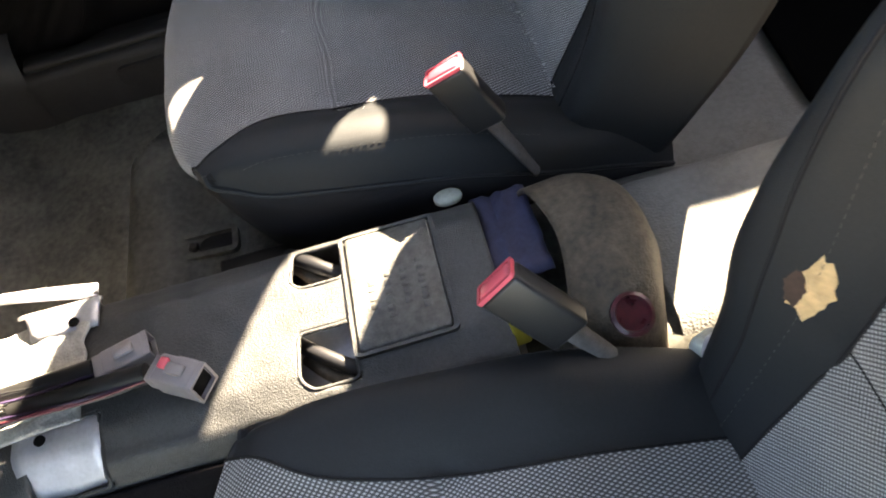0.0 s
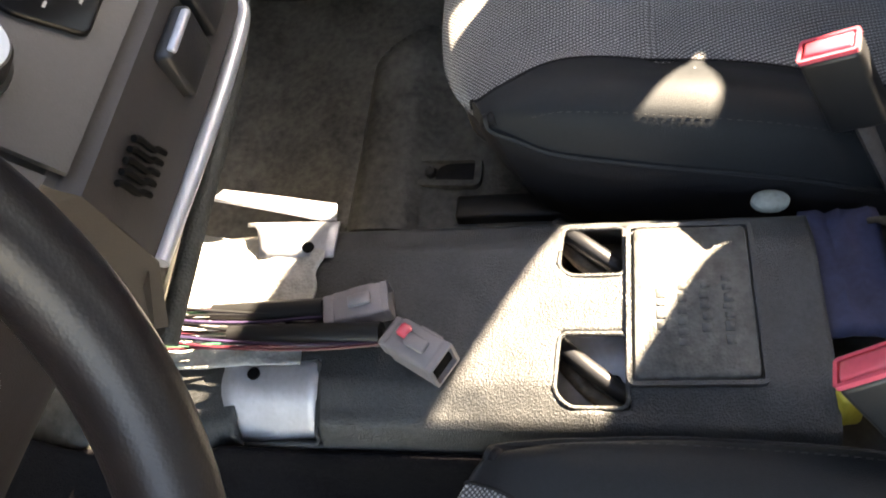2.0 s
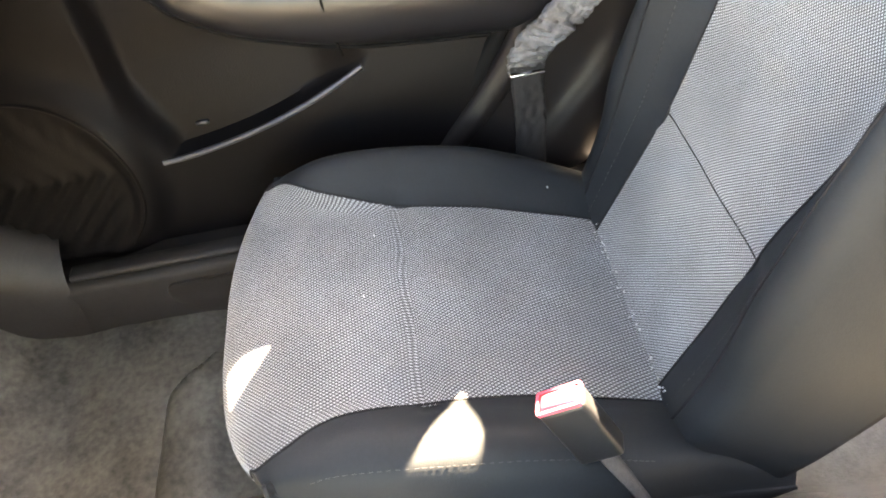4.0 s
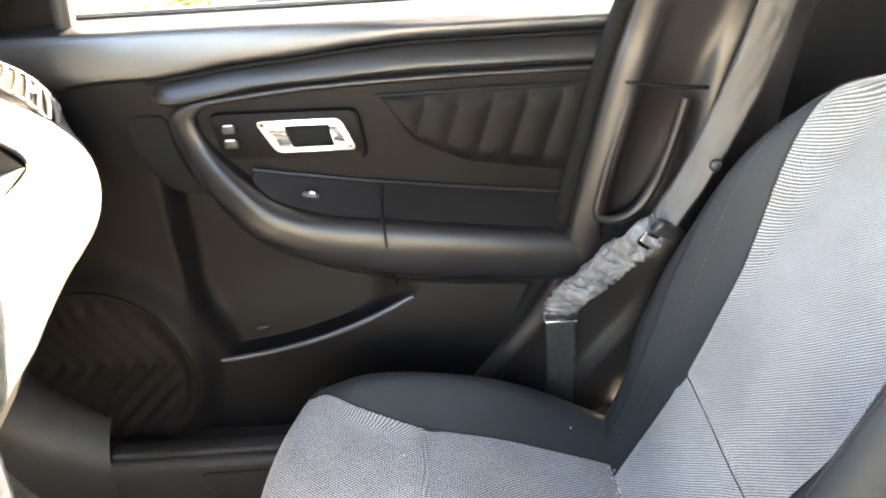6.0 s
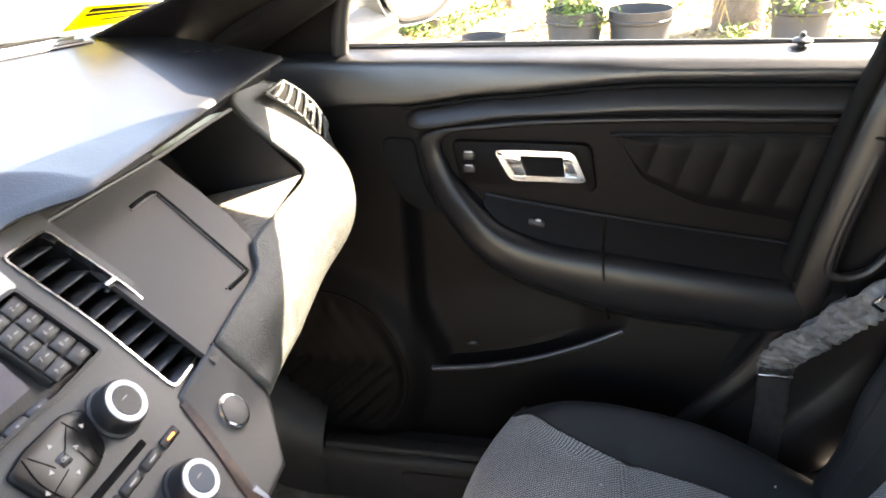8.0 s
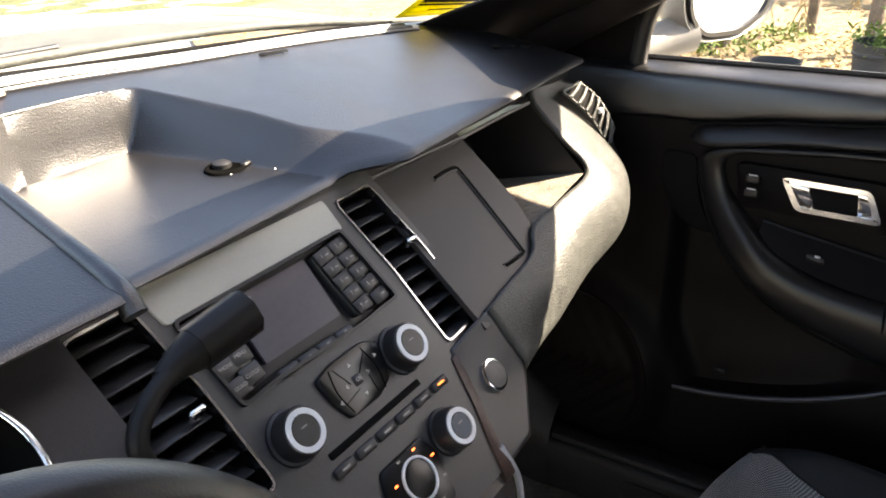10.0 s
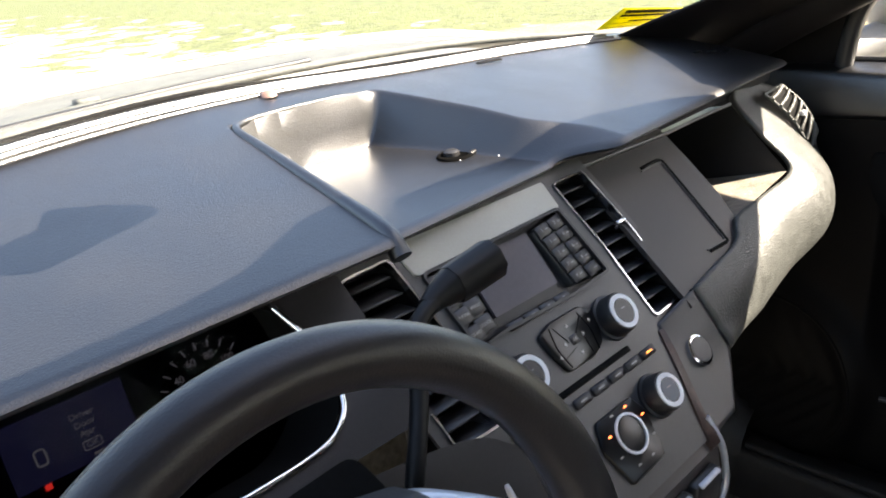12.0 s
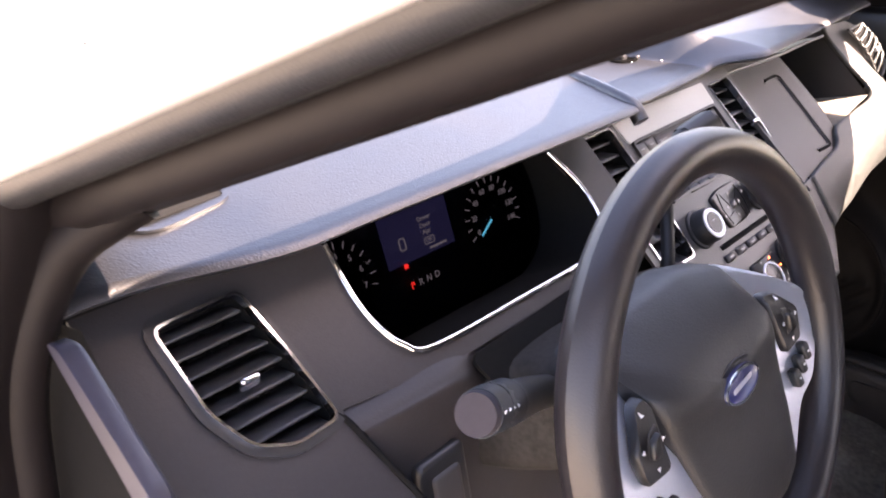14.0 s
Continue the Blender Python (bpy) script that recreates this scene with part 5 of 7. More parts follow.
for i in range(97):
    a = 2 * math.pi * i / 96
    swell = 1 + 0.12 * (math.exp(-((a - 0.35) / 0.25) ** 2) + math.exp(-((a - math.pi + 0.35) / 0.25) ** 2))
    rows.append([((R + r * swell * math.cos(b)) * math.cos(a), (R + r * swell * math.cos(b)) * math.sin(a), r * 1.1 * math.sin(b)) for b in [2 * math.pi * j / 18 for j in range(19)]])
part("rim", grid(rows), LEATHER, wheel, "black leather rim", m=WH)


def domed(bm):
    """The boss falls away from the driver towards its top."""
    for v in bm.verts:
        v.co.z += 0.006 - 0.05 * smooth(0.01, 0.07, v.co.y) + 0.013 * smooth(0.0, -0.09, v.co.y)
    return bm


hubo = rounded([(-0.094, 0.056), (-0.045, 0.067), (0.045, 0.067), (0.094, 0.056), (0.086, 0.03), (0.079, 0.0), (0.069, -0.045), (0.053, -0.095), (0.03, -0.108), (-0.03, -0.108), (-0.053, -0.095), (-0.069, -0.045), (-0.079, 0.0), (-0.086, 0.03)], 0.008)
prof = [(0.001, 0.004), (0.3, 0.004), (0.6, 0.003), (0.8, 0.001), (0.93, -0.003), (0.985, -0.007), (1.0, -0.014), (1.0, -0.035)]
part("airbag_cover", domed(grid([[(p[0] * f, p[1] * f, h) for p in [*hubo, hubo[0]]] for f, h in prof])), HUBM, wheel, "dark grained airbag cover", m=WH)
for s in (1, -1):
    out = rounded([(s * 0.06, 0.063), (s * 0.093, 0.056), (s * 0.122, 0.038), (s * 0.154, 0.012), (s * 0.152, -0.03), (s * 0.125, -0.055), (s * 0.092, -0.062), (s * 0.072, -0.078), (s * 0.06, -0.095), (s * 0.045, -0.095), (s * 0.05, -0.05)][::s], 0.012)
    sp = part("spoke", domed(slab(out, 0.016, 0.003, m=Matrix.Translation((0, 0, -0.025)))), SATIN, wheel, "satin silver spoke", m=WH)
    pad = part("spoke_keys", domed(slab(rounded([(s * 0.086, 0.031), (s * 0.103, 0.029), (s * 0.122, 0.008), (s * 0.117, -0.017), (s * 0.089, -0.019)][::s], 0.006), 0.006, 0.002, m=Matrix.Translation((0, 0, -0.0095)))), BLACK, sp, "black thumb keys", m=WH)
    part("key_ring", domed(ring(rounded([(s * 0.094, 0.018), (s * 0.107, 0.014), (s * 0.111, 0.0), (s * 0.096, -0.006)][::s], 0.004), 0.0008, 0.0006, m=Matrix.Translation((0, 0, -0.0034)))), FASCIA, pad, m=WH)
    for dx, dy, rot in ((-0.002, 0.019, 0), (0.001, -0.0165, 180), (-0.0105, 0, 90), (0.0125, 0.001, -90)):
        part("arrow", domed(slab([(-0.0017, -0.0013), (0.0017, -0.0013), (0, 0.0017)], 0.0005, m=Matrix.Translation((s * (0.102 + dx), 0.0055 + dy, -0.0033)) @ pose(0, 0, 0, 0, 0, s * rot))), WHITE, pad, m=WH)
    part("centre_key", domed(slab(rounded([(s * 0.096, 0.013), (s * 0.107, 0.01), (s * 0.109, -0.002), (s * 0.098, -0.003)][::s], 0.003), 0.004, 0.0012, m=Matrix.Translation((0, 0, -0.004)))), BLACK, pad, m=WH)
    for k in range(3):
        key = part("cruise_key", domed(box(0.0095, 0.014, 0.008, 0.002, 2, m=Matrix.Translation((s * (0.096 + 0.013 * k), -0.042 + 0.006 * k, -0.0085)))), BLACK, sp, m=WH)
        part("key_mark", domed(box(0.003, 0.001, 0.0006, m=Matrix.Translation((s * (0.096 + 0.013 * k), -0.042 + 0.006 * k, -0.0043)))), WHITE, key, m=WH)
oval = [(0.0245 * math.cos(a), 0.0125 * math.sin(a)) for a in [2 * math.pi * i / 32 for i in range(32)]]
NAVY = material("badge_blue", (0.012, 0.016, 0.08), 0.35, vary=0.05)
part("badge_seat", ring([(p[0] * 1.25, p[1] * 1.4) for p in oval], 0.006, 0.002, m=WH @ Matrix.Translation((0, 0.0, 0.0065))), BLACK, wheel)
badge = part("badge", slab(oval, 0.004, 0.001, m=WH @ Matrix.Translation((0, 0.0, 0.0075))), NAVY, wheel, "plain dark blue oval badge with a silver rim")
part("badge_rim", ring(oval, 0.0018, 0.0016, m=WH @ Matrix.Translation((0, 0, 0.011))), CHROME, badge)
part("badge_bar", slab(rounded([(-0.014, 0.001), (0.014, 0.0035), (0.014, -0.0005), (-0.014, -0.003)], 0.0018), 0.0006, m=WH @ Matrix.Translation((0, 0, 0.0113))), STEEL, badge)

column = thing("steering_column", "black plastic steering column shroud with stalks", "steering column", (-0.364, 0.6, 0.72))
COL = slope(-0.366, 0.57, 0.715, 72)
part("shroud", loft([[COL @ Vector(p) for p in sec] for sec in (
    [(-0.055, 0.02, 0.04), (-0.035, 0.045, 0.04), (0.035, 0.045, 0.04), (0.055, 0.02, 0.04), (0.05, -0.04, 0.04), (-0.05, -0.04, 0.04), (-0.055, 0.03, 0.04)],
    [(-0.08, 0.01, -0.05), (-0.055, 0.042, -0.05), (0.055, 0.042, -0.05), (0.08, 0.01, -0.05), (0.07, -0.05, -0.05), (-0.07, -0.05, -0.05), (-0.08, 0.03, -0.05)],
    [(-0.09, 0.0, -0.14), (-0.07, 0.025, -0.14), (0.07, 0.025, -0.14), (0.09, 0.0, -0.14), (0.08, -0.05, -0.14), (-0.08, -0.05, -0.14), (-0.09, 0.03, -0.14)])], 36, 16), SHROUD, column, "dusty dark shroud")
st = part("signal_stalk", tube([(-0.42, 0.578, 0.735), (-0.465, 0.564, 0.762), (-0.503, 0.55, 0.784), (-0.54, 0.537, 0.806)], (0.012, 0.0155), 12, 14), BLACK, column, "black signal stalk")
part("twist_sleeve", tube([(-0.516, 0.546, 0.792), (-0.54, 0.5372, 0.8055), (-0.557, 0.531, 0.8145)], (0.0158, 0.0148), 6, 24), STALKB, st, "blue-black twist sleeve")
part("stalk_end", tube([(-0.555, 0.5317, 0.8135), (-0.56, 0.5298, 0.8162), (-0.5625, 0.5289, 0.8175)], (0.0142, 0.013), 6, 28), STALK, st, "grey end cap")
for k in range(4):
    part("stalk_mark", box(0.0018, 0.001, 0.004, m=Matrix.Translation((-0.526 - 0.007 * k, 0.5272 - 0.0026 * k, 0.8035 + 0.0038 * k)) @ pose(0, 0, 0, 20, 0, 20)), WHITE, st)
gear = thing("gear_lever", "black bent column gear lever with a square-ended knob", "gear lever", (-0.25, 0.6, 0.71))
part("lever_rod", tube([(-0.26, 0.6, 0.69), (-0.24, 0.588, 0.735), (-0.228, 0.59, 0.765), (-0.2, 0.611, 0.803), (-0.2, 0.617, 0.828), (-0.18, 0.624, 0.845), (-0.142, 0.631, 0.856)], 0.0068, 40, 10), LEVER, gear)
part("lever_neck", tube([(-0.17, 0.628, 0.849), (-0.155, 0.63, 0.852), (-0.14, 0.63, 0.855)], (0.007, 0.0145), 10, 12), LEVER, gear)
part("lever_knob", tube([(-0.142, 0.63, 0.8545), (-0.128, 0.6295, 0.8565), (-0.099, 0.627, 0.862)], (0.0155, 0.0165), 10, 8), LEVER, gear, "black square-ended knob")

# ---- front seats ----
def seam_at(y):
    """Half the width of the cloth insert along the cushion; it flares towards the nose."""
    return 0.154 + 0.02 * smooth(0.2, 0.34, y) + 0.04 * smooth(0.33, 0.42, y)


def back_seam(z):
    """Half the width of the cloth insert up the backrest."""
    return 0.132 + 0.024 * smooth(0.45, 0.62, z) + 0.012 * smooth(0.6, 0.8, z)


COLS, SEAM_COL = 56, 17          # columns across half a seat times two; the seam runs along one column


def across(k, w, half):
    """Where column k lies across a seat whose insert is w and whose body is half wide."""
    j = k - COLS // 2
    a = abs(j)
    x = w * a / SEAM_COL if a <= SEAM_COL else w + (half - w) * (a - SEAM_COL) / (COLS // 2 - SEAM_COL)
    return x if j >= 0 else -x


def split_cover(full, t, names):
    """The middle columns become the cloth insert, the outer ones the bolsters."""
    c = COLS // 2
    for nm, lo, hi, mat, lab in ((names[0], c - SEAM_COL, c + SEAM_COL, CLOTH, "ribbed grey cloth insert"), (names[1], c + SEAM_COL, COLS, VINYL, "smooth black bolster"), (names[1], 0, c - SEAM_COL, VINYL, "smooth black bolster")):
        part(nm, grid([row[lo:hi + 1] for row in full]), mat, t, lab)
    for k in (c - SEAM_COL, c + SEAM_COL):
        part("seam", tube([row[k] for row in full[2:-2:3]], 0.0016, 90, 6), SKIRT, t)


def stitches(pts, t, every=0.007):
    """Short raised stitches along a line."""
    bm = bmesh.new()
    fine = spline(pts, 160)
    run = 0.0
    for a, b in zip(fine, fine[1:]):
        run += (b - a).length
        if run > every:
            run = 0.0
            d = (b - a).normalized()
            tube([a - d * 0.0022, a, a + d * 0.0022], 0.00045, 2, 4, bm=bm)
    part("stitching", bm, FASCIA, t, "grey stitching")


def seat(x0, dy, recline, label, torn):
    t = thing("car_seat", label, "car seat", (x0, 0.2, 0.05), group="front seats")
    # cushion: along y from the back to the nose
    cus = [(-0.15, 0.17, 0.235, 0.03), (-0.06, 0.215, 0.25, 0.03), (0.02, 0.25, 0.262, 0.036), (0.12, 0.287, 0.266, 0.05), (0.24, 0.316, 0.264, 0.048), (0.33, 0.334, 0.257, 0.032),
           (0.39, 0.34, 0.249, 0.012), (0.432, 0.334, 0.243, 0.003), (0.458, 0.314, 0.235, 0.0), (0.468, 0.288, 0.226, 0.0)]
    secs = []
    for y, z, half, crown in cus:
        nose = smooth(0.33, 0.46, y)
        row = []
        for k in range(COLS + 1):
            x = across(k, min(seam_at(y), half * 0.985), half)
            a = abs(x) / half
            inner = 1.0 - 0.42 * smooth(0.0, 0.1, -x * x0 / abs(x0))
            h = crown * inner * math.exp(-((a - 0.83) / 0.17) ** 2) - 0.04 * smooth(0.92, 1.0, a) ** 2 * (1 - 0.8 * nose)
            h -= 0.004 * (1 - nose) * math.exp(-((a - 0.6) / 0.05) ** 2)
            front = smooth(0.425, 0.468, y)
            row.append((x0 + x, y + dy - 0.04 * nose * a ** 3 - 0.022 * front * a ** 3, z + h + 0.034 * front * a ** 3))
        secs.append(row)
    cols = [spline([s[i] for s in secs], 90) for i in range(COLS + 1)]
    full = [[c[k] for c in cols] for k in range(91)]
    for row in full:
        for p in row:
            p.z -= 0.007 * math.exp(-((p.y - dy - 0.236) / 0.011) ** 2) * (abs(p.x - x0) < 0.17)
            p.z += 0.0025 * noise.noise(Vector((p.x * 14, p.y * 14, x0 * 9)))
    split_cover(full, t, ("cushion_insert", "cushion_bolster"))
    c = COLS // 2

    def edge_of(j):
        return [full[i][j] for i in range(0, 91, 3)]
    path = [*edge_of(0), *[full[90][j] for j in range(4, COLS, 4)], *edge_of(COLS)[::-1]]
    rows = []
    for f, dz, pull in ((0, 0.004, 1.0), (0.2, -0.03, 1.006), (0.6, -0.09, 0.985), (1, -0.15, 0.93)):
        rows.append([(x0 + (p.x - x0) * pull, p.y - 0.035 * f * smooth(0.2, 0.42, p.y), max(p.z + dz, 0.12 + 0.02 * (1 - f))) for p in path])
    thick(part("seat_skirt", grid(rows), SKIRT, t, "dark cloth skirt"), 0.008)
    for k in (0, COLS):
        part("piping", tube([(p.x, p.y, p.z + 0.002) for p in edge_of(k)], 0.003, 60, 6), VINYL, t)
        stitches([row[2 if k == 0 else COLS - 2] + Vector((0, 0, 0.0008)) for row in full[20:62:6]], t)
    part("seat_base", box(0.4, 0.36, 0.16, 0.01, 2, m=Matrix.Translation((x0, 0.14, 0.14))), VOID, t)
    for s in (1, -1):
        rail = part("seat_rail", box(0.035, 0.56, 0.03, 0.005, 2, m=Matrix.Translation((x0 + s * 0.17, 0.2, 0.085))), BLACK, t)
        part("rail_foot", box(0.05, 0.06, 0.02, 0.006, 2, m=Matrix.Translation((x0 + s * 0.17, 0.47, 0.075))), BLACK, rail)
    part("adjuster_bar", tube([(x0 - 0.13, 0.36, 0.16), (x0 - 0.125, 0.43, 0.175), (x0 - 0.1, 0.448, 0.2), (x0 - 0.06, 0.462, 0.225), (x0, 0.468, 0.23), (x0 + 0.06, 0.462, 0.225), (x0 + 0.1, 0.448, 0.2), (x0 + 0.125, 0.43, 0.18)], 0.006, 40, 8), BLACK, t)
    # backrest, leaning backwards
    back = [(0.18, 0.235, 0.0), (0.25, 0.25, -0.03), (0.34, 0.262, -0.075), (0.44, 0.268, -0.12), (0.56, 0.262, -0.18), (0.68, 0.242, -0.235), (0.77, 0.205, -0.275), (0.81, 0.14, -0.30)]
    secs = []
    for z, half, y in back:
        row, y = [], y * recline - (1 - recline) * 0.07
        for k in range(COLS + 1):
            x = across(k, min(back_seam(z), half * 0.9), half)
            a = abs(x) / half
            h = (0.012 + 0.058 * smooth(0.24, 0.55, z)) * math.exp(-((a - 0.8) / 0.17) ** 2) * (1 - smooth(0.66, 0.83, z) * 0.7) - 0.13 * smooth(0.86, 1.0, a) ** 2
            row.append((x0 + x, y + h, z + 0.1 * h))
        secs.append(row)
    cols = [spline([s[i] for s in secs], 70) for i in range(COLS + 1)]
    full = [[c[k] for c in cols] for k in range(71)]
    for row in full:
        for p in row:
            p.y -= 0.005 * math.exp(-((p.z - 0.405) / 0.009) ** 2) * (abs(p.x - x0) < 0.15)
            p.y += 0.002 * noise.noise(Vector((p.x * 12, p.z * 12, x0 * 7)))
    split_cover(full, t, ("back_insert", "back_bolster"))
    mid = min(range(71), key=lambda i: abs(full[i][c].z - 0.405))
    part("cross_seam", tube([full[mid][k] + Vector((0, 0.0004, 0)) for k in range(c - SEAM_COL, c + SEAM_COL + 1, 2)], 0.0009, 40, 6), SKIRT, t)
    rows = [[(p.x, p.y, p.z) for p in [*[r[0] for r in full], *full[-1][4:-4:4], *[r[COLS] for r in full[::-1]]]]]
    for dy, pull in ((-0.008, 1.0), (-0.02, 0.96), (-0.03, 0.8), (-0.035, 0.0)):
        rows.append([(x0 + (p[0] - x0) * pull, p[1] + dy, p[2]) for p in rows[0]])
    part("back_shell", grid(rows), SKIRT, t, "dark cloth back and sides")
    for k in (6, COLS - 6):
        part("bolster_seam", tube([row[k] for row in full[4:60:4]], 0.0018, 60, 6), SKIRT, t)
        stitches([row[k + (2 if k < 20 else -2)] + Vector((0, 0.0008, 0)) for row in full[4:60:6]], t)
    hr = part("headrest", box(0.285, 0.12, 0.2, 0.045, 4, m=Matrix.Translation((x0, -0.374 * recline - (1 - recline) * 0.07, 0.93)) @ pose(0, 0, 0, 20)), VINYL, t, "black headrest")
    for s in (1, -1):
        part("headrest_post", tube([(x0 + s * 0.06, -0.35 * recline - (1 - recline) * 0.07, 0.88), (x0 + s * 0.06, -0.34 * recline - (1 - recline) * 0.07, 0.82), (x0 + s * 0.06, -0.33 * recline - (1 - recline) * 0.07, 0.77)], 0.006, 6, 8), CHROME, hr)
    if torn:
        p = min((q for r in full for q in r), key=lambda q: (q.x + 0.215) ** 2 + (q.z - 0.44) ** 2)
        out = []
        rnd = random.Random(8)
        for i in range(26):
            a = 2 * math.pi * i / 26
            rr = rnd.uniform(0.8, 1.15)
            out.append((0.016 * rr * math.cos(a), 0.032 * rr * math.sin(a)))
        tear = part("torn_patch", slab(out, 0.004, 0.002, m=Matrix.Translation(p) @ pose(0, 0.002, 0, 100, 0, 40)), FOAM, t, "torn hole showing yellow foam")
        part("torn_flap", slab([(q[0] * 0.5 + 0.011, q[1] * 0.6 - 0.004) for q in out], 0.005, 0.002, m=Matrix.Translation(p) @ pose(0, 0.003, 0, 100, 8, 40)), WOOD, tear)
    return t


seat(0.398, 0.0, 1.0, "black car seat with ribbed grey cloth inserts and crumbs", False)
seat(-0.386, -0.022, 0.63, "black car seat with grey cloth inserts and a torn bolster", True)
# crumbs along the back of the cushion and on the bolsters
rnd = random.Random(21)
bm = bmesh.new()
for k in range(58):
    if k < 45:
        x, y = 0.398 + rnd.uniform(-0.15, 0.15), -0.024 + abs(rnd.gauss(0, 0.005))
    else:
        x, y = 0.398 + rnd.uniform(-0.2, 0.2), rnd.uniform(0.02, 0.4)
    z = 0.24 + (y - 0.0) * 0.31 if y < 0.12 else 0.277 + (y - 0.12) * 0.26
    a = abs(x - 0.398) / 0.26
    z += 0.04 * math.exp(-((a - 0.83) / 0.17) ** 2) + 0.012
    if y > 0.3:
        z = min(z, 0.336)
    s = rnd.uniform(0.0008, 0.002)
    box(s, s * 1.4, s, bm=bm, m=Matrix.Translation((x, y, z - 0.006)) @ pose(0, 0, 0, rnd.uniform(0, 90), rnd.uniform(0, 90), 0))
tagged(part("crumbs", bm, PLUGW), "pale crumbs and lint on the passenger seat", "crumbs", kind="stuff")

# ---- belts and buckles ----
STRAP = material("woven_strap", (0.07, 0.065, 0.064), 0.6, grain=0.5, grain_size=0.002, vary=0.4, vary_size=0.02)


def buckle(a, b, label, mat=BLACK):
    """A buckle from its button end a down to its stalk end b."""
    a, b = Vector(a), Vector(b)
    t = thing("belt_buckle", label, "seat belt buckle", tuple(b), group="belt buckles")
    d = (b - a).normalized()
    side = Vector((0.25, 1, 0.1))
    side = (side - side.dot(d) * d).normalized()
    m = Matrix((side, d.cross(side), -d)).transposed().to_4x4()
    m.translation = a
    part("housing", box(0.046, 0.026, 0.085, 0.005, 3, m=m @ Matrix.Translation((0, 0, -0.0425))), mat, t, "black housing")
    part("release_button", box(0.038, 0.018, 0.014, 0.003, 2, m=m @ Matrix.Translation((0, 0.0, -0.002))), RED, t, "red release button")
    part("rim", ring(rounded([(-0.023, -0.013), (0.023, -0.013), (0.023, 0.013), (-0.023, 0.013)], 0.004), 0.003, 0.004, m=m), RED, t)
    mid = a + d * 0.085
    part("stalk", tube([mid - d * 0.01, mid.lerp(b, 0.5), b], (0.013, 0.009), 10, 8, flat=0.5), STRAP, t, "grey woven stalk")
    return t


buckle((0.163, 0.115, 0.392), (0.135, 0.035, 0.23), "black seat belt buckle with a red button beside the passenger seat")
buckle((-0.1, 0.127, 0.379), (-0.15, 0.04, 0.285), "black seat belt buckle with a red button beside the driver's seat")

BELT = material("belt_webbing", (0.022, 0.02, 0.02), 0.45, grain=0.3, grain_size=0.0012, vary=0.2)
# paler copy of the webbing, its colour raised for light on the folds
BELTLIT = material("lit_webbing", (0.1, 0.098, 0.1), 0.38, grain=0.5, grain_size=0.0015, vary=0.5, vary_size=0.012)
belt = thing("seat_belt", "dark grey seat belt webbing hanging from the centre pillar", "seat belt", (0.66, 0.03, 0.2))


def strap(path, width, across, n=40, crumple=0.0):
    pts = spline(path, n)
    rows = []
    for k, p in enumerate(pts):
        f = k / n * (len(across) - 1)
        i = min(int(f), len(across) - 2)
        w = Vector(across[i]).lerp(Vector(across[i + 1]), f - i).normalized() * width / 2
        rows.append([p + w * (j / 5 - 1) + Vector((-0.0012 * (1 - (j / 5 - 1) ** 2) + crumple * noise.noise(Vector((k * 0.42, j * 0.55, 4))), crumple * 0.6 * noise.noise(Vector((k * 0.35, j * 0.4, 11))), 0)) for j in range(11)])
    return grid(rows)


thick(part("webbing", strap([(0.61, -0.22, 1.12), (0.645, -0.215, 0.92), (0.66, -0.19, 0.78), (0.66, -0.14, 0.65), (0.655, -0.09, 0.565)], 0.046,
                            [(0.2, 1, 0.3), (0.2, 1, 0.3), (0.3, 0.9, 0.5), (0.5, 0.6, 0.9), (0.6, 0.2, 0.9)], 60, 0.002), BELT, belt), 0.0015)
thick(part("webbing", strap([(0.655, -0.09, 0.565), (0.66, -0.055, 0.53), (0.675, -0.02, 0.49), (0.69, 0.015, 0.445), (0.695, 0.033, 0.4)], 0.046,
                            [(0.6, 0.2, 0.9), (0.2, 0.7, 0.8), (0.5, 0.9, 0.3), (0.1, 1, 0.2), (0.0, 1, 0.0)], 60, 0.007), BELTLIT, belt, "crumpled webbing, coloured paler for the light on its folds"), 0.0015)
thick(part("webbing", strap([(0.675, -0.05, 0.52), (0.668, -0.015, 0.485), (0.672, 0.02, 0.455), (0.685, 0.035, 0.42), (0.692, 0.033, 0.395)], 0.05, [(0.7, 0.3, 0.6), (-0.2, 0.8, 0.7), (0.6, 0.8, 0.2), (0, 1, 0.1), (0, 1, 0)], 60, 0.006), BELTLIT, belt), 0.0015)
thick(part("webbing", strap([(0.695, 0.033, 0.4), (0.70, 0.03, 0.3), (0.70, 0.035, 0.2)], 0.046, [(0, 1, 0), (0, 1, 0)], 40, 0.003), BELT, belt), 0.0015)
part("guide_clip", box(0.012, 0.05, 0.006, 0.002, 2, m=Matrix.Translation((0.69, 0.033, 0.398))), DCHROME, belt, "dull metal belt guide")
part("guide_block", box(0.014, 0.05, 0.024, 0.004, 2, m=Matrix.Translation((0.692, 0.033, 0.413))), BLACK, belt)
TONG = Matrix.Translation((0.64, -0.078, 0.553)) @ pose(0, 0, 0, 35, -15, 10)
tongue = part("tongue", ring(rounded([(-0.014, -0.018), (0.014, -0.018), (0.011, 0.018), (-0.011, 0.018)], 0.004), 0.005, 0.003, m=TONG @ pose(0, 0, 0, 0, 90, 0)), CHROME, belt, "bright belt tongue")
part("tongue_grip", box(0.016, 0.05, 0.022, 0.005, 3, m=TONG @ Matrix.Translation((0.004, -0.012, 0.024))), BLACK, tongue)
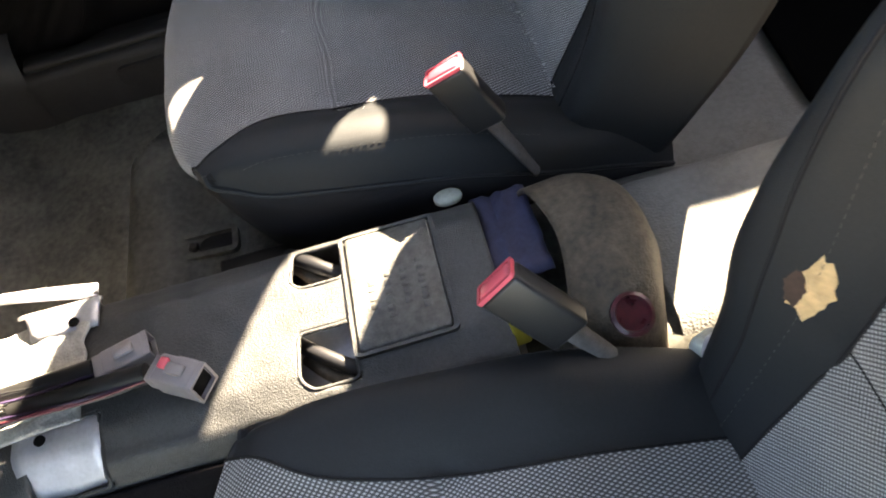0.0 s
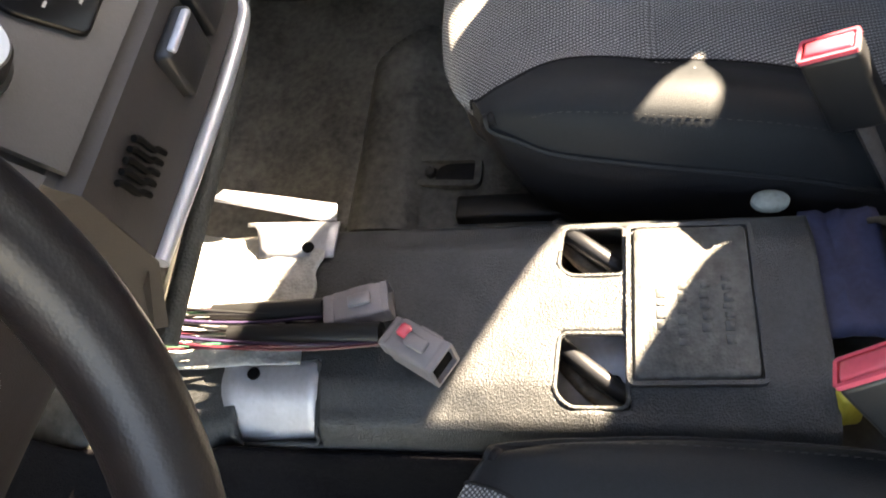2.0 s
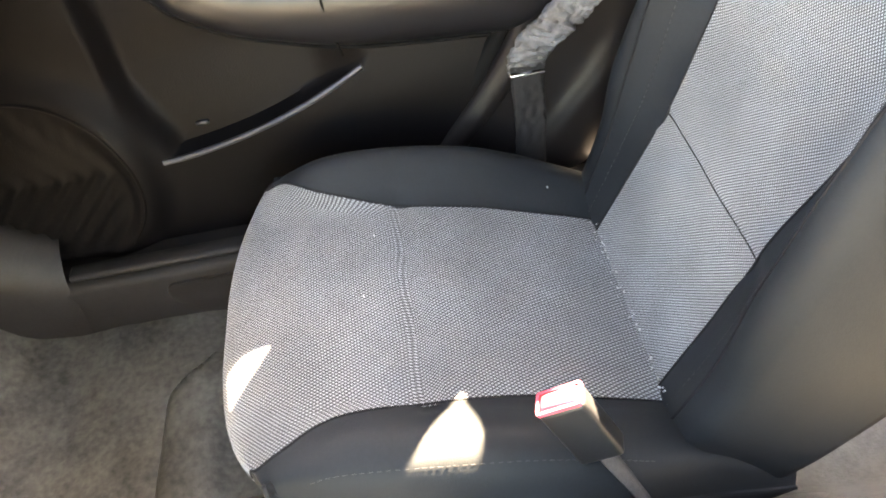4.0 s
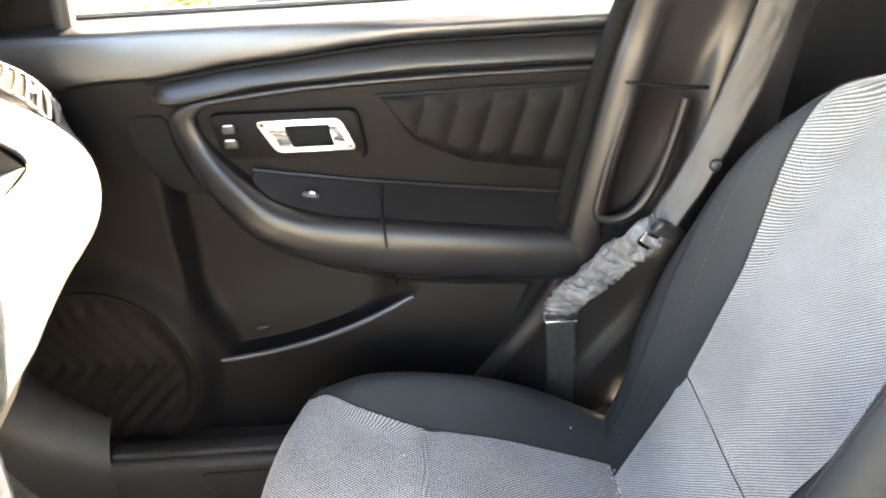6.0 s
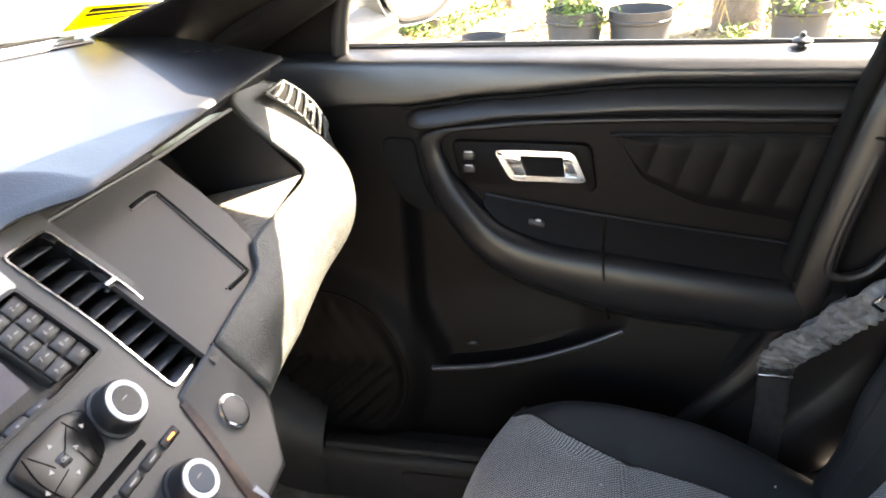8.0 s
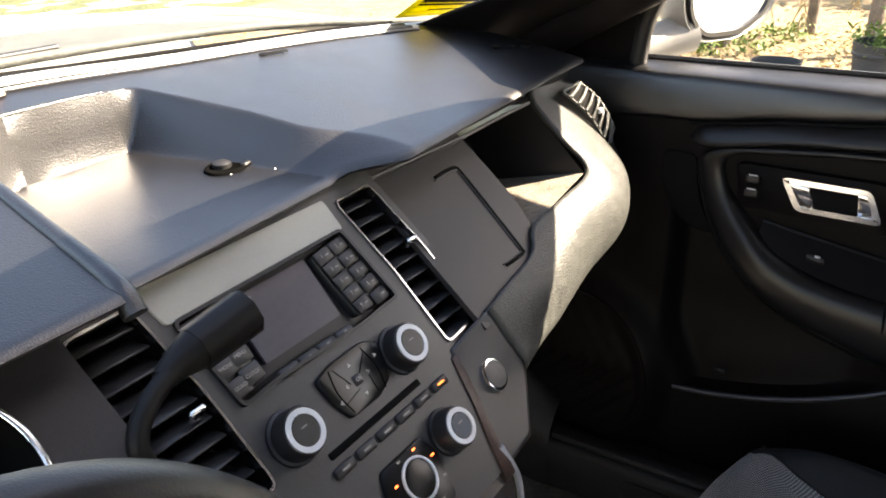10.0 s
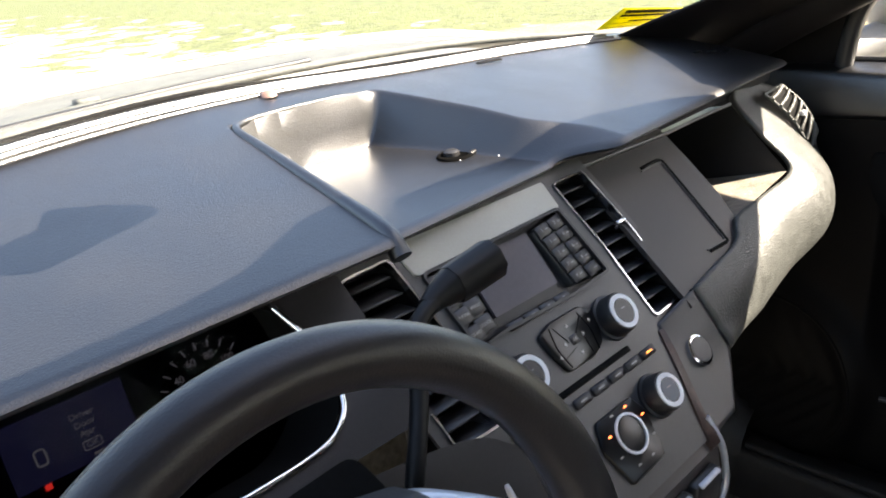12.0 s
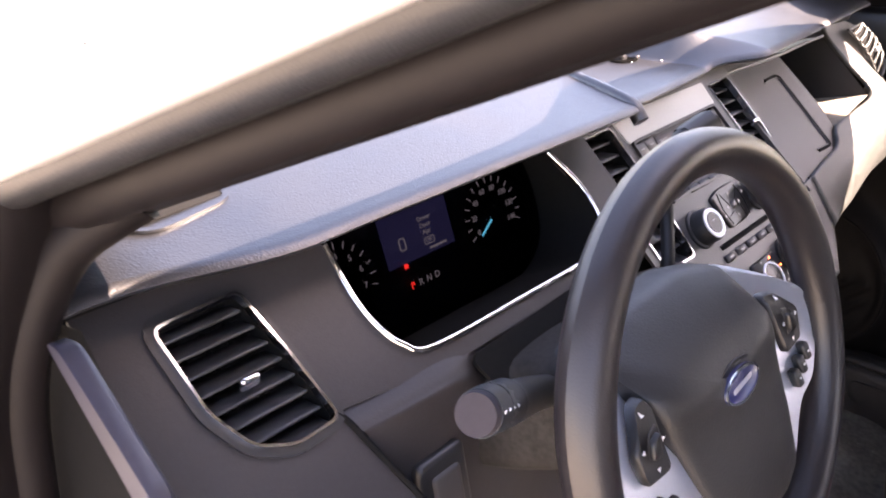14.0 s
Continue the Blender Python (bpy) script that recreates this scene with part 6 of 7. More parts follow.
part("stop_button", lathe([(0.008, 0), (0.008, 0.004), (0.005, 0.007)], 14), BLACK, belt, m=Matrix.Translation((0.645, -0.155, 0.66)) @ pose(0, 0, 0, 0, -90, 0))

# ---- centre tunnel ----
FIRST = set(scene.objects)
tun = thing("tunnel_cover", "worn black rubber tunnel cover with two cut-outs, console removed", "tunnel cover", (0, 0.35, 0.16))
HOLES = [[(0.036, 0.287), (0.092, 0.287), (0.092, 0.342), (0.045, 0.345), (0.036, 0.335)], [(-0.083, 0.287), (-0.02, 0.287), (-0.02, 0.343), (-0.072, 0.347), (-0.083, 0.335)],
         [(-0.11, 0.555), (-0.045, 0.555), (-0.045, 0.64), (-0.11, 0.64)]]


def tunnel_z(x, y):
    a = abs(x)
    z = 0.2 - 0.018 * smooth(0.55, 0.72, y)
    return z - 0.012 * smooth(0.06, 0.1, a) - 0.2 * smooth(0.095, 0.165, a)


bm = bmesh.new()
vs = {}
nx, ny = 72, 150
for i in range(nx):
    for j in range(ny):
        x, y = -0.16 + 0.32 * i / nx, 0.13 + 0.6 * j / ny
        c = (x + 0.0022, y + 0.002)
        if any(inside(c, h) for h in HOLES):
            continue
        quad = []
        for a, b in ((i, j), (i + 1, j), (i + 1, j + 1), (i, j + 1)):
            if (a, b) not in vs:
                xx, yy = -0.16 + 0.32 * a / nx, 0.13 + 0.6 * b / ny
                vs[a, b] = bm.verts.new((xx, yy, tunnel_z(xx, yy) + 0.0012 * noise.noise(Vector((xx * 40, yy * 40, 0)))))
            quad.append(vs[a, b])
        bm.faces.new(quad)
thick(part("rubber_cover", bm, TUNNELM, tun), 0.006)
for h in HOLES:
    o = rounded(h, 0.008)
    part("cut_edge", tube([(p[0], p[1], tunnel_z(p[0], p[1]) - 0.001) for p in [*o, o[0]]], 0.0022, 120, 8), TUNNELM, tun)
part("access_plate", slab(rounded([(-0.06, 0.185), (0.08, 0.185), (0.08, 0.279), (-0.063, 0.282)], 0.006), 0.006, 0.002, m=Matrix.Translation((0, 0, 0.2))), PLATEM, tun, "worn grey plate with rubbed-out lettering")
rnd = random.Random(3)
for r in range(4):
    y = 0.205 + 0.018 * r
    x = 0.03 - 0.004 * r
    while x > -0.03 + 0.012 * (r % 2):
        w = rnd.uniform(0.004, 0.009)
        part("worn_letter", box(w, 0.0075, 0.0012, 0.0003, 1, m=Matrix.Translation((x - w / 2, y + rnd.uniform(-0.001, 0.001), 0.2063))), PLATEM, tun)
        x -= w + 0.003
part("plate_ridge", ring(rounded([(-0.066, 0.179), (0.085, 0.179), (0.085, 0.285), (-0.068, 0.288)], 0.008), 0.004, 0.005, m=Matrix.Translation((0, 0, 0.1995))), TUNNELM, tun)
part("floor_metal", loft([[(-0.105, 0.12, 0.1), (-0.05, 0.12, 0.155), (0.05, 0.12, 0.155), (0.105, 0.12, 0.1)], [(-0.105, 0.5, 0.1), (-0.05, 0.5, 0.155), (0.05, 0.5, 0.155), (0.105, 0.5, 0.1)], [(-0.11, 0.74, 0.11), (-0.05, 0.74, 0.165), (0.06, 0.74, 0.178), (0.125, 0.74, 0.15)]], 16, 16), STEEL, tun, "bare pale metal under the cover")
for hx, hy in ((-0.06, 0.31), (0.06, 0.31)):
    part("pipe", tube([(hx + 0.03, hy + 0.035, 0.165), (hx, hy + 0.01, 0.17), (hx - 0.02, hy - 0.02, 0.165)], 0.007, 10, 8), DIRTY, tun)
    part("hose", tube([(hx + 0.045, hy + 0.04, 0.175), (hx + 0.02, hy + 0.015, 0.182), (hx + 0.0, hy - 0.012, 0.178), (hx - 0.01, hy - 0.035, 0.165)], 0.0085, 16, 10), BLACK, tun)
    part("stud", lathe([(0.006, 0), (0.006, 0.004), (0.004, 0.006)], 12), VOID, tun, m=Matrix.Translation((hx + 0.012, hy - 0.012, 0.158)))
PALE = material("pale_clip", (0.36, 0.39, 0.34), 0.5, vary=0.3, vary_size=0.02)
for x, y in ((0.122, 0.156), (-0.078, 0.168), (-0.083, 0.262)):
    part("clip", lathe([(0.014, 0), (0.014, 0.005), (0.01, 0.008), (0.004, 0.009)], 20), PALE, tun, "pale plastic fastener", m=Matrix.Translation((x, y, 0.175)) @ Matrix.Diagonal((0.8, 1.2, 1, 1)))
BARE = material("bare_tunnel", (0.42, 0.41, 0.38), 0.6, grain=0.5, grain_size=0.004, vary=0.35, vary_size=0.03, speck=0.3)
front = grid([[(-0.05 + 0.165 * i / 40, 0.572 + 0.16 * j / 40 + 0.006 * noise.noise(Vector((i * 0.2, 0, 5))) * (1 - j / 40), tunnel_z(-0.05 + 0.165 * i / 40, 0.572 + 0.16 * j / 40) + 0.007 + 0.003 * noise.noise(Vector((i * 0.25, j * 0.2, 9)))) for j in range(41)] for i in range(41)])
thick(part("bare_front", front, BARE, tun, "pale bare tunnel ahead of the rubber cover"), 0.003)
brk = thing("bracket", "bright metal bracket on the tunnel side under the dash", "bracket", (-0.08, 0.6, 0.18), group="tunnel brackets")
thick(part("bracket_plate", loft([[(-0.045, 0.555, 0.2), (-0.045, 0.65, 0.195)], [(-0.075, 0.555, 0.196), (-0.075, 0.65, 0.19)], [(-0.105, 0.558, 0.16), (-0.108, 0.645, 0.15)]], 8, 8), STEEL, brk), 0.004)
part("bolt_hole", lathe([(0.006, 0), (0.006, 0.002), (0.004, 0.0022)], 14), VOID, brk, m=Matrix.Translation((-0.058, 0.618, 0.1975)))
brk = thing("bracket", "bright metal seat bracket with a bolt hole under the dash", "bracket", (0.1, 0.62, 0.19), group="tunnel brackets")
thick(part("bracket_plate", loft([[(0.06, 0.56, 0.206), (0.065, 0.64, 0.2)], [(0.095, 0.56, 0.205), (0.1, 0.65, 0.202)], [(0.11, 0.565, 0.19), (0.115, 0.67, 0.186)]], 8, 8), STEEL, brk), 0.004)
thick(part("bracket_arm", loft([[(0.105, 0.565, 0.2), (0.118, 0.63, 0.205), (0.14, 0.71, 0.2)], [(0.135, 0.575, 0.185), (0.145, 0.64, 0.19), (0.16, 0.71, 0.186)]], 8, 8), STEEL, brk), 0.004)
part("bolt_hole", lathe([(0.006, 0), (0.006, 0.002), (0.004, 0.0022)], 14), VOID, brk, m=Matrix.Translation((0.068, 0.585, 0.209)))

# rear console base and clutter
cov = thing("console_base", "dirty brown plastic console base behind the tunnel cover", "console base", (-0.02, 0.02, 0.15))
thick(part("base_shell", loft([[(0.11, 0.085, 0.15), (0.08, 0.075, 0.205), (0.0, 0.06, 0.215), (-0.09, 0.075, 0.2), (-0.13, 0.085, 0.14)],
                               [(0.11, 0.02, 0.15), (0.075, 0.02, 0.215), (0.0, 0.01, 0.228), (-0.09, 0.03, 0.215), (-0.14, 0.04, 0.14)],
                               [(0.1, -0.02, 0.13), (0.06, -0.022, 0.2), (0.0, -0.028, 0.212), (-0.08, -0.012, 0.2), (-0.13, -0.005, 0.14)],
                               [(0.09, -0.045, 0.09), (0.05, -0.04, 0.15), (0.0, -0.047, 0.16), (-0.07, -0.03, 0.15), (-0.12, -0.02, 0.1)]], 20, 20), DIRTY, cov), 0.005)
part("red_socket", lathe([(0.022, 0), (0.022, 0.004), (0.018, 0.006), (0.016, 0.002), (0.004, 0.001)], 20), material("dark_red", (0.055, 0.009, 0.013), 0.3, vary=0.6, vary_size=0.012), cov, "dark red round socket", m=Matrix.Translation((-0.103, 0.019, 0.205)) @ pose(0, 0, 0, 10, -25, 0))
bluec = thing("blue_cloth", "crumpled dark blue cloth between the tunnel covers", "cloth", (0.03, 0.11, 0.17))
rows = [[(0.11 - 0.13 * i / 10, 0.07 + 0.065 * j / 8, 0.178 + 0.012 * noise.noise(Vector((i * 0.6, j * 0.7, 3))) + 0.015 * (i / 10)) for j in range(9)] for i in range(11)]
thick(part("cloth_sheet", grid(rows), material("navy_cloth", (0.03, 0.035, 0.08), 0.7, vary=0.4, vary_size=0.03), bluec), 0.004)
clip = thing("yellow_clip", "yellow plastic clip beside the tunnel cover", "clip", (-0.07, 0.12, 0.17))
part("clip_body", box(0.03, 0.02, 0.03, 0.004, 2, m=Matrix.Translation((-0.07, 0.125, 0.185)) @ pose(0, 0, 0, 10, 20, 15)), material("yellow_plastic", (0.55, 0.45, 0.06), 0.5, vary=0.2), clip)
junk = thing("seat_mount", "pale cast seat mount by the rear of the driver's seat", "seat mount", (-0.15, -0.06, 0.15))
part("mount_body", box(0.05, 0.035, 0.03, 0.008, 3, m=Matrix.Translation((-0.15, -0.05, 0.17)) @ pose(0, 0, 0, 15, 10, 30)), PALE, junk)
part("mount_bolt", lathe([(0.014, 0), (0.014, 0.02), (0.008, 0.026)], 12), STEEL, junk, m=Matrix.Translation((-0.155, -0.045, 0.18)))


# ---- loose wiring plugs ----
def connector(a, b, mat, label, red):
    """A rectangular plug whose open end is at b, with a bundle of wires into the dash."""
    a, b = Vector(a), Vector(b)
    t = thing("wiring_plug", label, "wiring plug", tuple(a), group="wiring plugs")
    d = (b - a).normalized()
    s = d.cross(Vector((0, 0, 1))).normalized()
    m = Matrix((d, -s, (d.cross(-s)))).transposed().to_4x4()
    m.translation = (a + b) / 2
    ln = (b - a).length
    tall = 0.031 if red else 0.022
    part("shell", box(ln, 0.031, tall, 0.003, 2, m=m), mat, t, "grey plastic shell")
    part("socket", box(0.01, 0.026, tall - 0.006, 0.001, 1, m=m @ Matrix.Translation((ln / 2 - 0.0045, 0, 0))), VOID, t)
    part("mouth", ring(rounded([(-0.0155, -tall / 2), (0.0155, -tall / 2), (0.0155, tall / 2), (-0.0155, tall / 2)], 0.002), 0.003, 0.006, m=m @ Matrix.Translation((ln / 2 - 0.001, 0, 0)) @ pose(0, 0, 0, 90, 0, 90)), mat, t)
    part("latch", box(ln * 0.45, 0.012, 0.005, 0.0015, 1, m=m @ Matrix.Translation((0.003, 0.0, tall / 2 + 0.003))), mat, t)
    for j in (-0.008, 0, 0.008):
        part("side_rib", box(ln * 0.5, 0.003, 0.003, 0.0008, 1, m=m @ Matrix.Translation((0.004, 0.0165, j * tall / 0.03))), mat, t)
    part("collar", box(0.014, 0.03, 0.02, 0.003, 2, m=m @ Matrix.Translation((-ln / 2 - 0.003, 0, 0))), mat, t)
    if red:
        part("red_tab", box(0.011, 0.012, 0.006, 0.002, 1, m=m @ Matrix.Translation((-ln / 2 + 0.01, 0.004, tall / 2 + 0.002))), RED, t)
    return t, m, ln


W_COL = [material("wire_%s" % n, c, 0.45, vary=0.1) for n, c in (("black", (0.012, 0.012, 0.012)), ("red", (0.09, 0.015, 0.025)), ("black", (0.012, 0.012, 0.012)), ("violet", (0.045, 0.03, 0.07)), ("grey", (0.04, 0.04, 0.04)), ("pale", (0.4, 0.38, 0.34)), ("green", (0.04, 0.18, 0.09)))]
rnd = random.Random(11)
for a, b, lab, red, y_in in (((-0.004, 0.543, 0.212), (0.006, 0.497, 0.214), "grey wiring plug lying on the tunnel cover", False, 0.0), ((-0.034, 0.478, 0.222), (-0.058, 0.438, 0.224), "grey wiring plug with a red tab on the tunnel cover", True, -0.02)):
    t, m, ln = connector(a, b, PLUG, lab, red)
    start = m @ Vector((-ln / 2, 0, 0))
    for k in range(9):
        o = Vector((rnd.uniform(-0.008, 0.008), rnd.uniform(-0.008, 0.008), rnd.uniform(-0.004, 0.006)))
        e = Vector((y_in - 0.01 + rnd.uniform(-0.02, 0.02), 0.74, 0.21 + rnd.uniform(-0.005, 0.012)))
        part("wire", tube([start + o * 0.6, start.lerp(e, 0.3) + o * 1.6 + Vector((0, 0, -0.004)), start.lerp(e, 0.65) + o * 1.8, e], 0.0017, 24, 6), W_COL[k % 7], t)
    part("tape_wrap", tube([start.lerp(Vector((y_in - 0.01, 0.74, 0.212)), f) + Vector((0.004, 0, 0.0)) for f in (0.06, 0.25, 0.45, 0.62)], (0.011, 0.009), 16, 10), W_COL[0], t, "black tape wrap")

# the tunnel things are drawn from the tunnel's own datum; this is where it lies in the car
DATUM = Vector((-0.007, -0.01, 0.074))
ON_TUNNEL = [ob for ob in scene.objects if ob not in FIRST and ob.type == "EMPTY"]

# rumpled carpet on the driver's side, turned up against the tunnel
def carpet_z(x, y):
    base = 0.074 + 0.02 * smooth(0.5, 0.58, y) + 0.5 * smooth(0.79, 1.08, y) + 0.13 * (1 - smooth(0.09, 0.2, -x))
    z = max(base, 0.078 + tunnel_z(x + 0.007, y + 0.01)) + 0.007
    for (ax, ay), (bx, by), h in (((-0.135, 0.7), (-0.195, 0.52), 0.03), ((-0.125, 0.64), (-0.165, 0.5), 0.02), ((-0.3, 0.62), (-0.34, 0.44), 0.014)):
        f = max(0.0, min(1.0, ((x - ax) * (bx - ax) + (y - ay) * (by - ay)) / ((bx - ax) ** 2 + (by - ay) ** 2)))
        d = math.hypot(x - ax - f * (bx - ax), y - ay - f * (by - ay))
        z += h * math.exp(-(d / 0.016) ** 2)
    return z + 0.004 * noise.noise(Vector((x * 14, y * 14, 3)))


# near-black colour also holds the deep shade of the driver's footwell
rumpled = thing("floor_carpet", "rumpled dark carpet turned up against the tunnel side, blackened for the shade", "carpet", (-0.3, 0.52, 0.07))
thick(part("carpet_sheet", grid([[(-0.122 - 0.42 * i / 90, 0.3 + 0.72 * j / 80 + 0.02 * noise.noise(Vector((i * 0.1, 0, 1))) * (j / 80 - 0.5), carpet_z(-0.122 - 0.42 * i / 90, 0.3 + 0.72 * j / 80)) for j in range(81)] for i in range(91)]), material("shaded_carpet", (0.009, 0.008, 0.009), 0.95, grain=0.8, grain_size=0.002, vary=0.5, spec=0.1), rumpled), 0.005)

# ---- passenger door ----
door = thing("door_1", "black car door panel with chrome handle and swept armrest, closed", "car door", (0.75, 0.4, 0.15), kind="structure")
def rim_z(y):
    """Height of the pocket's rim along the door."""
    f = (0.556 - y) / 0.31
    return 0.338 + 0.03 * f + 0.066 * f * f if f > 0 else 0.338


SWEEP_OUT = [(-0.06, 0.779), (0.08, 0.779), (0.2, 0.778), (0.364, 0.773), (0.48, 0.763), (0.54, 0.754), (0.566, 0.735), (0.564, 0.70), (0.55, 0.655), (0.531, 0.615), (0.5, 0.573), (0.465, 0.539), (0.42, 0.512), (0.364, 0.49), (0.25, 0.46), (0.067, 0.444), (-0.05, 0.438)]
SWEEP_IN = [(-0.06, 0.766), (0.08, 0.766), (0.2, 0.766), (0.364, 0.761), (0.46, 0.753), (0.505, 0.748), (0.527, 0.735), (0.528, 0.715), (0.517, 0.69), (0.5, 0.668), (0.477, 0.645), (0.448, 0.618), (0.41, 0.597), (0.36, 0.584), (0.28, 0.573), (0.1, 0.55), (-0.05, 0.532)]


def sweep_bottom(y):
    """Lower edge of the armrest along the door."""
    pts = SWEEP_OUT[8:][::-1]
    for (a, za), (b, zb) in zip(pts, pts[1:]):
        if a <= y <= b:
            return za + (zb - za) * (y - a) / (b - a)
    return pts[0][1] if y < pts[0][0] else pts[-1][1]


def door_x(y, z):
    """How far the panel stands from the middle of the car below the armrest."""
    x = 0.742 + 0.02 * smooth(0.72, 0.95, y) - 0.022 * smooth(0.5, 0.36, z) + 0.014 * smooth(0.24, 0.12, z)
    d = math.hypot(y - 0.755, z - 0.325)
    x -= 0.021 * (1 - smooth(0.148, 0.195, d)) - 0.009 * (1 - smooth(0.13, 0.146, d))
    if d < 0.13:
        x += 0.0042 * math.sin((y + z) * 190) * smooth(0.13, 0.11, d)
    return x


rows = []
for i in range(211):
    y = -0.07 + 1.03 * i / 210
    depth = 0.034 * smooth(0.235, 0.33, y)
    zr, zs = rim_z(y), min(0.76, sweep_bottom(y) + 0.02)
    col = [(z, 0.0) for z in [0.08 + (zr - 0.08) * k / 34 for k in range(35)]]
    col += [(zr + 0.004, 0.5), (zr + 0.008, 0.95)]
    col += [(zr + 0.008 + (zs - 0.03 - zr - 0.008) * k / 16, 1.0) for k in range(1, 17)]
    col += [(zs - 0.015, 0.6), (zs, 0.0)]
    col += [(zs + (0.80 - zs) * k / 18, 0.0) for k in range(1, 19)]
    rows.append([(door_x(y, z) + depth * f * smooth(0.562 + 0.046 * smooth(0.338, 0.46, z), 0.53 + 0.046 * smooth(0.338, 0.46, z), y), y, z) for z, f in col])
part("door_panel", grid(rows), DOORP, door, "black grained door panel")


def groove_z(y):
    return 0.821 - 0.02 * smooth(0.2, 0.5, y) - 0.016 * smooth(0.45, 0.6, y) - 0.03 * smooth(0.6, 0.9, y)


ys = [-0.08 + 1.0 * i / 60 for i in range(61)]
rows = []
for y in ys:
    g, out = groove_z(y), 0.02 * smooth(0.6, 0.9, y)
    sec = [(0.762, g - 0.012), (0.742, g), (0.732, g + 0.005), (0.729, g + 0.016), (0.735, 0.845 - 0.01 * smooth(0.6, 0.9, y)), (0.746, 0.855), (0.765, 0.859), (0.79, 0.862)]
    rows.append(spline([(x + out, y, z) for x, z in sec], 18))
part("belt_rail", grid(rows), DASH, door, "soft black top rail")
part("rail_groove", tube([(0.736, y, groove_z(y) - 0.002) for y in ys[::4] if y < 0.62], 0.0024, 50, 6), VOID, door)
# upper glossy band with a rounded nose
rows = []
for i in range(41):
    y = -0.07 + 0.656 * (1 - (1 - i / 40) ** 1.6)
    top, low = groove_z(y) - 0.003, 0.781 - 0.008 * smooth(0.2, 0.42, y) - 0.022 * smooth(0.4, 0.58, y)
    end = math.sqrt(max(0.0, 1 - max(0.0, (y - 0.556) / 0.03) ** 2))
    mid = (top + low) / 2 - 0.004 * (1 - end)
    hh = (top - low) / 2 * max(end, 0.06)
    sec = [(0.76, 1.0), (0.745, 0.98), (0.738, 0.8), (0.731, 0.3), (0.726, -0.3), (0.725, -0.75), (0.732, -0.96), (0.75, -1.0)]
    rows.append(spline([(0.748 + (x - 0.748) * max(end, 0.15), y, mid + hh * f) for x, f in sec], 16))
part("upper_band", grid(rows), DOORM, door, "smooth black upper band")
# swept band: along the top, round the front, back along the armrest
so, si = spline([(0, *p) for p in SWEEP_OUT], 120), spline([(0, *p) for p in SWEEP_IN], 120)
rows = []
for k, (a, b) in enumerate(zip(so, si)):
    d = 0.014 + 0.03 * smooth(50, 85, k)
    rows.append(spline([(0.765, a.y, a.z), (0.744 - d * 0.3, *a.lerp(b, 0.02)[1:]), (0.744 - d * 0.85, *a.lerp(b, 0.2)[1:]), (0.744 - d, *a.lerp(b, 0.5)[1:]), (0.744 - d * 0.9, *a.lerp(b, 0.8)[1:]), (0.744 - d * 0.5, *a.lerp(b, 0.98)[1:]), (0.76, b.y, b.z)], 18))
part("armrest_sweep", grid(rows), DOORM, door, "smooth black swept trim running into the armrest")
part("sweep_groove", tube([(0.741 - 0.012 * smooth(50, 85, k), p.y, p.z) for k, p in enumerate(so) if k % 3 == 0], 0.003, 120, 6), VOID, door)
part("armrest_split", tube([(0.712, 0.288, 0.577), (0.703, 0.287, 0.56), (0.702, 0.285, 0.53), (0.712, 0.28, 0.48), (0.724, 0.277, 0.455)], 0.0018, 16, 6), VOID, door)
# field inside the sweep
part("inner_field", grid([[(0.7425, y, z) for z in (0.54, 0.6, 0.66, 0.72, 0.775)] for y in (-0.07, 0.1, 0.2, 0.3, 0.4, 0.5, 0.55)]), DOORP, door)
padrows = []
for i in range(121):
    y = -0.04 + 0.325 * i / 120
    f = max(0.0, y - 0.012) / 0.272
    top, bot = 0.747 - 0.001 * f, 0.62 + 0.045 * f + 0.025 * smooth(0.5, 0.9, f) + 0.055 * smooth(0.8, 1.0, f)
    bot = min(bot, top - 0.001)
    col = []
    for j in range(19):
        z = bot + (top - bot) * j / 18
        u = (y + 0.32 * (z - 0.68)) / 0.047
        e = min(1, min(j, 18 - j) / 3) * min(1, (120 - i) / 6)
        col.append((0.7415 - 0.0032 * e * (abs(math.sin(math.pi * u)) ** 0.6) - 0.003 * e, y, z))
    padrows.append(col)
part("padded_insert", grid(padrows), DOORP, door, "black ribbed vinyl insert")
part("insert_edge", tube([(0.737, 0.284, 0.7475), (0.737, 0.2, 0.749), (0.737, 0.1, 0.75), (0.737, -0.03, 0.75)], 0.0028, 24, 6), DOORM, door)
# handle
part("handle_seat", slab(rounded([(0.3, 0.660), (0.5, 0.667), (0.515, 0.737), (0.31, 0.734)][::-1], 0.015), 0.01, 0.003, m=Matrix(((0, 0, -1, 0.742), (1, 0, 0, 0), (0, 1, 0, 0), (0, 0, 0, 1)))), DOORP, door)
FACE = Matrix(((0, 0, -1, 0.732), (1, 0, 0, 0), (0, 1, 0, 0), (0, 0, 0, 1)))
hd = part("door_handle", ring(rounded([(0.314, 0.680), (0.424, 0.681), (0.449, 0.728), (0.334, 0.7265)][::-1], 0.01), 0.008, 0.012, m=FACE), CHROME, door, "chrome inner door handle")
part("handle_cup", slab(rounded([(0.32, 0.684), (0.42, 0.684), (0.442, 0.724), (0.338, 0.723)][::-1], 0.008), 0.003, m=FACE), VOID, hd)
part("handle_flap", slab(rounded([(0.32, 0.685), (0.347, 0.685), (0.352, 0.721), (0.337, 0.721)][::-1], 0.005), 0.009, 0.003, m=FACE), CHROME, hd)
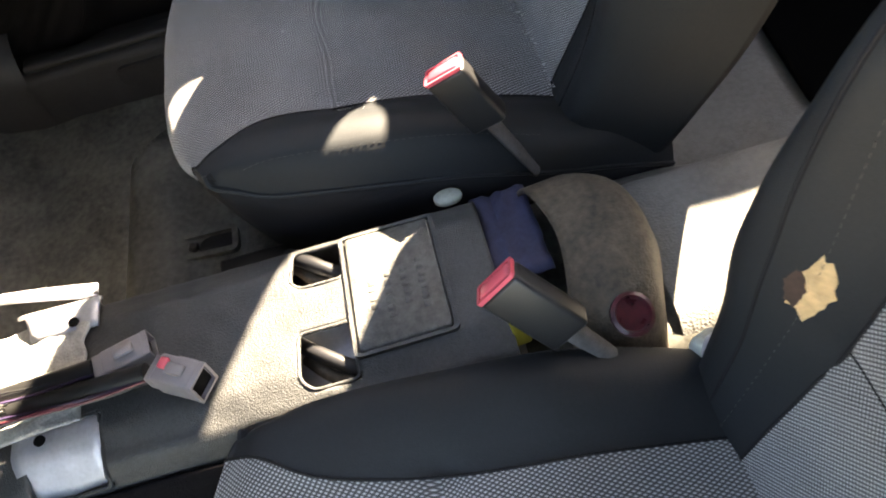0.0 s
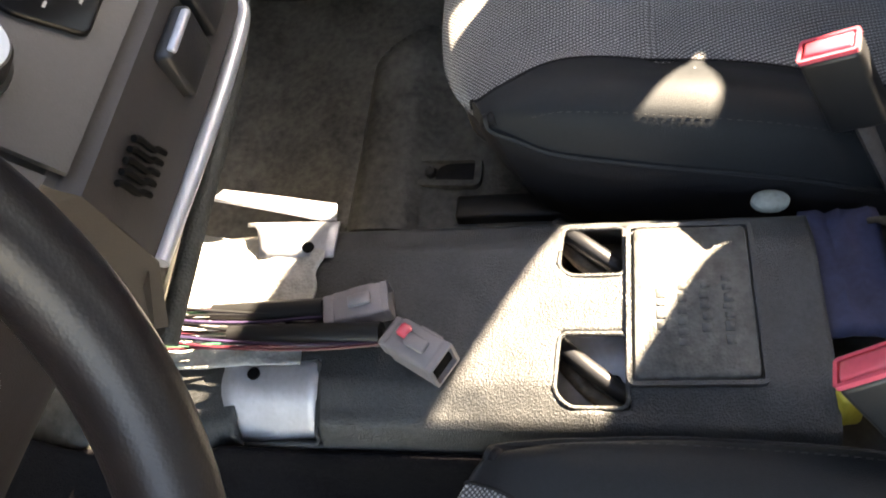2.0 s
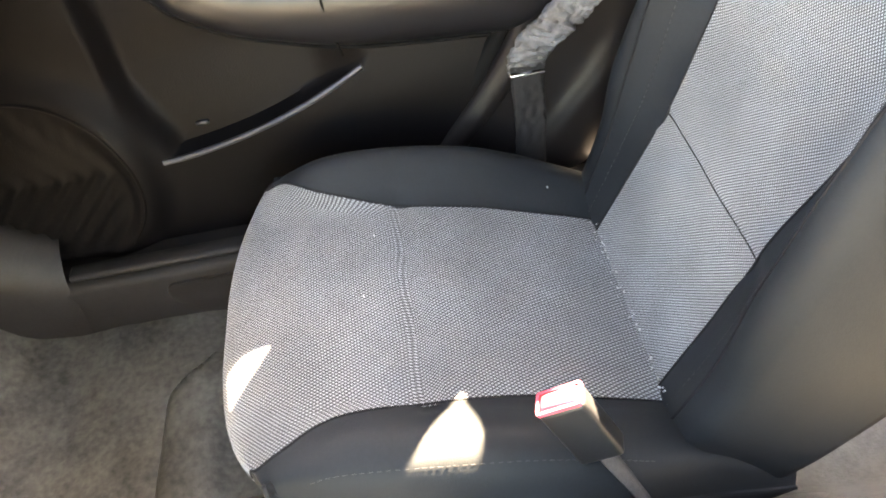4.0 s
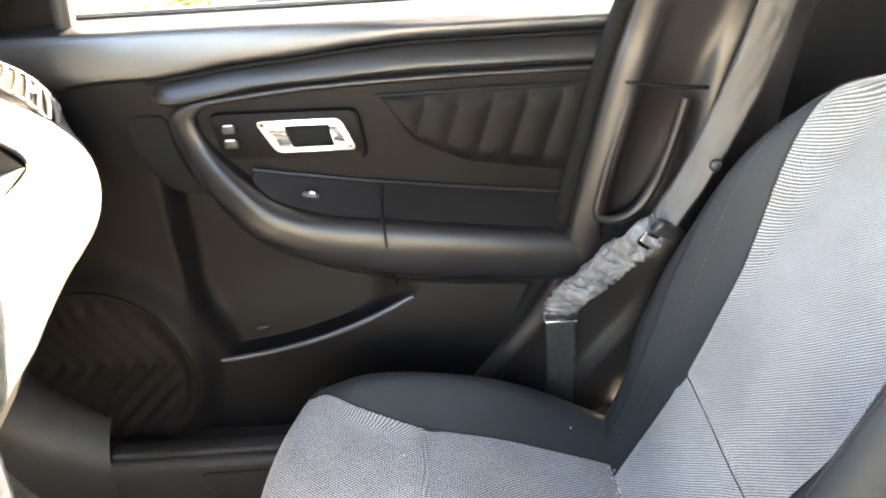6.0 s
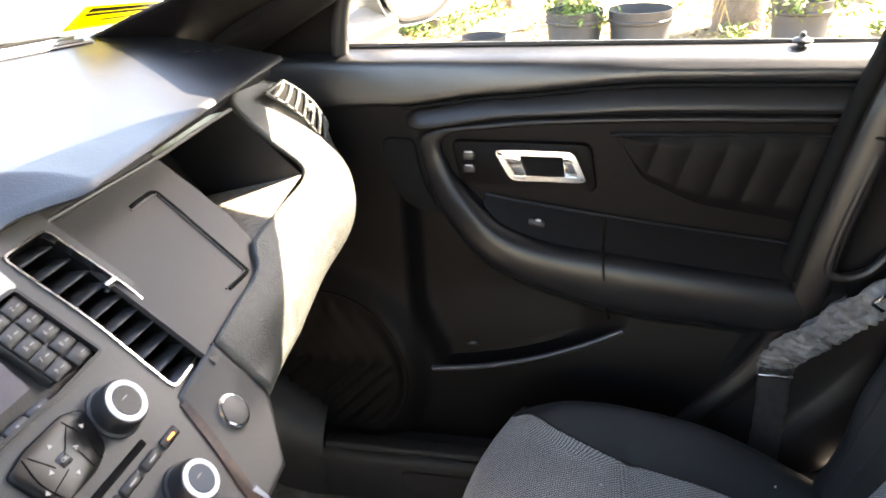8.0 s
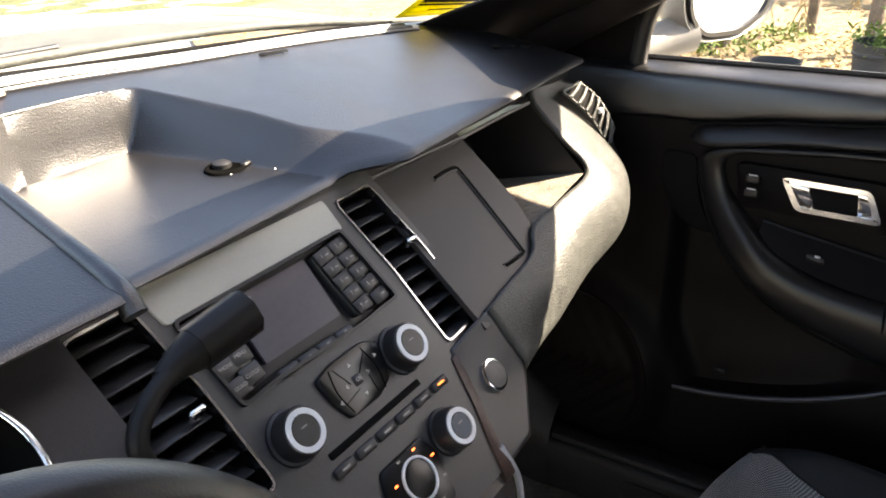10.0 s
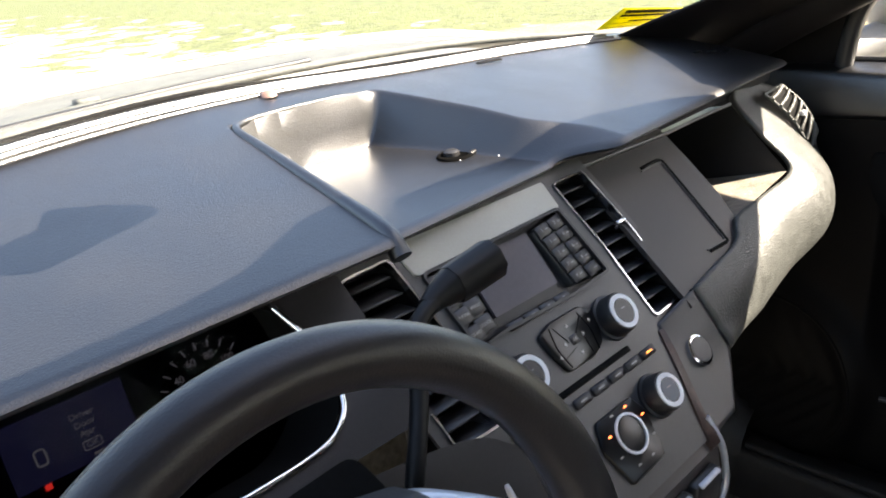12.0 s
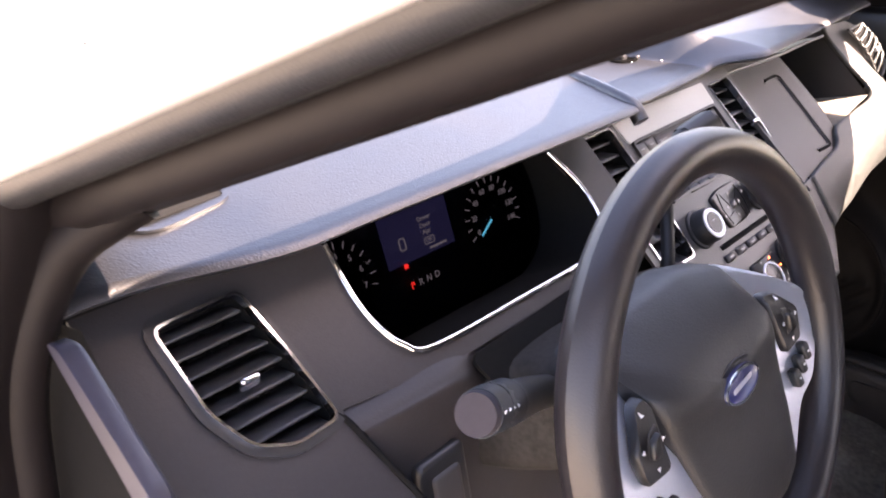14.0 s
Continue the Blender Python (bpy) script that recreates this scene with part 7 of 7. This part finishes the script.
part("handle_pull", slab(rounded([(0.398, 0.684), (0.42, 0.684), (0.443, 0.722), (0.41, 0.722)][::-1], 0.006), 0.010, 0.004, m=FACE), CHROME, hd)
for z in (0.715, 0.694):
    part("lock_key", box(0.006, 0.02, 0.013, 0.003, 2, m=Matrix.Translation((0.73, 0.487, z))), BLACK, door)
    part("lock_mark", box(0.001, 0.012, 0.002, m=Matrix.Translation((0.7265, 0.487, z + 0.007))), STEEL, door)
# window switch on the armrest, which slopes in behind the sweep
sp = part("switch_plate", loft([[(0.728, 0.47, 0.628), (0.7405, 0.466, 0.65)], [(0.718, 0.425, 0.605), (0.7405, 0.40, 0.638)], [(0.710, 0.36, 0.587), (0.7405, 0.34, 0.629)], [(0.708, 0.29, 0.577), (0.7405, 0.29, 0.621)]], 6, 18), DOORP, door, "black window switch plate")
part("window_switch", box(0.014, 0.024, 0.008, 0.003, 2, m=Matrix.Translation((0.722, 0.387, 0.614)) @ pose(0, 0, 0, 10, 40, 0)), FASCIA, sp)
part("switch_mark", box(0.004, 0.008, 0.004, 0.001, 1, m=Matrix.Translation((0.7175, 0.384, 0.620)) @ pose(0, 0, 0, 10, 40, 0)), STEEL, sp)
part("arm_top", loft([[(0.708, 0.286, 0.577), (0.7405, 0.286, 0.62)], [(0.708, 0.15, 0.56), (0.7405, 0.15, 0.603)], [(0.71, -0.05, 0.535), (0.7405, -0.05, 0.58)]], 6, 14), DOORP, door)
part("plate_edge", tube([(0.737, 0.466, 0.652), (0.737, 0.40, 0.640), (0.737, 0.29, 0.623), (0.737, 0.15, 0.605), (0.737, -0.04, 0.582)], 0.0022, 30, 6), DOORM, door)
# black crescent at the front of the sweep
part("front_crescent", slab(rounded([(0.622, 0.738), (0.572, 0.737), (0.568, 0.70), (0.556, 0.655), (0.536, 0.617), (0.56, 0.618), (0.59, 0.632), (0.615, 0.67), (0.624, 0.70)], 0.012), 0.005, 0.002, m=Matrix(((0, 0, -1, 0.7415), (1, 0, 0, 0), (0, 1, 0, 0), (0, 0, 0, 1)))), VOID, door, "black crescent panel")
RIMB = material("pocket_rim", (0.035, 0.036, 0.046), 0.4, vary=0.1)
part("pocket_rim", tube([(door_x(y, rim_z(y)) - 0.001, y, rim_z(y) + 0.001) for y in (0.565, 0.53, 0.48, 0.42, 0.36, 0.3, 0.255)], 0.0045, 40, 8), RIMB, door, "smooth dark rim of the door pocket")
part("pocket_clip", box(0.01, 0.02, 0.008, 0.002, 1, m=Matrix.Translation((0.755, 0.5, 0.372))), BLACK, door)
part("speaker_lip", tube([(door_x(0.755 + 0.15 * math.cos(t), 0.325 + 0.15 * math.sin(t)) - 0.001, 0.755 + 0.15 * math.cos(t), 0.325 + 0.15 * math.sin(t)) for t in [radians(40 + 17 * k) for k in range(12)]], 0.002, 60, 6), DOORP, door)
part("lock_pin", lathe([(0.0045, 0), (0.0045, 0.006), (0.012, 0.0085), (0.013, 0.011), (0.011, 0.0135), (0.0045, 0.0155), (0.004, 0.02), (0.002, 0.022)], 18), BLACK, door, m=Matrix.Translation((0.772, 0.044, 0.857)))
# window glass and its frame
gl = part("window_pane", loft([[(0.79, -0.06, 0.84), (0.79, 0.3, 0.845), (0.79, 0.68, 0.845)], [(0.70, -0.1, 1.05), (0.70, 0.2, 1.05), (0.70, 0.46, 1.05)], [(0.645, -0.12, 1.2), (0.645, 0.05, 1.2), (0.645, 0.14, 1.2)]], 12, 12), GLASS, door)
gl.visible_shadow = False
part("window_seal", tube([(0.79, -0.06, 0.862), (0.79, 0.3, 0.864), (0.789, 0.69, 0.864)], 0.0045, 20, 6), BLACK, door)
part("window_post", tube([(0.775, 0.69, 0.83), (0.745, 0.665, 0.93), (0.715, 0.62, 1.0)], 0.014, 16, 8), BLACK, door)
part("mirror_sail", loft([[(0.775, 0.70, 0.845), (0.75, 0.68, 0.92), (0.72, 0.63, 1.0)], [(0.765, 0.84, 0.85), (0.745, 0.78, 0.92), (0.715, 0.66, 1.0)]], 8, 8), DOORP, door)
# broad foot of the passenger's pillar, with an oval outline on it
INNER = [(0.545, 0.985, 0.917), (0.578, 0.96, 0.925), (0.574, 0.9, 0.947), (0.569, 0.837, 0.969), (0.565, 0.78, 0.99), (0.56, 0.7, 1.02), (0.55, 0.6, 1.055)]
OUTER = [(0.735, 0.86, 0.875), (0.73, 0.83, 0.89), (0.712, 0.76, 0.93), (0.697, 0.68, 0.965), (0.672, 0.58, 1.01), (0.645, 0.5, 1.05), (0.62, 0.42, 1.085)]
foot_rows = [[Vector(e), Vector(e).lerp(Vector(o), 0.12) + Vector((-0.002, -0.008, -0.002)), Vector(e).lerp(Vector(o), 0.5) + Vector((-0.008, -0.016, -0.004)), Vector(e).lerp(Vector(o), 0.88) + Vector((-0.004, -0.008, 0)), Vector(o)] for e, o in zip(INNER, OUTER)]
pf = tagged(thick(part("pillar_foot", loft(foot_rows, 20, 40), PILM), 0.004), "broad dark plastic foot of the windscreen pillar", "pillar", kind="structure")
along = (foot_rows[5][2] - foot_rows[3][2]).normalized()
face = along.cross(foot_rows[3][4] - foot_rows[3][0]).normalized()
side_ = face.cross(along)
OV = Matrix((along, side_, face)).transposed().to_4x4()
OV.translation = foot_rows[3][2].lerp(foot_rows[4][2], 0.3)
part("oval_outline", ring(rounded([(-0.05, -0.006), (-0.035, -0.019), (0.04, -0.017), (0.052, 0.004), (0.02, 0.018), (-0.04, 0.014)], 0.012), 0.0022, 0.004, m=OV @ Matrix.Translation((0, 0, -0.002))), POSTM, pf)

# ---- outside mirror ----
om = thing("wing_mirror", "grey wing mirror outside the passenger window", "wing mirror", (0.88, 0.62, 0.86))
SHELLM = material("mirror_housing", (0.16, 0.16, 0.155), 0.5, vary=0.15)
WM = Matrix(((0.906, 0, -0.423, 0.98), (-0.423, 0, -0.906, 0.611), (0, 1, 0, 0.932), (0, 0, 0, 1)))
glo = rounded([(-0.1, 0.062), (0.098, 0.062), (0.106, 0.015), (0.088, -0.034), (0.025, -0.06), (-0.06, -0.057), (-0.096, -0.02)], 0.022)
shell = [[WM @ Vector((p[0] * f + dx, p[1] * f, h)) for p in [*glo, glo[0]]] for f, dx, h in ((1.06, 0, -0.002), (1.16, 0, 0.004), (1.22, 0, -0.012), (1.18, 0, -0.045), (0.95, 0.005, -0.085), (0.5, 0.01, -0.11), (0.02, 0.01, -0.115))]
part("mirror_shell", grid(shell), SHELLM, om, "grey mirror housing")
part("mirror_rim", ring([(p[0] * 1.03, p[1] * 1.04) for p in glo], 0.007, 0.008, m=WM @ Matrix.Translation((0, 0, -0.002))), BLACK, om, "black rim round the mirror glass")
part("mirror_glass", slab(glo, 0.003, m=WM @ Matrix.Translation((0, 0, -0.001))), MIRROR, om, "mirror glass")
part("mirror_foot", tube([(0.93, 0.66, 0.88), (0.87, 0.7, 0.868), (0.79, 0.74, 0.862)], (0.034, 0.026), 12, 12), SHELLM, om)

# ---- yellow windscreen sticker ----
YEL = material("yellow_paper", (0.8, 0.72, 0.02), 0.6, vary=0.08)
thin = YEL.node_tree.nodes.new("ShaderNodeBsdfTranslucent")
thin.inputs[0].default_value = (0.85, 0.78, 0.02, 1)
blend = YEL.node_tree.nodes.new("ShaderNodeMixShader")
blend.inputs[0].default_value = 0.35
YEL.node_tree.links.new(YEL.node_tree.nodes["Principled BSDF"].outputs[0], blend.inputs[1])
YEL.node_tree.links.new(thin.outputs[0], blend.inputs[2])
YEL.node_tree.links.new(blend.outputs[0], YEL.node_tree.nodes["Material Output"].inputs["Surface"])
stk = thing("windscreen_sticker", "yellow paper sticker with faded black printing on the windscreen", "sticker", (0.52, 0.9, 0.94))
bl, tl, tr, br = Vector((0.565, 1.003, 0.926)), Vector((0.518, 0.908, 0.973)), Vector((0.65, 0.884, 0.958)), Vector((0.712, 0.958, 0.916))
bl, br = bl.lerp(tl, 0.22), br.lerp(tr, 0.3)


def on_paper(u, v, w=0.0):
    p = bl.lerp(br, u).lerp(tl.lerp(tr, u), v)
    return p - Vector((0.1, 0.3, 0.95)).normalized() * w


thick(part("paper", grid([[on_paper(u / 6, v / 6) for u in range(7)] for v in range(7)]), YEL, stk), 0.0006)
for v0, v1, u0, u1 in ((0.78, 0.95, 0.08, 0.95), (0.62, 0.74, 0.08, 0.95), (0.55, 0.565, 0.04, 0.96), (0.3, 0.315, 0.04, 0.96), (0.36, 0.44, 0.3, 0.8)):
    part("print_bar", grid([[on_paper(u0 + (u1 - u0) * u / 6, v, 0.0015) for u in range(7)] for v in (v0, v1)]), VOID, stk)

# ---- inside mirror, which throws its shadow on the pad ----
im = thing("inside_mirror", "black interior mirror hanging from the windscreen", "mirror", (-0.155, 0.66, 1.13))
part("mirror_body", box(0.12, 0.03, 0.05, 0.012, 3, m=pose(-0.155, 0.655, 1.128, 10, 0, 20)), BLACK, im)
part("mirror_stem", tube([(-0.155, 0.66, 1.128), (-0.155, 0.68, 1.125), (-0.155, 0.71, 1.112)], (0.01, 0.016), 8, 10), BLACK, im)

for ob in list(scene.objects):
    if ob.type == "EMPTY" and ob.parent is None:
        for child in ob.children:
            child.matrix_parent_inverse = Matrix.Translation(ob.location).inverted()
for ob in ON_TUNNEL:
    ob.location += DATUM
